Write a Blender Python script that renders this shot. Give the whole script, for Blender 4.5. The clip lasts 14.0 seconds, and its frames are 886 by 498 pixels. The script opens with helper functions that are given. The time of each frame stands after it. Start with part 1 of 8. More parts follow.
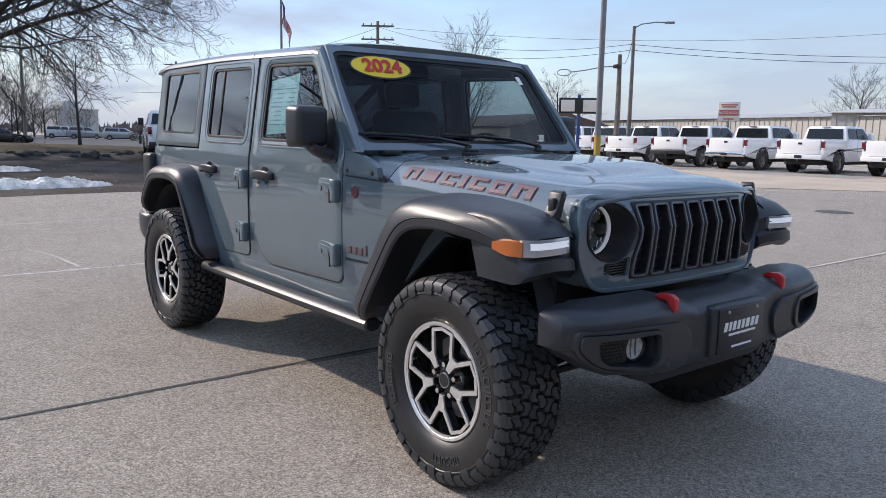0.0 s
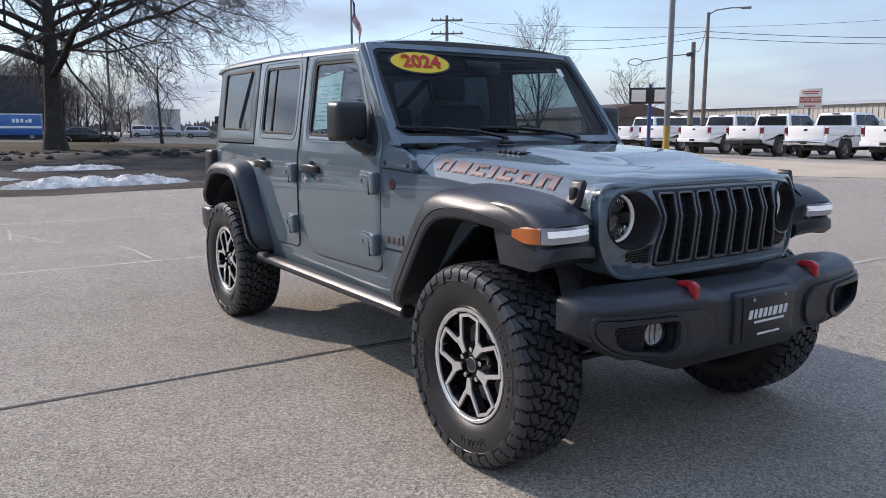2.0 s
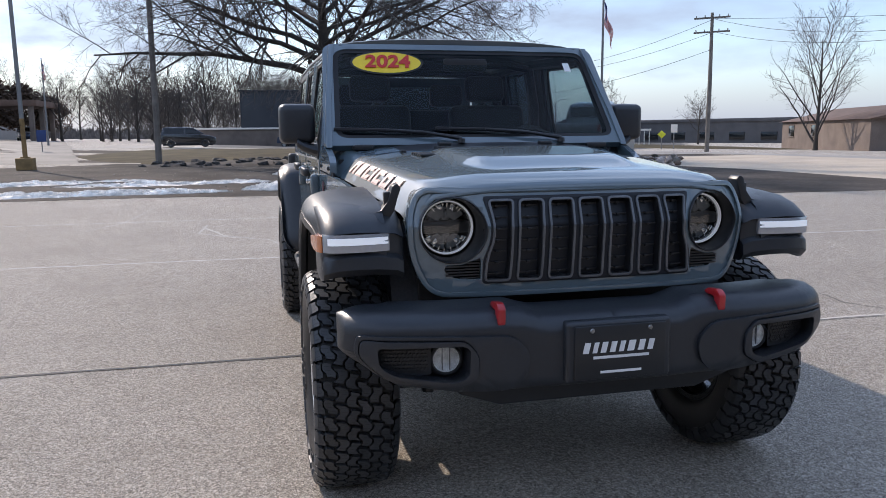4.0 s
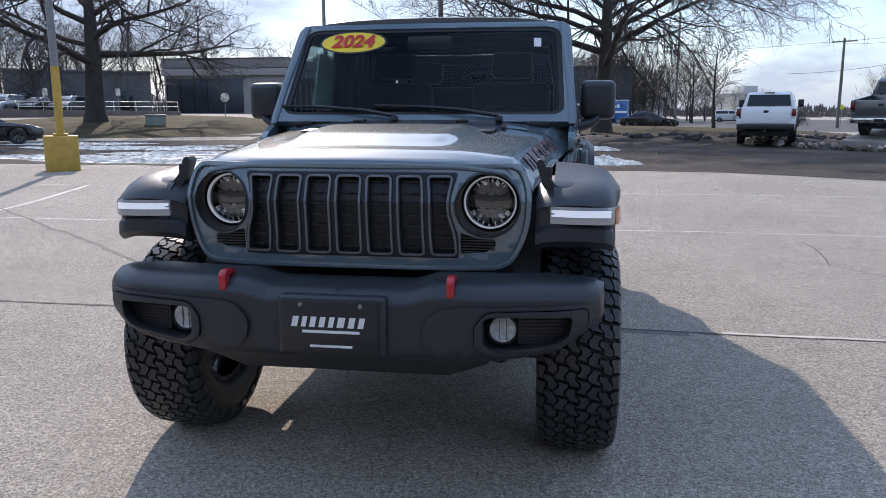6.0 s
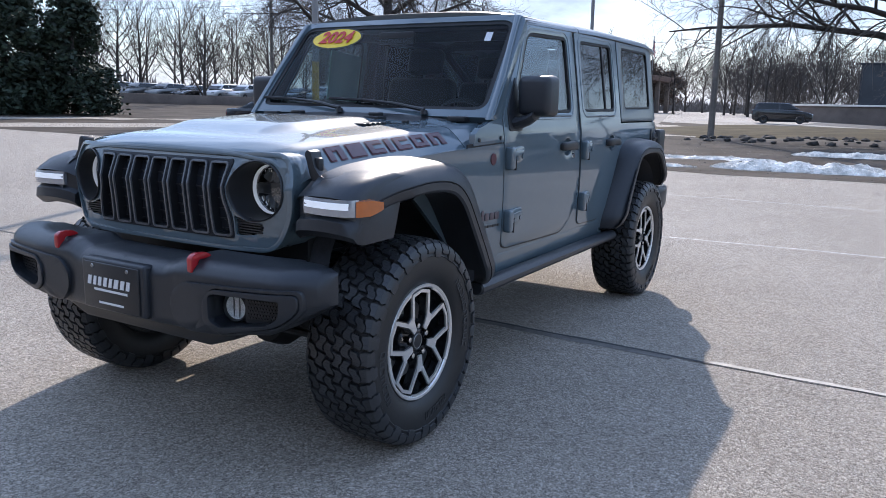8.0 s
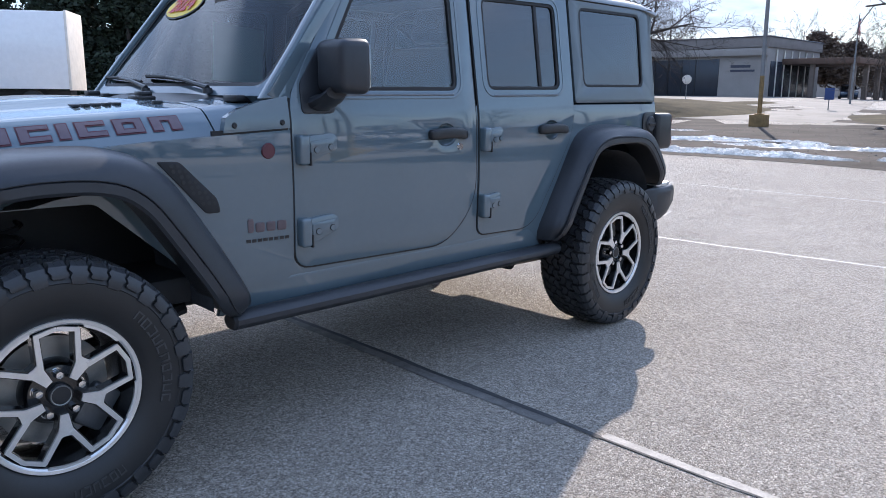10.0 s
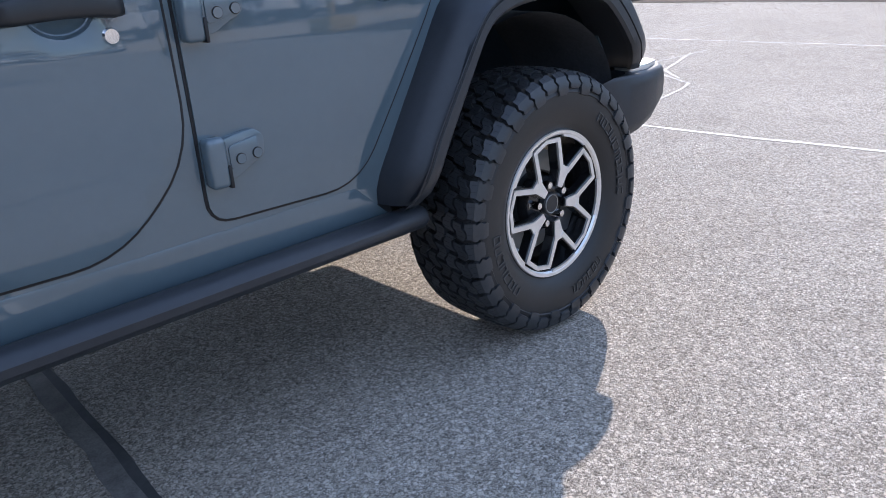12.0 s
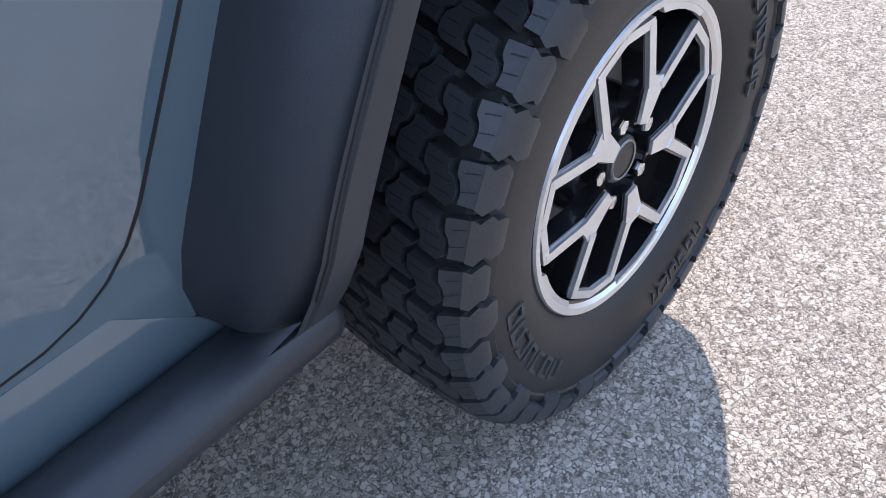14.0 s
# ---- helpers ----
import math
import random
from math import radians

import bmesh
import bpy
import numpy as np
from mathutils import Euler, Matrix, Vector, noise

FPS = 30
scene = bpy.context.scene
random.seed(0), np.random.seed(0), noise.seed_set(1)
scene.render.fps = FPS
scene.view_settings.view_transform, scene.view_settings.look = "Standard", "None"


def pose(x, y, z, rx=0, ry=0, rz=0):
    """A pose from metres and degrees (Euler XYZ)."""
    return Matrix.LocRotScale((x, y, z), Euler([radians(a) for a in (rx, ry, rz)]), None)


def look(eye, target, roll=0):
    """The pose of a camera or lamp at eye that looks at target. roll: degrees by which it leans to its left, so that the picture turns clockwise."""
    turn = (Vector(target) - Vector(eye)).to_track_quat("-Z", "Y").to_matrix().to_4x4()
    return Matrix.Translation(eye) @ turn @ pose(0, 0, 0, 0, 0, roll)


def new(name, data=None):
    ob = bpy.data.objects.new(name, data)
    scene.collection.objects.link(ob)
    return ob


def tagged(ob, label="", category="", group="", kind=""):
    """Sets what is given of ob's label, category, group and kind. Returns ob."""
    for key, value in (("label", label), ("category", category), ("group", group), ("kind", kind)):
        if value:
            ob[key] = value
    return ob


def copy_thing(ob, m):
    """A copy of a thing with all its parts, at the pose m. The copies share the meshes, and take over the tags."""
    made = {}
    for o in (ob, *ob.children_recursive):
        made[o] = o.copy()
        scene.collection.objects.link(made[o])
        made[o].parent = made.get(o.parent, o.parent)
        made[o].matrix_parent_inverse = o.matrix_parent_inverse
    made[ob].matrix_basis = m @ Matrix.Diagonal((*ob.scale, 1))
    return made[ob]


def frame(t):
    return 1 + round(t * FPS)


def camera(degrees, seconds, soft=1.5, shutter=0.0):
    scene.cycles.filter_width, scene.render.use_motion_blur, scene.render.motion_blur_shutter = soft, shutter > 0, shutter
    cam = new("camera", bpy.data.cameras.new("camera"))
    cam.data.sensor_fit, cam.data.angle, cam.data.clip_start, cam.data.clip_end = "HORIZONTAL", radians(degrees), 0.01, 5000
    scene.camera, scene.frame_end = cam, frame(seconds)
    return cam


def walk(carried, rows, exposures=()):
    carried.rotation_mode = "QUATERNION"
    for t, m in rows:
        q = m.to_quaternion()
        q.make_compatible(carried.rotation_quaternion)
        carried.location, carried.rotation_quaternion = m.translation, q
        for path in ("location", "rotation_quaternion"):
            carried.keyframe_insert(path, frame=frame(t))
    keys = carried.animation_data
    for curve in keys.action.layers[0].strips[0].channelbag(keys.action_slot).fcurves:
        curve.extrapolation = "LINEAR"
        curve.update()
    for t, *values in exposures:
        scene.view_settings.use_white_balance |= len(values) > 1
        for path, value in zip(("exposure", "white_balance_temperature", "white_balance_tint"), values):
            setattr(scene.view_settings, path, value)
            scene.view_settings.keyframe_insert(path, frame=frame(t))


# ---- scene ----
cam = camera(60.2, 14.0, 0.75)
PATH = [
    (0, (2.221, -2.728, 1.368), (0.689, -1.477, 1.07), 1.1),
    (0.5, (2.238, -2.727, 1.369), (0.704, -1.479, 1.069), 1.2),
    (1, (2.257, -2.732, 1.364), (0.711, -1.5, 1.059), 1.0),
    (1.5, (2.262, -2.749, 1.374), (0.683, -1.562, 1.06), 0.7),
    (2, (2.413, -2.65, 1.366), (0.772, -1.552, 1.05), 0.1),
    (2.2, (2.496, -2.539, 1.358), (0.822, -1.49, 1.043), -0.1),
    (4.3, (2.923, -0.835, 1.337), (0.98, -0.473, 1.028), -0.5),
    (4.5, (2.957, -0.656, 1.339), (1.005, -0.362, 1.02), -0.5),
    (5, (3.025, -0.191, 1.36), (1.057, -0.077, 1.021), -0.3),
    (5.5, (3.005, 0.256, 1.369), (1.038, 0.17, 1.017), -0.0),
    (6, (3.02, 0.737, 1.334), (1.077, 0.426, 0.98), -0.1),
    (6.5, (2.947, 1.175, 1.307), (1.045, 0.664, 0.957), 0.1),
    (7, (2.81, 1.591, 1.321), (0.965, 0.904, 0.969), 0.6),
    (7.2, (2.78, 1.787, 1.342), (0.962, 1.037, 0.981), 0.8),
    (9.3, (1.419, 3.102, 1.328), (-0.046, 1.79, 0.97), 0.6),
    (9.5, (1.231, 3.143, 1.308), (-0.211, 1.807, 0.944), 0.4),
    (10, (0.724, 3.19, 1.299), (-0.672, 1.814, 0.899), 0.4),
    (10.5, (0.198, 3.062, 1.271), (-1.162, 1.666, 0.821), -0.4),
    (11, (-0.299, 2.912, 1.248), (-1.622, 1.508, 0.721), -1.1),
    (11.5, (-0.766, 2.632, 1.219), (-2.051, 1.232, 0.596), -2.2),
    (12, (-1.215, 2.348, 1.17), (-2.470, 0.967, 0.449), -4.1),
    (12.5, (-1.627, 2.095, 1.147), (-2.812, 0.713, 0.322), -6.5),
    (13, (-1.989, 1.769, 1.171), (-3.108, 0.464, 0.149), -8.1),
    (13.5, (-2.236, 1.461, 1.114), (-3.316, 0.307, -0.112), -9.9),
    (14, (-2.239, 1.335, 1.084), (-3.228, 0.262, -0.283), -8.0),
]
EXPOSURES = [(0, 0.60, 6450, 15), (2, 0.60, 6450, 15), (5, 0.69, 6350, 15), (7, 0.82, 6130, 14), (9.3, 0.98, 5980, 14), (11, 1.11, 6000, 15), (12.5, 1.28, 6050, 15), (14, 1.62, 6250, 16)]
walk(cam, [(t, look(eye, target, roll)) for t, eye, target, roll in PATH], EXPOSURES)

# ---- world, sun ----
SUN_WAY = Vector((-1.43, -0.685, 1.0)).normalized()
sun = new("sun", bpy.data.lights.new("sun", "SUN"))
sun.data.energy, sun.data.angle, sun.data.color = 2.85, radians(0.55), (1.0, 0.88, 0.74)
sun.matrix_world = look(SUN_WAY * 60, (0, 0, 0))
world = bpy.data.worlds.new("sky")
scene.world = world
world.use_nodes = True
wt = world.node_tree
wt.nodes.clear()
sky = wt.nodes.new("ShaderNodeTexSky")
sky.sky_type, sky.sun_disc = "NISHITA", False
sky.sun_elevation = math.asin(SUN_WAY.z)
sky.sun_rotation = math.atan2(SUN_WAY.x, SUN_WAY.y)
sky.air_density, sky.dust_density, sky.ozone_density = 1.0, 0.35, 2.0
wco = wt.nodes.new("ShaderNodeTexCoord")
wmap = wt.nodes.new("ShaderNodeMapping")
wmap.inputs["Scale"].default_value = (1.0, 1.6, 5.0)
wt.links.new(wco.outputs["Generated"], wmap.inputs["Vector"])
wn = wt.nodes.new("ShaderNodeTexNoise")
wn.inputs["Scale"].default_value, wn.inputs["Detail"].default_value, wn.inputs["Roughness"].default_value = 1.7, 7.0, 0.55
wt.links.new(wmap.outputs["Vector"], wn.inputs["Vector"])
wr = wt.nodes.new("ShaderNodeValToRGB")
wr.color_ramp.elements[0].position, wr.color_ramp.elements[0].color = 0.41, (0.12, 0.12, 0.12, 1)
wr.color_ramp.elements[1].position, wr.color_ramp.elements[1].color = 0.63, (0.92, 0.92, 0.92, 1)
wt.links.new(wn.outputs["Fac"], wr.inputs["Fac"])
wm = wt.nodes.new("ShaderNodeMixRGB")
# the thin cloud veil, brightened at unseen middle heights for fill, thins out overhead
wsep = wt.nodes.new("ShaderNodeSeparateXYZ")
wt.links.new(wco.outputs["Generated"], wsep.inputs["Vector"])
wgr = wt.nodes.new("ShaderNodeValToRGB")
for place in (0.3, 0.5, 0.7):
    wgr.color_ramp.elements.new(place)
for e, (at, col) in zip(wgr.color_ramp.elements, ((0.02, (2.5, 2.95, 3.75, 1)), (0.20, (2.7, 3.25, 4.2, 1)), (0.45, (6.8, 8.1, 10.2, 1)), (0.75, (6.2, 7.8, 10.6, 1)), (1.0, (3.4, 4.9, 7.8, 1)))):
    e.position, e.color = at, col
wt.links.new(wsep.outputs["Z"], wgr.inputs["Fac"])
# the veil lies towards the sun and low over the horizon; to the far side the sky is clearer
wdot = wt.nodes.new("ShaderNodeVectorMath")
wdot.operation = "DOT_PRODUCT"
wdot.inputs[1].default_value = (-0.5, -0.86, 0.0)
wt.links.new(wco.outputs["Generated"], wdot.inputs[0])


def sky_math(op, a, c):
    x = wt.nodes.new("ShaderNodeMath")
    x.operation = op
    for k, s in enumerate((a, c)):
        if isinstance(s, float):
            x.inputs[k].default_value = s
        else:
            wt.links.new(s, x.inputs[k])
    return x.outputs["Value"]


def sky_range(src, lo, hi, a, c):
    x = wt.nodes.new("ShaderNodeMapRange")
    x.interpolation_type = "SMOOTHSTEP"
    for key, v in (("From Min", lo), ("From Max", hi), ("To Min", a), ("To Max", c)):
        x.inputs[key].default_value = v
    wt.links.new(src, x.inputs["Value"])
    return x.outputs["Result"]


side = sky_range(wdot.outputs["Value"], -0.45, 0.40, 0.85, 1.0)
haze = sky_range(wsep.outputs["Z"], 0.0, 0.12, 0.90, 0.0)
veil = sky_math("MAXIMUM", sky_math("MULTIPLY", wr.outputs["Color"], side), haze)
wt.links.new(wgr.outputs["Color"], wm.inputs["Color2"])
wt.links.new(veil, wm.inputs["Fac"])
wt.links.new(sky.outputs["Color"], wm.inputs["Color1"])
wb = wt.nodes.new("ShaderNodeBackground")
wb.inputs["Strength"].default_value = 0.12
wt.links.new(wm.outputs["Color"], wb.inputs["Color"])
wo = wt.nodes.new("ShaderNodeOutputWorld")
wt.links.new(wb.outputs["Background"], wo.inputs["Surface"])


# ---- materials ----
def material(name, color, rough=0.5, metal=0.0, coat=0.0, vary=0.12, scale=6.0, bump=0.0, bump_scale=200.0, spec=0.5, island=0.0):
    """A procedural surface: base colour varied at two scales, fine relief."""
    m = bpy.data.materials.new(name)
    m.use_nodes = True
    nt = m.node_tree
    b = nt.nodes["Principled BSDF"]
    b.inputs["Roughness"].default_value, b.inputs["Metallic"].default_value = rough, metal
    b.inputs["Coat Weight"].default_value, b.inputs["Coat Roughness"].default_value = coat, 0.03
    b.inputs["Specular IOR Level"].default_value = spec
    tc = nt.nodes.new("ShaderNodeTexCoord")
    mix = None
    for k, (sc, amount) in enumerate(((scale, vary), (scale * 13, vary * 0.6))):
        n = nt.nodes.new("ShaderNodeTexNoise")
        n.inputs["Scale"].default_value, n.inputs["Detail"].default_value = sc, 5.0
        nt.links.new(tc.outputs["Object"], n.inputs["Vector"])
        mr = nt.nodes.new("ShaderNodeMapRange")
        mr.inputs["From Min"].default_value, mr.inputs["From Max"].default_value = 0.3, 0.7
        mr.inputs["To Min"].default_value, mr.inputs["To Max"].default_value = 1 - amount, 1 + amount
        nt.links.new(n.outputs["Fac"], mr.inputs["Value"])
        v = nt.nodes.new("ShaderNodeVectorMath")
        v.operation = "SCALE"
        if mix is None:
            v.inputs[0].default_value = color
        else:
            nt.links.new(mix, v.inputs[0])
        nt.links.new(mr.outputs["Result"], v.inputs["Scale"])
        mix = v.outputs["Vector"]
    if island:
        g = nt.nodes.new("ShaderNodeNewGeometry")
        mr = nt.nodes.new("ShaderNodeMapRange")
        mr.inputs["To Min"].default_value, mr.inputs["To Max"].default_value = 1 - island, 1 + island
        nt.links.new(g.outputs["Random Per Island"], mr.inputs["Value"])
        v = nt.nodes.new("ShaderNodeVectorMath")
        v.operation = "SCALE"
        nt.links.new(mix, v.inputs[0])
        nt.links.new(mr.outputs["Result"], v.inputs["Scale"])
        mix = v.outputs["Vector"]
    nt.links.new(mix, b.inputs["Base Color"])
    if bump:
        n = nt.nodes.new("ShaderNodeTexNoise")
        n.inputs["Scale"].default_value, n.inputs["Detail"].default_value = bump_scale, 3.0
        nt.links.new(tc.outputs["Object"], n.inputs["Vector"])
        bp = nt.nodes.new("ShaderNodeBump")
        bp.inputs["Strength"].default_value, bp.inputs["Distance"].default_value = bump, 0.002
        nt.links.new(n.outputs["Fac"], bp.inputs["Height"])
        nt.links.new(bp.outputs["Normal"], b.inputs["Normal"])
    return m


def glass_material(name, tint, mirror=0.07, gloss_rough=0.0):
    """A thin pane: tinted, mirrors the surroundings by its Fresnel gloss."""
    m = bpy.data.materials.new(name)
    m.use_nodes = True
    nt = m.node_tree
    nt.nodes.clear()
    out = nt.nodes.new("ShaderNodeOutputMaterial")
    mix = nt.nodes.new("ShaderNodeMixShader")
    tr = nt.nodes.new("ShaderNodeBsdfTransparent")
    tr.inputs["Color"].default_value = (*tint, 1)
    gl = nt.nodes.new("ShaderNodeBsdfGlossy")
    gl.inputs["Roughness"].default_value = gloss_rough
    lw = nt.nodes.new("ShaderNodeLayerWeight")
    lw.inputs["Blend"].default_value = 0.5
    pw = nt.nodes.new("ShaderNodeMath")
    pw.operation = "POWER"
    pw.inputs[1].default_value = 5.0
    ma = nt.nodes.new("ShaderNodeMath")
    ma.operation = "MULTIPLY_ADD"
    ma.inputs[1].default_value, ma.inputs[2].default_value = 1 - mirror, mirror
    nt.links.new(lw.outputs["Facing"], pw.inputs[0])
    nt.links.new(pw.outputs["Value"], ma.inputs[0])
    nt.links.new(ma.outputs["Value"], mix.inputs["Fac"])
    nt.links.new(tr.outputs["BSDF"], mix.inputs[1])
    nt.links.new(gl.outputs["BSDF"], mix.inputs[2])
    nt.links.new(mix.outputs["Shader"], out.inputs["Surface"])
    return m


def glow_material(name, color, strength):
    m = bpy.data.materials.new(name)
    m.use_nodes = True
    b = m.node_tree.nodes["Principled BSDF"]
    b.inputs["Base Color"].default_value = (*color, 1)
    b.inputs["Roughness"].default_value = 0.15
    b.inputs["Emission Color"].default_value = (*color, 1)
    b.inputs["Emission Strength"].default_value = strength
    return m


def pavement_material():
    """Worn paving of pale stone chips in a grey binder, stained at metre scale."""
    m = bpy.data.materials.new("exposed_aggregate")
    m.use_nodes = True
    nt = m.node_tree
    b = nt.nodes["Principled BSDF"]
    b.inputs["Roughness"].default_value, b.inputs["Specular IOR Level"].default_value = 0.85, 0.22
    tc = nt.nodes.new("ShaderNodeTexCoord")

    def noise_node(scale, detail=4.0, rough=0.55):
        n = nt.nodes.new("ShaderNodeTexNoise")
        n.inputs["Scale"].default_value, n.inputs["Detail"].default_value, n.inputs["Roughness"].default_value = scale, detail, rough
        nt.links.new(tc.outputs["Object"], n.inputs["Vector"])
        return n.outputs["Fac"]

    def ramp(src, *stops):
        r = nt.nodes.new("ShaderNodeValToRGB")
        while len(r.color_ramp.elements) < len(stops):
            r.color_ramp.elements.new(0.5)
        for e, (p, c) in zip(r.color_ramp.elements, stops):
            e.position, e.color = p, (*c, 1)
        nt.links.new(src, r.inputs["Fac"])
        return r.outputs["Color"]

    def mul(a, c, fac=1.0):
        x = nt.nodes.new("ShaderNodeMixRGB")
        x.blend_type = "MULTIPLY"
        x.inputs["Fac"].default_value = fac
        nt.links.new(a, x.inputs["Color1"])
        nt.links.new(c, x.inputs["Color2"])
        return x.outputs["Color"]

    def cells(scale, feature):
        v = nt.nodes.new("ShaderNodeTexVoronoi")
        v.feature = feature
        v.inputs["Scale"].default_value, v.inputs["Randomness"].default_value = scale, 1.0
        nt.links.new(warped, v.inputs["Vector"])
        return v

    def channel(v, name):
        s = nt.nodes.new("ShaderNodeSeparateColor")
        nt.links.new(v.outputs["Color"], s.inputs["Color"])
        return s.outputs[name]

    def calc(op, a, c):
        x = nt.nodes.new("ShaderNodeMath")
        x.operation = op
        for k, s in enumerate((a, c)):
            if isinstance(s, float):
                x.inputs[k].default_value = s
            else:
                nt.links.new(s, x.inputs[k])
        return x.outputs["Value"]

    warp = nt.nodes.new("ShaderNodeTexNoise")
    warp.inputs["Scale"].default_value, warp.inputs["Detail"].default_value = 110.0, 2.0
    nt.links.new(tc.outputs["Object"], warp.inputs["Vector"])
    wmix = nt.nodes.new("ShaderNodeMixRGB")
    wmix.blend_type = "LINEAR_LIGHT"
    wmix.inputs["Fac"].default_value = 0.006
    nt.links.new(tc.outputs["Object"], wmix.inputs["Color1"])
    nt.links.new(warp.outputs["Color"], wmix.inputs["Color2"])
    warped = wmix.outputs["Color"]
    # large angular chips among fine ones
    big, big_edge = cells(92.0, "F1"), cells(92.0, "DISTANCE_TO_EDGE")
    fine, fine_edge = cells(215.0, "F1"), cells(215.0, "DISTANCE_TO_EDGE")
    stone = ramp(channel(big, "Red"), (0.0, (0.39, 0.342, 0.283)), (0.45, (0.565, 0.502, 0.424)), (0.8, (0.61, 0.552, 0.475)), (1.0, (0.67, 0.62, 0.55)))
    grit = ramp(channel(fine, "Red"), (0.0, (0.165, 0.144, 0.121)), (0.5, (0.43, 0.378, 0.315)), (0.85, (0.535, 0.482, 0.415)), (1.0, (0.65, 0.605, 0.54)))
    gap = ramp(fine_edge.outputs["Distance"], (0.0, (0.38, 0.38, 0.38)), (0.14, (1, 1, 1)))
    grit = mul(grit, gap)
    inside = ramp(big_edge.outputs["Distance"], (0.06, (0, 0, 0)), (0.13, (1, 1, 1)))
    shown = calc("GREATER_THAN", channel(big, "Green"), 0.42)
    mask = calc("MULTIPLY", inside, shown)
    cm = nt.nodes.new("ShaderNodeMixRGB")
    nt.links.new(mask, cm.inputs["Fac"])
    nt.links.new(grit, cm.inputs["Color1"])
    nt.links.new(stone, cm.inputs["Color2"])
    stains = ramp(noise_node(0.35, 6.0, 0.6), (0.3, (0.90, 0.885, 0.87)), (0.65, (1.08, 1.07, 1.06)))
    blots = ramp(noise_node(2.6, 5.0, 0.65), (0.28, (0.88, 0.87, 0.86)), (0.5, (1.0, 1.0, 1.0)))
    color = mul(mul(cm.outputs["Color"], stains), blots)
    nt.links.new(color, b.inputs["Base Color"])
    bp = nt.nodes.new("ShaderNodeBump")
    bp.inputs["Strength"].default_value, bp.inputs["Distance"].default_value = 0.9, 0.004
    tilt = calc("MULTIPLY", channel(fine, "Green"), calc("MINIMUM", fine_edge.outputs["Distance"], 0.2))
    height = calc("ADD", calc("MULTIPLY", mask, calc("ADD", channel(big, "Blue"), 0.5)), calc("MULTIPLY", tilt, 4.0))
    nt.links.new(height, bp.inputs["Height"])
    nt.links.new(bp.outputs["Normal"], b.inputs["Normal"])
    return m


PAVING = pavement_material()
PAINT = material("blue_grey_paint", (0.092, 0.130, 0.152), 0.5, 0.0, 1.0, 0.03, 3.0, spec=0.12)
PAINT.node_tree.nodes["Principled BSDF"].inputs["Coat IOR"].default_value = 1.8
TOPGREY = material("satin_grey_paint", (0.075, 0.096, 0.107), 0.36, 0.1, 0.5, 0.04, 3.0)
PLASTIC = material("black_grained_plastic", (0.0235, 0.0265, 0.0315), 0.38, 0, 0, 0.10, 4.0, 0.12, 900.0)
SATIN = material("satin_black_plastic", (0.018, 0.019, 0.021), 0.38, 0, 0, 0.08, 4.0, 0.08, 500.0)
DARK = material("dark_void_plastic", (0.015, 0.016, 0.018), 0.6, 0, 0, 0.1, 6.0)
DARKCHROME = material("smoked_chrome", (0.30, 0.31, 0.33), 0.14, 1.0, 0, 0.25, 60.0, 0.5, 90.0)
PIANO = material("dark_blue_black_insert", (0.013, 0.016, 0.022), 0.42, 0, 0.0, 0.05, 4.0, spec=0.35)
LINERFELT = material("grey_black_felt_liner", (0.062, 0.066, 0.074), 0.85, 0, 0, 0.25, 7.0, 0.4, 160.0)
SEAL = material("black_rubber_seal", (0.010, 0.010, 0.011), 0.6)
# tread lighter and bluer than the side wall: sky sheen put into its colour
TREAD = material("tread_rubber_with_sheen", (0.032, 0.034, 0.037), 0.40, 0, 0, 0.16, 9.0, 0.2, 260.0, island=0.2)
RUBBER = material("tyre_rubber", (0.019, 0.019, 0.0195), 0.46, 0, 0, 0.14, 9.0, 0.18, 260.0, island=0.16)
RUBBER_TEXT = material("tyre_lettering_rubber", (0.050, 0.050, 0.050), 0.5, 0, 0, 0.1, 30.0)
MACHINED = material("machined_aluminium", (0.80, 0.79, 0.77), 0.30, 0.75, 0, 0.05, 20.0, 0.05, 700.0)
RIMBLACK = material("gloss_black_wheel_paint", (0.010, 0.010, 0.011), 0.22, 0, 0.6, 0.05)
CHROME = material("bright_chrome", (0.8, 0.8, 0.8), 0.08, 1.0)
STEEL = material("dull_steel", (0.30, 0.30, 0.29), 0.42, 0.9, 0, 0.12, 30.0)
GUNMETAL = material("grey_grille_ring", (0.13, 0.137, 0.145), 0.35, 0.5)
RED = material("red_painted_steel", (0.42, 0.012, 0.016), 0.35, 0, 0.5, 0.06)
DECAL_RED = material("dull_red_decal", (0.095, 0.024, 0.032), 0.45, 0, 0.0, 0.1, 30.0)
DECAL_SILVER = material("silver_grey_decal", (0.15, 0.105, 0.112), 0.36, 0.35, 0.0, 0.08, 30.0)
DECAL_GREY = material("dark_grey_decal", (0.115, 0.085, 0.090), 0.4, 0, 0.0, 0.1, 30.0)
YELLOW = material("yellow_sticker_vinyl", (0.86, 0.60, 0.02), 0.4, 0, 0, 0.04)
STICKER_RED = material("red_sticker_ink", (0.55, 0.02, 0.012), 0.45, 0, 0, 0.04)
BLACKINK = material("black_ink", (0.012, 0.012, 0.012), 0.5)
WHITEINK = material("white_ink", (0.78, 0.78, 0.77), 0.5, 0, 0, 0.04)
PAPER = material("pale_green_white_paper", (0.62, 0.88, 0.76), 0.7, 0, 0, 0.04)
LEATHER = material("black_seat_leather", (0.009, 0.009, 0.010), 0.5, 0, 0, 0.1, 8.0, 0.2, 220.0)
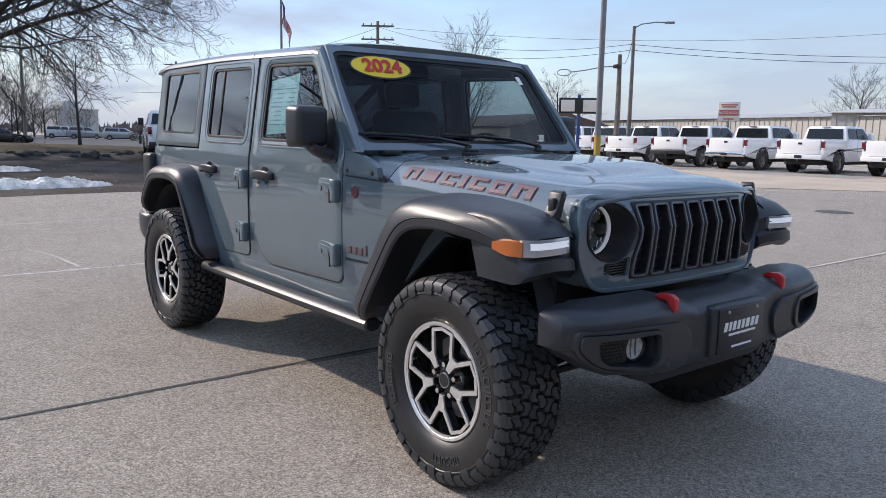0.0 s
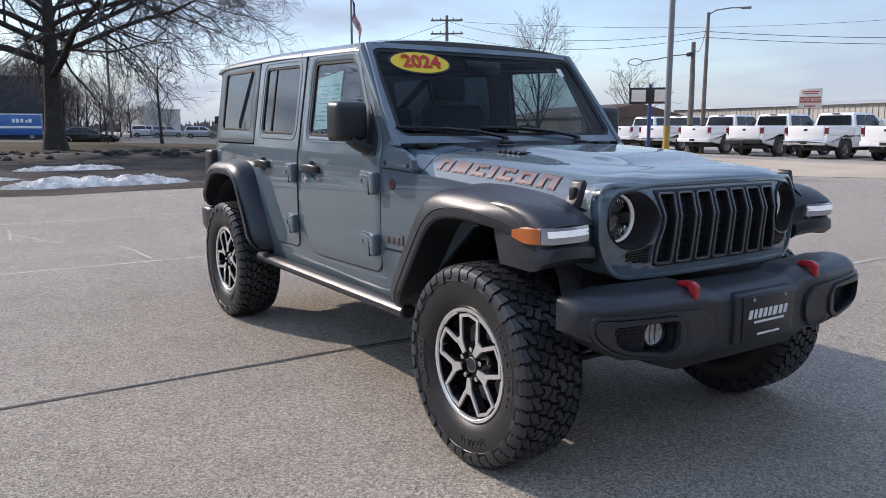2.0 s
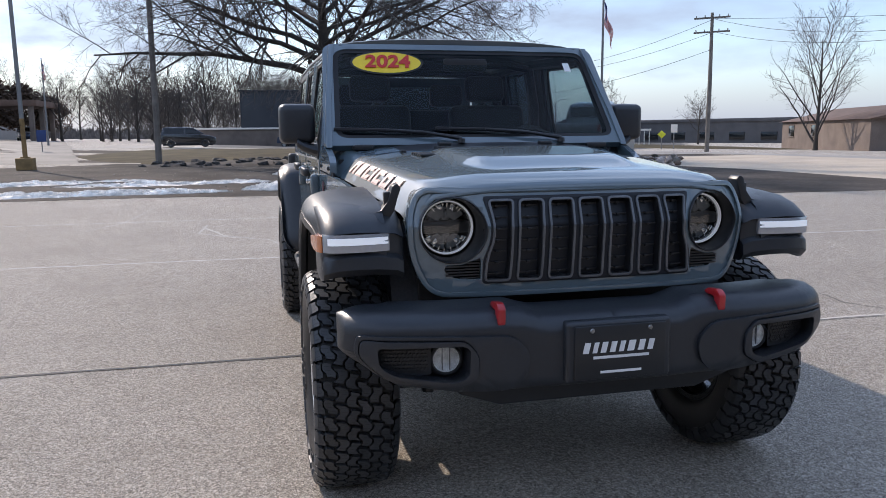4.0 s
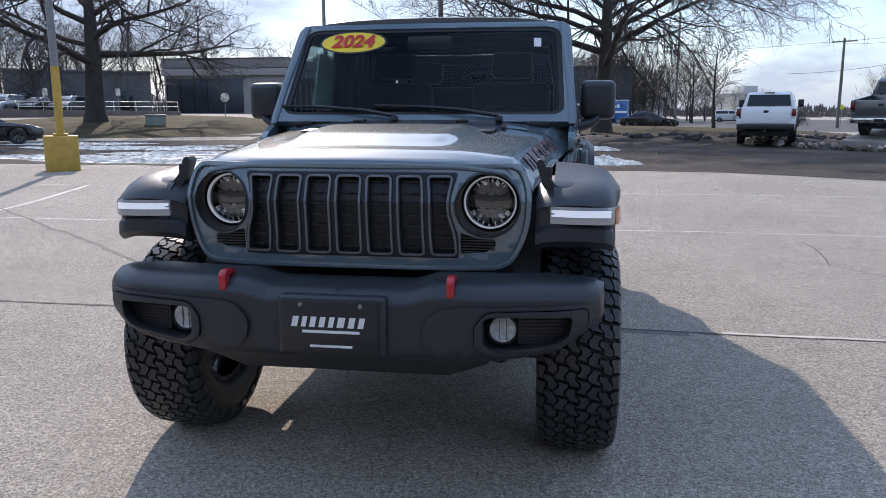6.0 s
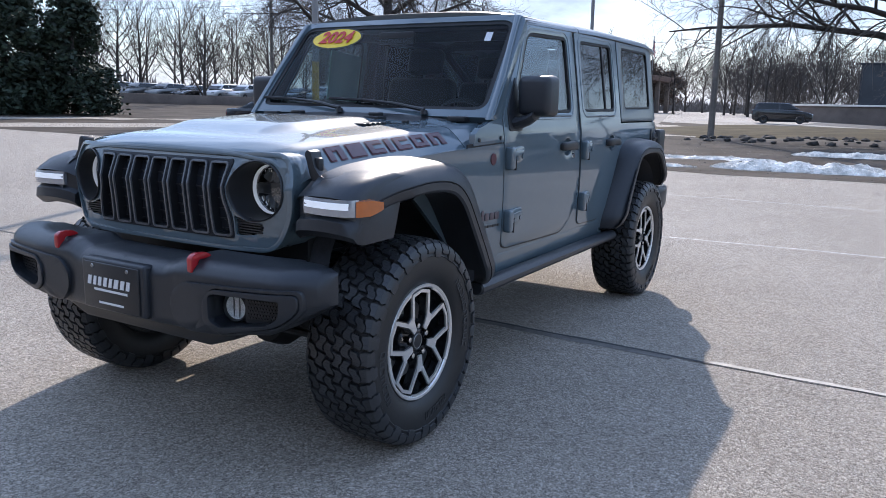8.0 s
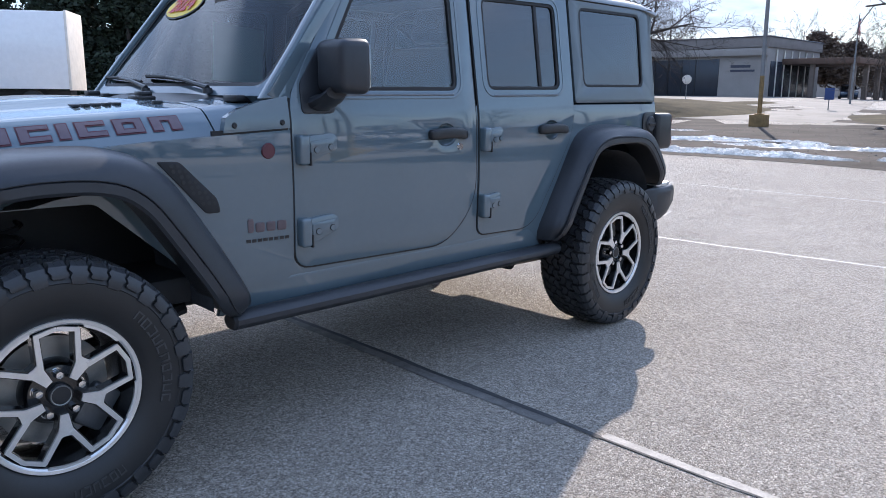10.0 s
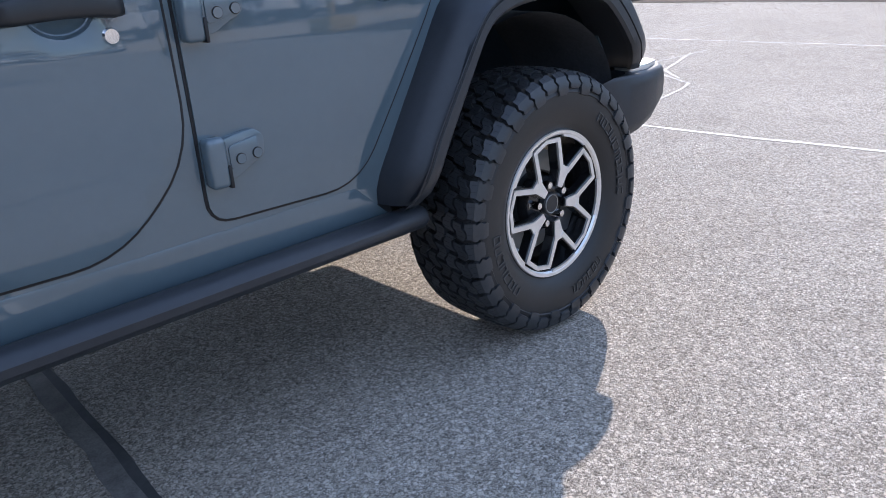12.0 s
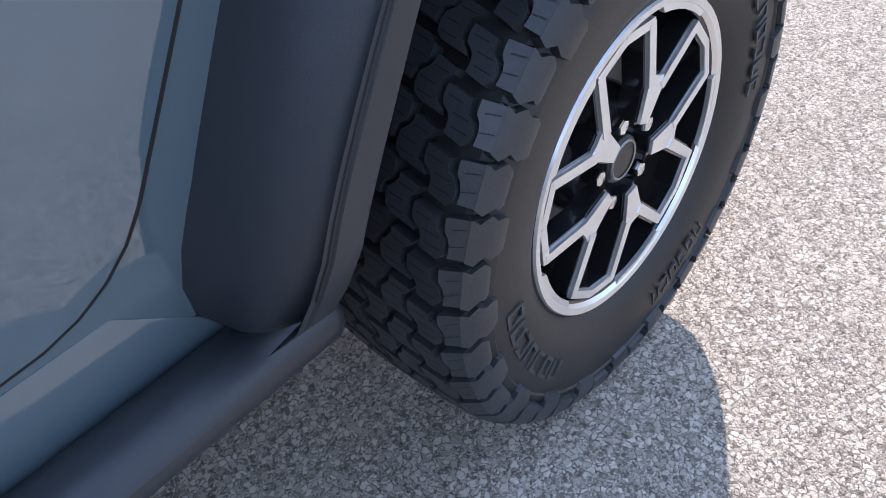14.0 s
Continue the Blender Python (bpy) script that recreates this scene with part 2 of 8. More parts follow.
AMBER = material("amber_lens", (0.50, 0.125, 0.018), 0.16, 0, 1.0, 0.06, 40.0, 0.3, 300.0)
REDLENS = material("red_lens", (0.13, 0.004, 0.006), 0.16, 0, 1.0, 0.06, 40.0)
CLEARLENS = material("clear_lens", (0.40, 0.42, 0.45), 0.12, 0.5, 1.0, 0.05, 60.0, 0.4, 160.0)
LAMPGLOW = glow_material("lit_white_lens", (0.9, 0.93, 0.95), 0.16)
GLASS = glass_material("clear_glass", (0.50, 0.58, 0.60), 0.022)
TINTED = glass_material("dark_tinted_glass", (0.17, 0.21, 0.25), 0.15)
SIDEGLASS = glass_material("light_tinted_glass", (0.74, 0.81, 0.84), 0.11)
HALO = glow_material("lit_lamp_halo", (0.85, 0.88, 0.9), 0.10)
SMOKED = material("smoked_lamp_insert", (0.095, 0.10, 0.105), 0.22, 0, 0.5)
# rubber of groove floors and sipes, darkened to paint the shade inside them
GROOVE_SHADE = material("shaded_tyre_groove", (0.010, 0.010, 0.010), 0.75)
FOGBOWL = material("bright_reflector", (0.86, 0.87, 0.88), 0.35, 0.0, 0.0, 0.25, 60.0, 0.6, 120.0)
LENSGLASS = glass_material("lamp_cover_glass", (0.88, 0.9, 0.9), 0.13)


# ---- mesh helpers ----
def part(name, bm, mat, parent=None, label="", smooth=35.0):
    """Links a bmesh as one mesh object under a thing or a part."""
    bmesh.ops.recalc_face_normals(bm, faces=bm.faces[:])
    me = bpy.data.meshes.new(name)
    bm.to_mesh(me)
    bm.free()
    if smooth:
        me.polygons.foreach_set("use_smooth", [True] * len(me.polygons))
        me.set_sharp_from_angle(angle=radians(smooth))
    me.materials.append(mat)
    ob = new(name, me)
    if parent is not None:
        ob.parent = parent
    if label:
        ob["label"] = label
    return ob


def thing(name, label, category, group="", kind="", at=(0, 0, 0), turn=0.0):
    """An Empty at the base of a thing, which parents its parts."""
    e = new(name)
    e.empty_display_size = 0.2
    e.location, e.rotation_euler = at, (0, 0, radians(turn))
    return tagged(e, label, category, group, kind)


def bev(bm, width, seg=2, angle=30.0):
    bmesh.ops.recalc_face_normals(bm, faces=bm.faces[:])
    edges = [e for e in bm.edges if len(e.link_faces) == 2 and e.calc_face_angle(0) > radians(angle)]
    if edges and width > 0:
        bmesh.ops.bevel(bm, geom=edges, offset=width, segments=seg, profile=0.5, affect="EDGES", clamp_overlap=True)
    return bm


def box(x0, x1, y0, y1, z0, z1, bevel=0.0, seg=2, bm=None):
    own = bmesh.new()
    bmesh.ops.create_cube(own, size=1.0)
    for v in own.verts:
        v.co = Vector(((x0 + x1) / 2 + v.co.x * abs(x1 - x0), (y0 + y1) / 2 + v.co.y * abs(y1 - y0), (z0 + z1) / 2 + v.co.z * abs(z1 - z0)))
    bev(own, bevel, seg)
    return join(bm, own)


def join(bm, own):
    """Adds the geometry of own to bm (or returns own)."""
    if bm is None:
        return own
    me = bpy.data.meshes.new("t")
    own.to_mesh(me)
    own.free()
    bm.from_mesh(me)
    bpy.data.meshes.remove(me)
    return bm


def moved(bm, m):
    bmesh.ops.transform(bm, matrix=m, verts=bm.verts[:])
    return bm


AX = {"x": (1, 2, 0), "y": (0, 2, 1), "z": (0, 1, 2)}


def prism(pts, axis, a0, a1, bevel=0.0, seg=2, bm=None):
    """A polygon of the plane across the axis, stretched from a0 to a1 along it."""
    own = bmesh.new()
    i, j, k = AX[axis]
    lower, upper = [], []
    for u, w in pts:
        for a, row in ((a0, lower), (a1, upper)):
            co = [0, 0, 0]
            co[i], co[j], co[k] = u, w, a
            row.append(own.verts.new(co))
    own.faces.new(lower[::-1])
    own.faces.new(upper)
    n = len(pts)
    for q in range(n):
        own.faces.new((lower[q], lower[(q + 1) % n], upper[(q + 1) % n], upper[q]))
    bmesh.ops.recalc_face_normals(own, faces=own.faces[:])
    bev(own, bevel, seg)
    return join(bm, own)


def loft(rows, closed=False, caps=False, bm=None):
    """A skin over rows of points, each row of the same length."""
    own = bmesh.new()
    vs = [[own.verts.new(p) for p in row] for row in rows]
    n = len(rows[0])
    for a, b in zip(vs, vs[1:]):
        for q in range(n if closed else n - 1):
            f = (a[q], a[(q + 1) % n], b[(q + 1) % n], b[q])
            if len({v.co.to_tuple(5) for v in f}) > 2:
                own.faces.new(f)
    if caps:
        own.faces.new(vs[0][::-1])
        own.faces.new(vs[-1])
    return join(bm, own)


def tube(path, radius, seg=8, bm=None, caps=True):
    """A round bar along a path; radius is one number or one for each point."""
    path = [Vector(p) for p in path]
    radii = radius if isinstance(radius, (list, tuple)) else [radius] * len(path)
    rows = []
    side = None
    for n, p in enumerate(path):
        way = (path[min(n + 1, len(path) - 1)] - path[max(n - 1, 0)]).normalized()
        if side is None:
            side = way.orthogonal().normalized()
        side = (side - way * side.dot(way)).normalized()
        up = way.cross(side)
        rows.append([p + radii[n] * (math.cos(a) * side + math.sin(a) * up) for a in (2 * math.pi * q / seg for q in range(seg))])
    return loft(rows, True, caps, bm)


def lathe(profile, centre, axis="y", seg=48, bm=None, caps=False):
    """A turned form: profile of (radius, place along the axis)."""
    i, j, k = AX[axis]
    rows = []
    for r, a in profile:
        row = []
        for q in range(seg):
            w = 2 * math.pi * q / seg
            co = [0, 0, 0]
            co[i], co[j], co[k] = centre[i] + r * math.cos(w), centre[j] + r * math.sin(w), centre[k] + a
            row.append(co)
        rows.append(row)
    return loft(rows, True, caps, bm)


def solid(bm, thick):
    """Gives a sheet thickness, towards the back of its faces."""
    bmesh.ops.recalc_face_normals(bm, faces=bm.faces[:])
    bmesh.ops.solidify(bm, geom=bm.faces[:], thickness=thick)
    return bm


def rounded(pts, r, n=4):
    """A polygon with its corners rounded by r (one number, or one for each corner)."""
    out = []
    m = len(pts)
    for q in range(m):
        p, a, b = Vector(pts[q]), Vector(pts[q - 1]), Vector(pts[(q + 1) % m])
        rr = r[q] if isinstance(r, (list, tuple)) else r
        da, db = a - p, b - p
        rr = min(rr, 0.45 * da.length, 0.45 * db.length)
        s, e = p + da.normalized() * rr, p + db.normalized() * rr
        for k in range(n + 1):
            t = k / n
            out.append(tuple((1 - t) ** 2 * s + 2 * t * (1 - t) * p + t * t * e))
    return out


def sheet(loops, cuts=(), step=None):
    """A flat filled sheet in x, z with the first loop as its outline and the others as holes, cut along the z levels."""
    bm = bmesh.new()
    for loop in loops:
        vs = [bm.verts.new((u, 0, w)) for u, w in loop]
        for q in range(len(vs)):
            bm.edges.new((vs[q], vs[(q + 1) % len(vs)]))
    bmesh.ops.triangle_fill(bm, use_beauty=True, use_dissolve=False, edges=bm.edges[:], normal=(0, 1, 0))
    for z in cuts:
        bmesh.ops.bisect_plane(bm, geom=bm.verts[:] + bm.edges[:] + bm.faces[:], plane_co=(0, 0, z), plane_no=(0, 0, 1))
    for x in step or ():
        bmesh.ops.bisect_plane(bm, geom=bm.verts[:] + bm.edges[:] + bm.faces[:], plane_co=(x, 0, 0), plane_no=(1, 0, 0))
    return bm


# ---- ground ----
ASPHALT = material("old_asphalt", (0.085, 0.083, 0.08), 0.8, 0, 0, 0.22, 0.5, 0.5, 90.0, spec=0.2)
WETASPHALT = material("damp_asphalt", (0.060, 0.050, 0.042), 0.9, 0, 0, 0.45, 0.5, 0.8, 12.0, spec=0.1)
CONCRETE = material("pale_concrete", (0.27, 0.245, 0.213), 0.8, 0, 0, 0.14, 0.4, 0.3, 60.0)
GRASS = material("dry_winter_grass", (0.070, 0.056, 0.031), 0.95, 0, 0, 0.35, 0.6, 0.8, 30.0, spec=0.1)
MULCH = material("dark_mulch", (0.055, 0.045, 0.038), 0.95, 0, 0, 0.4, 2.0, 0.9, 25.0)
SNOW = material("old_snow", (0.80, 0.73, 0.64), 0.95, 0, 0, 0.42, 3.5, 1.0, 18.0, spec=0.1)
FORECOURT = material("brown_grey_forecourt", (0.19, 0.172, 0.15), 0.8, 0, 0, 0.22, 0.3, 0.3, 60.0, spec=0.2)
SUNEDGE = material("sunlit_joint_edge", (0.47, 0.425, 0.365), 0.85, 0, 0, 0.25, 9.0, 0.4, 120.0)
CURVEMARK = material("worn_pale_sealant", (0.44, 0.41, 0.37), 0.8, 0, 0, 0.3, 9.0)
JOINT = material("dark_joint_filler", (0.05, 0.05, 0.05), 0.8, 0, 0, 0.3, 3.0)
LINEPAINT = material("worn_white_line_paint", (0.52, 0.495, 0.455), 0.7, 0, 0, 0.25, 12.0)


def gh(x, y):
    """Height of the ground: flat lot, a soft rise and fall far off."""
    r = math.hypot(x, y)
    k = max(0.0, min(1.0, (r - 34) / 60.0))
    k = k * k * (3 - 2 * k)
    if x > 5 or r < 34:
        return 0.0
    a = y / r
    return k * (1.15 * min(1.0, -a * 3.0) if a < 0 else -0.5 * min(1.0, a * 3.0))


g = bmesh.new()
centre = g.verts.new((0, 0, 0))
rings = []
for r in (20, 34, 42, 50, 58, 66, 74, 84, 96, 130, 200, 400, 800, 2500):
    rings.append([g.verts.new((r * math.cos(a), r * math.sin(a), gh(r * math.cos(a), r * math.sin(a)))) for a in (2 * math.pi * q / 96 for q in range(96))])
for q in range(96):
    g.faces.new((centre, rings[0][q], rings[0][(q + 1) % 96]))
    for a, b in zip(rings, rings[1:]):
        g.faces.new((a[q], b[q], b[(q + 1) % 96], a[(q + 1) % 96]))
tagged(part("ground", g, PAVING), "worn pale aggregate paving with chips", "ground", kind="structure")


def sheet_on_ground(name, pts, mat, lift, label, rough_edge=0.0, step=1.5, category="pavement"):
    """A thin layer that follows the ground, with an uneven edge."""
    out = []
    n = len(pts)
    for q in range(n):
        a, b = Vector(pts[q]), Vector(pts[(q + 1) % n])
        m = max(1, int((b - a).length / step))
        for k in range(m):
            p = a.lerp(b, k / m)
            if rough_edge:
                p += Vector((noise.noise((p.x * 0.7, p.y * 0.7, 3.1)), noise.noise((p.x * 0.7, p.y * 0.7, 9.7)))) * rough_edge
            out.append(p)
    bm = bmesh.new()
    f = bm.faces.new([bm.verts.new((p.x, p.y, 0)) for p in out])
    bmesh.ops.triangulate(bm, faces=[f])
    for x in range(-140, 0, 6):
        bmesh.ops.bisect_plane(bm, geom=bm.verts[:] + bm.edges[:] + bm.faces[:], plane_co=(x, 0, 0), plane_no=(1, 0, 0))
    for y in range(-100, 80, 6):
        bmesh.ops.bisect_plane(bm, geom=bm.verts[:] + bm.edges[:] + bm.faces[:], plane_co=(0, y, 0), plane_no=(0, 1, 0))
    for v in bm.verts:
        v.co.z = gh(v.co.x, v.co.y) + lift
    return tagged(part(name, bm, mat), label, category, kind="structure")


sheet_on_ground("road", [(-15.2, -70), (-15.0, -12), (-14.6, 4), (-11.5, 9), (-11.0, 20), (-16.0, 26), (-60, 26), (-60, -75)], WETASPHALT, 0.006, "dark damp asphalt drive with snow melt", 0.5)
sheet_on_ground("pavement", [(-10, 26.6), (-10, 28.8), (-75, 31.0), (-75, 27.4)], CONCRETE, 0.012, "pale concrete strip beside the lot", 0.05)
TAN = material("tan_concrete", (0.44, 0.365, 0.28), 0.85, 0, 0, 0.12, 0.5, 0.3, 60.0, spec=0.2)
sheet_on_ground("pavement", [(-24.5, 14.8), (-21.0, 15.7), (-12.5, 15.6), (-9.6, 17.7), (-6.6, 20.2), (4.0, 28.6), (4.0, 38.0), (-8.5, 38.0), (-9.0, 28.3), (-36.0, 27.5), (-35.0, 20.6)], TAN, 0.010, "tan concrete apron before the pickups", 0.1)
sheet_on_ground("pavement", [(-40, 16.5), (-40, 26), (-110, 34), (-110, 20)], CONCRETE, 0.014, "pale concrete drive", 0.2)
sheet_on_ground("pavement", [(-38.0, -9.5), (-38.0, -40), (-84, -60), (-96, -23), (-60, -14.5)], FORECOURT, 0.016, "pale concrete forecourt", 0.2)
sheet_on_ground("pavement", [(-67, -14), (-67, 24), (-76, 24), (-76, -14)], CONCRETE, 0.018, "pale street beyond the grass", 0.1)


sheet_on_ground("road", [(-56, 27), (-60, 12), (-76.5, 14), (-76.5, -6), (-118, -6), (-160, 30), (-160, 75), (-100, 62)], ASPHALT, 0.024, "grey asphalt street beyond the grass", 0.2, 4.0)


def berm(name, cx, cy, rx, ry, high, mat, label, kind="structure", seed=0.0, category="ground"):
    bm = bmesh.new()
    n, m = 40, 12
    c = bm.verts.new((cx, cy, gh(cx, cy) + high))
    rows = []
    for k in range(1, m + 1):
        f = k / m
        row = []
        for q in range(n):
            a = 2 * math.pi * q / n
            wob = 1 + 0.10 * noise.noise((math.cos(a) * 2 + seed, math.sin(a) * 2, seed))
            x, y = cx + rx * f * wob * math.cos(a), cy + ry * f * wob * math.sin(a)
            z = gh(x, y) + high * (1 - f ** 3) + (0.05 * high * noise.noise((x * 0.8, y * 0.8, seed)) if k < m else -0.03)
            row.append(bm.verts.new((x, y, z)))
        rows.append(row)
    for q in range(n):
        bm.faces.new((c, rows[0][q], rows[0][(q + 1) % n]))
        for a, b in zip(rows, rows[1:]):
            bm.faces.new((a[q], b[q], b[(q + 1) % n], a[(q + 1) % n]))
    return tagged(part(name, bm, mat), label, category, kind=kind)


berm("ground", -52, 3.5, 18.5, 15.5, 0.30, GRASS, "dry tan winter grass round the tree", seed=1.3)
berm("ground", -45, -27.5, 14.5, 11.5, 0.72, GRASS, "dry tan winter grass island", seed=4.3)
berm("ground", -42, -5.5, 7.0, 1.6, 0.16, GRASS, "narrow dry grass island", seed=2.3)
berm("ground", -62, -24, 4.0, 2.2, 0.12, GRASS, "small dry grass island", seed=6.3)
berm("ground", -85, 46, 30, 5, 0.25, GRASS, "dry grass verge", seed=8.3)
berm("ground", -34.2, 4.0, 2.2, 11.0, 0.22, MULCH, "dark mulch bed with stones", seed=5.1)

# snow: a ridge along the lot's edge and thin streaks behind it


def snow_ridge(cx, cy, length, wide, high, turn, seed):
    bm = bmesh.new()
    n, m = 190, 40
    rows = []
    for a in range(n + 1):
        u = a / n * 2 - 1
        row = []
        for b in range(m + 1):
            v = b / m * 2 - 1
            w = wide * (0.55 + 0.6 * abs(noise.noise((u * 4, seed, 1.0)))) * max(0.05, 1 - u ** 4)
            hgt = high * max(0.0, 1 - u ** 4) * (1 - v * v) * (0.85 + 0.35 * noise.noise((u * 5 + seed, v * 0.8, 0.3))) + min(0.035, high * 0.3) * noise.noise((u * length * 2.2, v * wide * 4, seed)) + min(0.03, high * 0.3) * noise.noise((u * length * 5, v * wide * 9, seed + 3)) + min(0.03, high * 0.25) * noise.noise((u * length * 12, v * wide * 20, seed + 6))
            if high < 0.1:
                hgt = high * max(0.0, 1 - u ** 4) * (1 - v * v) * ((0.40 if wide < 2.7 else 0.08) + 2.0 * noise.noise((u * length * 0.35, v * wide * 2.4, seed)) + 1.1 * noise.noise((u * length * 1.3, v * wide * 5.0, seed + 2)) + 0.8 * noise.noise((u * length * 5.0, v * wide * 9.0, seed + 4)))
            p = Matrix.Rotation(radians(turn), 2) @ Vector((v * w / 2, u * length / 2))
            row.append(Vector((cx + p.x, cy + p.y, gh(cx + p.x, cy + p.y) + (hgt if 0 < b < m and 0 < a < n else -0.03))))
        rows.append(row)
    return tagged(part("snow", loft(rows), SNOW), "old grey-white snow bank at the lot's edge", "snow", "", "stuff")


snow_ridge(-16.7, 0.6, 4.2, 1.2, 0.25, 4, 0.7)
snow_ridge(-16.0, -4.4, 5.5, 0.9, 0.13, 3, 2.9)
for x, y, long, wide, high, turn, seed in ((-16.2, -9.5, 9.5, 2.0, 0.07, -2, 5.2), (-17.8, -13.5, 11.0, 2.6, 0.06, 4, 15.2), (-20.5, -10.0, 9.0, 3.6, 0.06, 8, 25.2), (-23.5, -15.5, 10.0, 4.8, 0.06, -5, 35.2), (-26.5, -20.5, 9.0, 3.6, 0.06, 12, 45.2), (-17.4, -19.0, 8.0, 2.4, 0.06, 0, 55.2), (-19.8, -3.5, 6.0, 2.6, 0.06, 5, 65.2)):
    snow_ridge(x, y, long, wide, high, turn, seed)
snow_ridge(-24.0, 1.0, 3.2, 1.3, 0.16, 0, 8.1)
snow_ridge(-21.5, -6.5, 5.0, 0.7, 0.06, 6, 9.4)
snow_ridge(-25.5, -12.0, 5.0, 0.7, 0.05, 14, 13.9)

# ---- joints, cracks and worn lines of the lot ----


def strip_on_ground(name, pts, wide, mat, lift, label, wob=0.0, category="joint"):
    bm = bmesh.new()
    path = []
    for a, b in zip(pts, pts[1:]):
        a, b = Vector(a), Vector(b)
        m = max(2, int((b - a).length / 0.12))
        for k in range(m):
            path.append(a.lerp(b, k / m))
    path.append(Vector(pts[-1]))
    prev = None
    for i, p in enumerate(path):
        d = (path[min(i + 1, len(path) - 1)] - path[max(i - 1, 0)]).normalized()
        nrm = Vector((-d.y, d.x))
        q = p + nrm * wob * noise.noise((p.x * 3, p.y * 3, 0.5))
        w = wide * (0.7 + 0.6 * abs(noise.noise((p.x * 5, p.y * 5, 4.4))))
        cur = [bm.verts.new((*(q + nrm * w / 2), lift)), bm.verts.new((*(q - nrm * w / 2), lift))]
        if prev:
            bm.faces.new((prev[0], prev[1], cur[1], cur[0]))
        prev = cur
    return tagged(part(name, bm, mat), label, category, kind="structure")


# the joint is wide inside the car's shadow and narrow in the sun
strip_on_ground("trim", [(-1.80, -9.0), (-1.72, 0.0), (-1.66, 1.7)], 0.032, JOINT, 0.004, "dark filled joint in the paving", 0.010)
strip_on_ground("trim", [(-1.66, 1.7), (-1.55, 9.0), (-1.2, 22)], 0.013, JOINT, 0.004, "dark filled joint in the paving", 0.010)
# sunlight on the joint's edge, painted as a pale strip beyond the shadow
strip_on_ground("trim", [(-1.685, 1.70), (-1.65, 3.2), (-1.58, 8.9)], 0.065, SUNEDGE, 0.003, "pale edge of the paving joint with sunlight in its colour", 0.012)
# shade along the joint, painted as a dark band inside the car's shadow
SHADEBAND = material("shaded_joint_band", (0.155, 0.143, 0.13), 0.85, 0, 0, 0.35, 14.0, 0.5, 120.0)
strip_on_ground("trim", [(-1.715, -0.6), (-1.66, 0.8), (-1.635, 1.5)], 0.10, SHADEBAND, 0.0025, "dark band along the joint with shade in its colour", 0.018)
strip_on_ground("trim", [(-5.75, -9.0), (-5.65, 0.0), (-5.8, 2.0), (-5.6, 9.0)], 0.045, LINEPAINT, 0.003, "pale worn paving joint", 0.02)
strip_on_ground("trim", [(-9.9, -9.0), (-9.8, 9.0)], 0.05, LINEPAINT, 0.003, "pale worn paving joint", 0.03)
strip_on_ground("trim", [(-9.1, -1.85), (-8.1, -1.9), (-7.5, -1.42), (-7.2, -1.0), (-6.9, -0.9), (-6.3, -0.84), (-5.8, -0.8)], 0.034, CURVEMARK, 0.0035, "curved pale mark on the paving", 0.03)
strip_on_ground("trim", [(-8.8, -3.5), (-9.8, -3.15), (-12.0, -3.0)], 0.034, CURVEMARK, 0.0035, "curved pale mark on the paving", 0.03)
strip_on_ground("trim", [(-8.85, -1.9), (-7.75, -1.55), (-7.4, -1.2)], 0.034, CURVEMARK, 0.0035, "curved pale mark on the paving", 0.03)
strip_on_ground("trim", [(-5.2, 3.2), (-4.0, 3.1), (-3.2, 3.5), (-2.1, 3.3), (-1.6, 3.6)], 0.012, JOINT, 0.0035, "fine crack in the paving", 0.10)
strip_on_ground("trim", [(-4.5, -6.4), (-5.6, -6.8), (-7.4, -7.2), (-10, -8)], 0.06, LINEPAINT, 0.003, "pale parking line", 0.01)
strip_on_ground("trim", [(-3.2, -3.0), (-5.5, -5.8), (-8.5, -9.5)], 0.05, JOINT, 0.0035, "dark sealed crack", 0.05)
strip_on_ground("trim", [(0.3, -9.0), (-1.0, -4.2), (-1.5, -3.0)], 0.008, JOINT, 0.0035, "fine crack in the paving", 0.08)

# ---- unseen dark wall, added to dim light and reflections on the car's front ----
tagged(part("unseen_wall", box(15.5, 15.9, -32, 24, -0.2, 8.0, 0.02), material("dark_blocking_wall", (0.055, 0.06, 0.07), 0.45, 0, 0, 0.2, 0.4)), "plain dark blue-grey wall, unseen, added to dim the car's front", "wall", kind="structure")


# ---- the off-road car ----
HUB_Z, HUB_Y, BASE = 0.415, 0.80, 3.008
car = thing("off_road_car", "blue-grey four-door off-road car with black flares on paving", "car")


def side_y(x, z):
    """Half width of the body: upright below the belt, leaning in above it, narrowing to the front."""
    if z < 0.7:
        y = 0.785 + 0.02 * (z - 0.5) / 0.2
    elif z < 1.20:
        y = 0.805 + 0.006 * math.sin(math.pi * (z - 0.7) / 0.5)
    elif z < 1.28:
        y = 0.805 - 0.012 * (z - 1.20) / 0.08
    else:
        y = 0.793 - 0.075 * (z - 1.28) / 0.52
    if x > -0.95:
        y -= 0.085 * min(1.0, (x + 0.95) / 0.9)
    if x < -3.3:
        y -= 0.015 * (x + 3.3) ** 2 / 0.09
    return y


ZCUTS = (0.6, 0.7, 0.78, 0.87, 0.95, 1.03, 1.12, 1.20, 1.24, 1.28, 1.45, 1.62)
XCUTS = (-3.5, -3.4, -3.3, -0.95, -0.7, -0.4, -0.1)


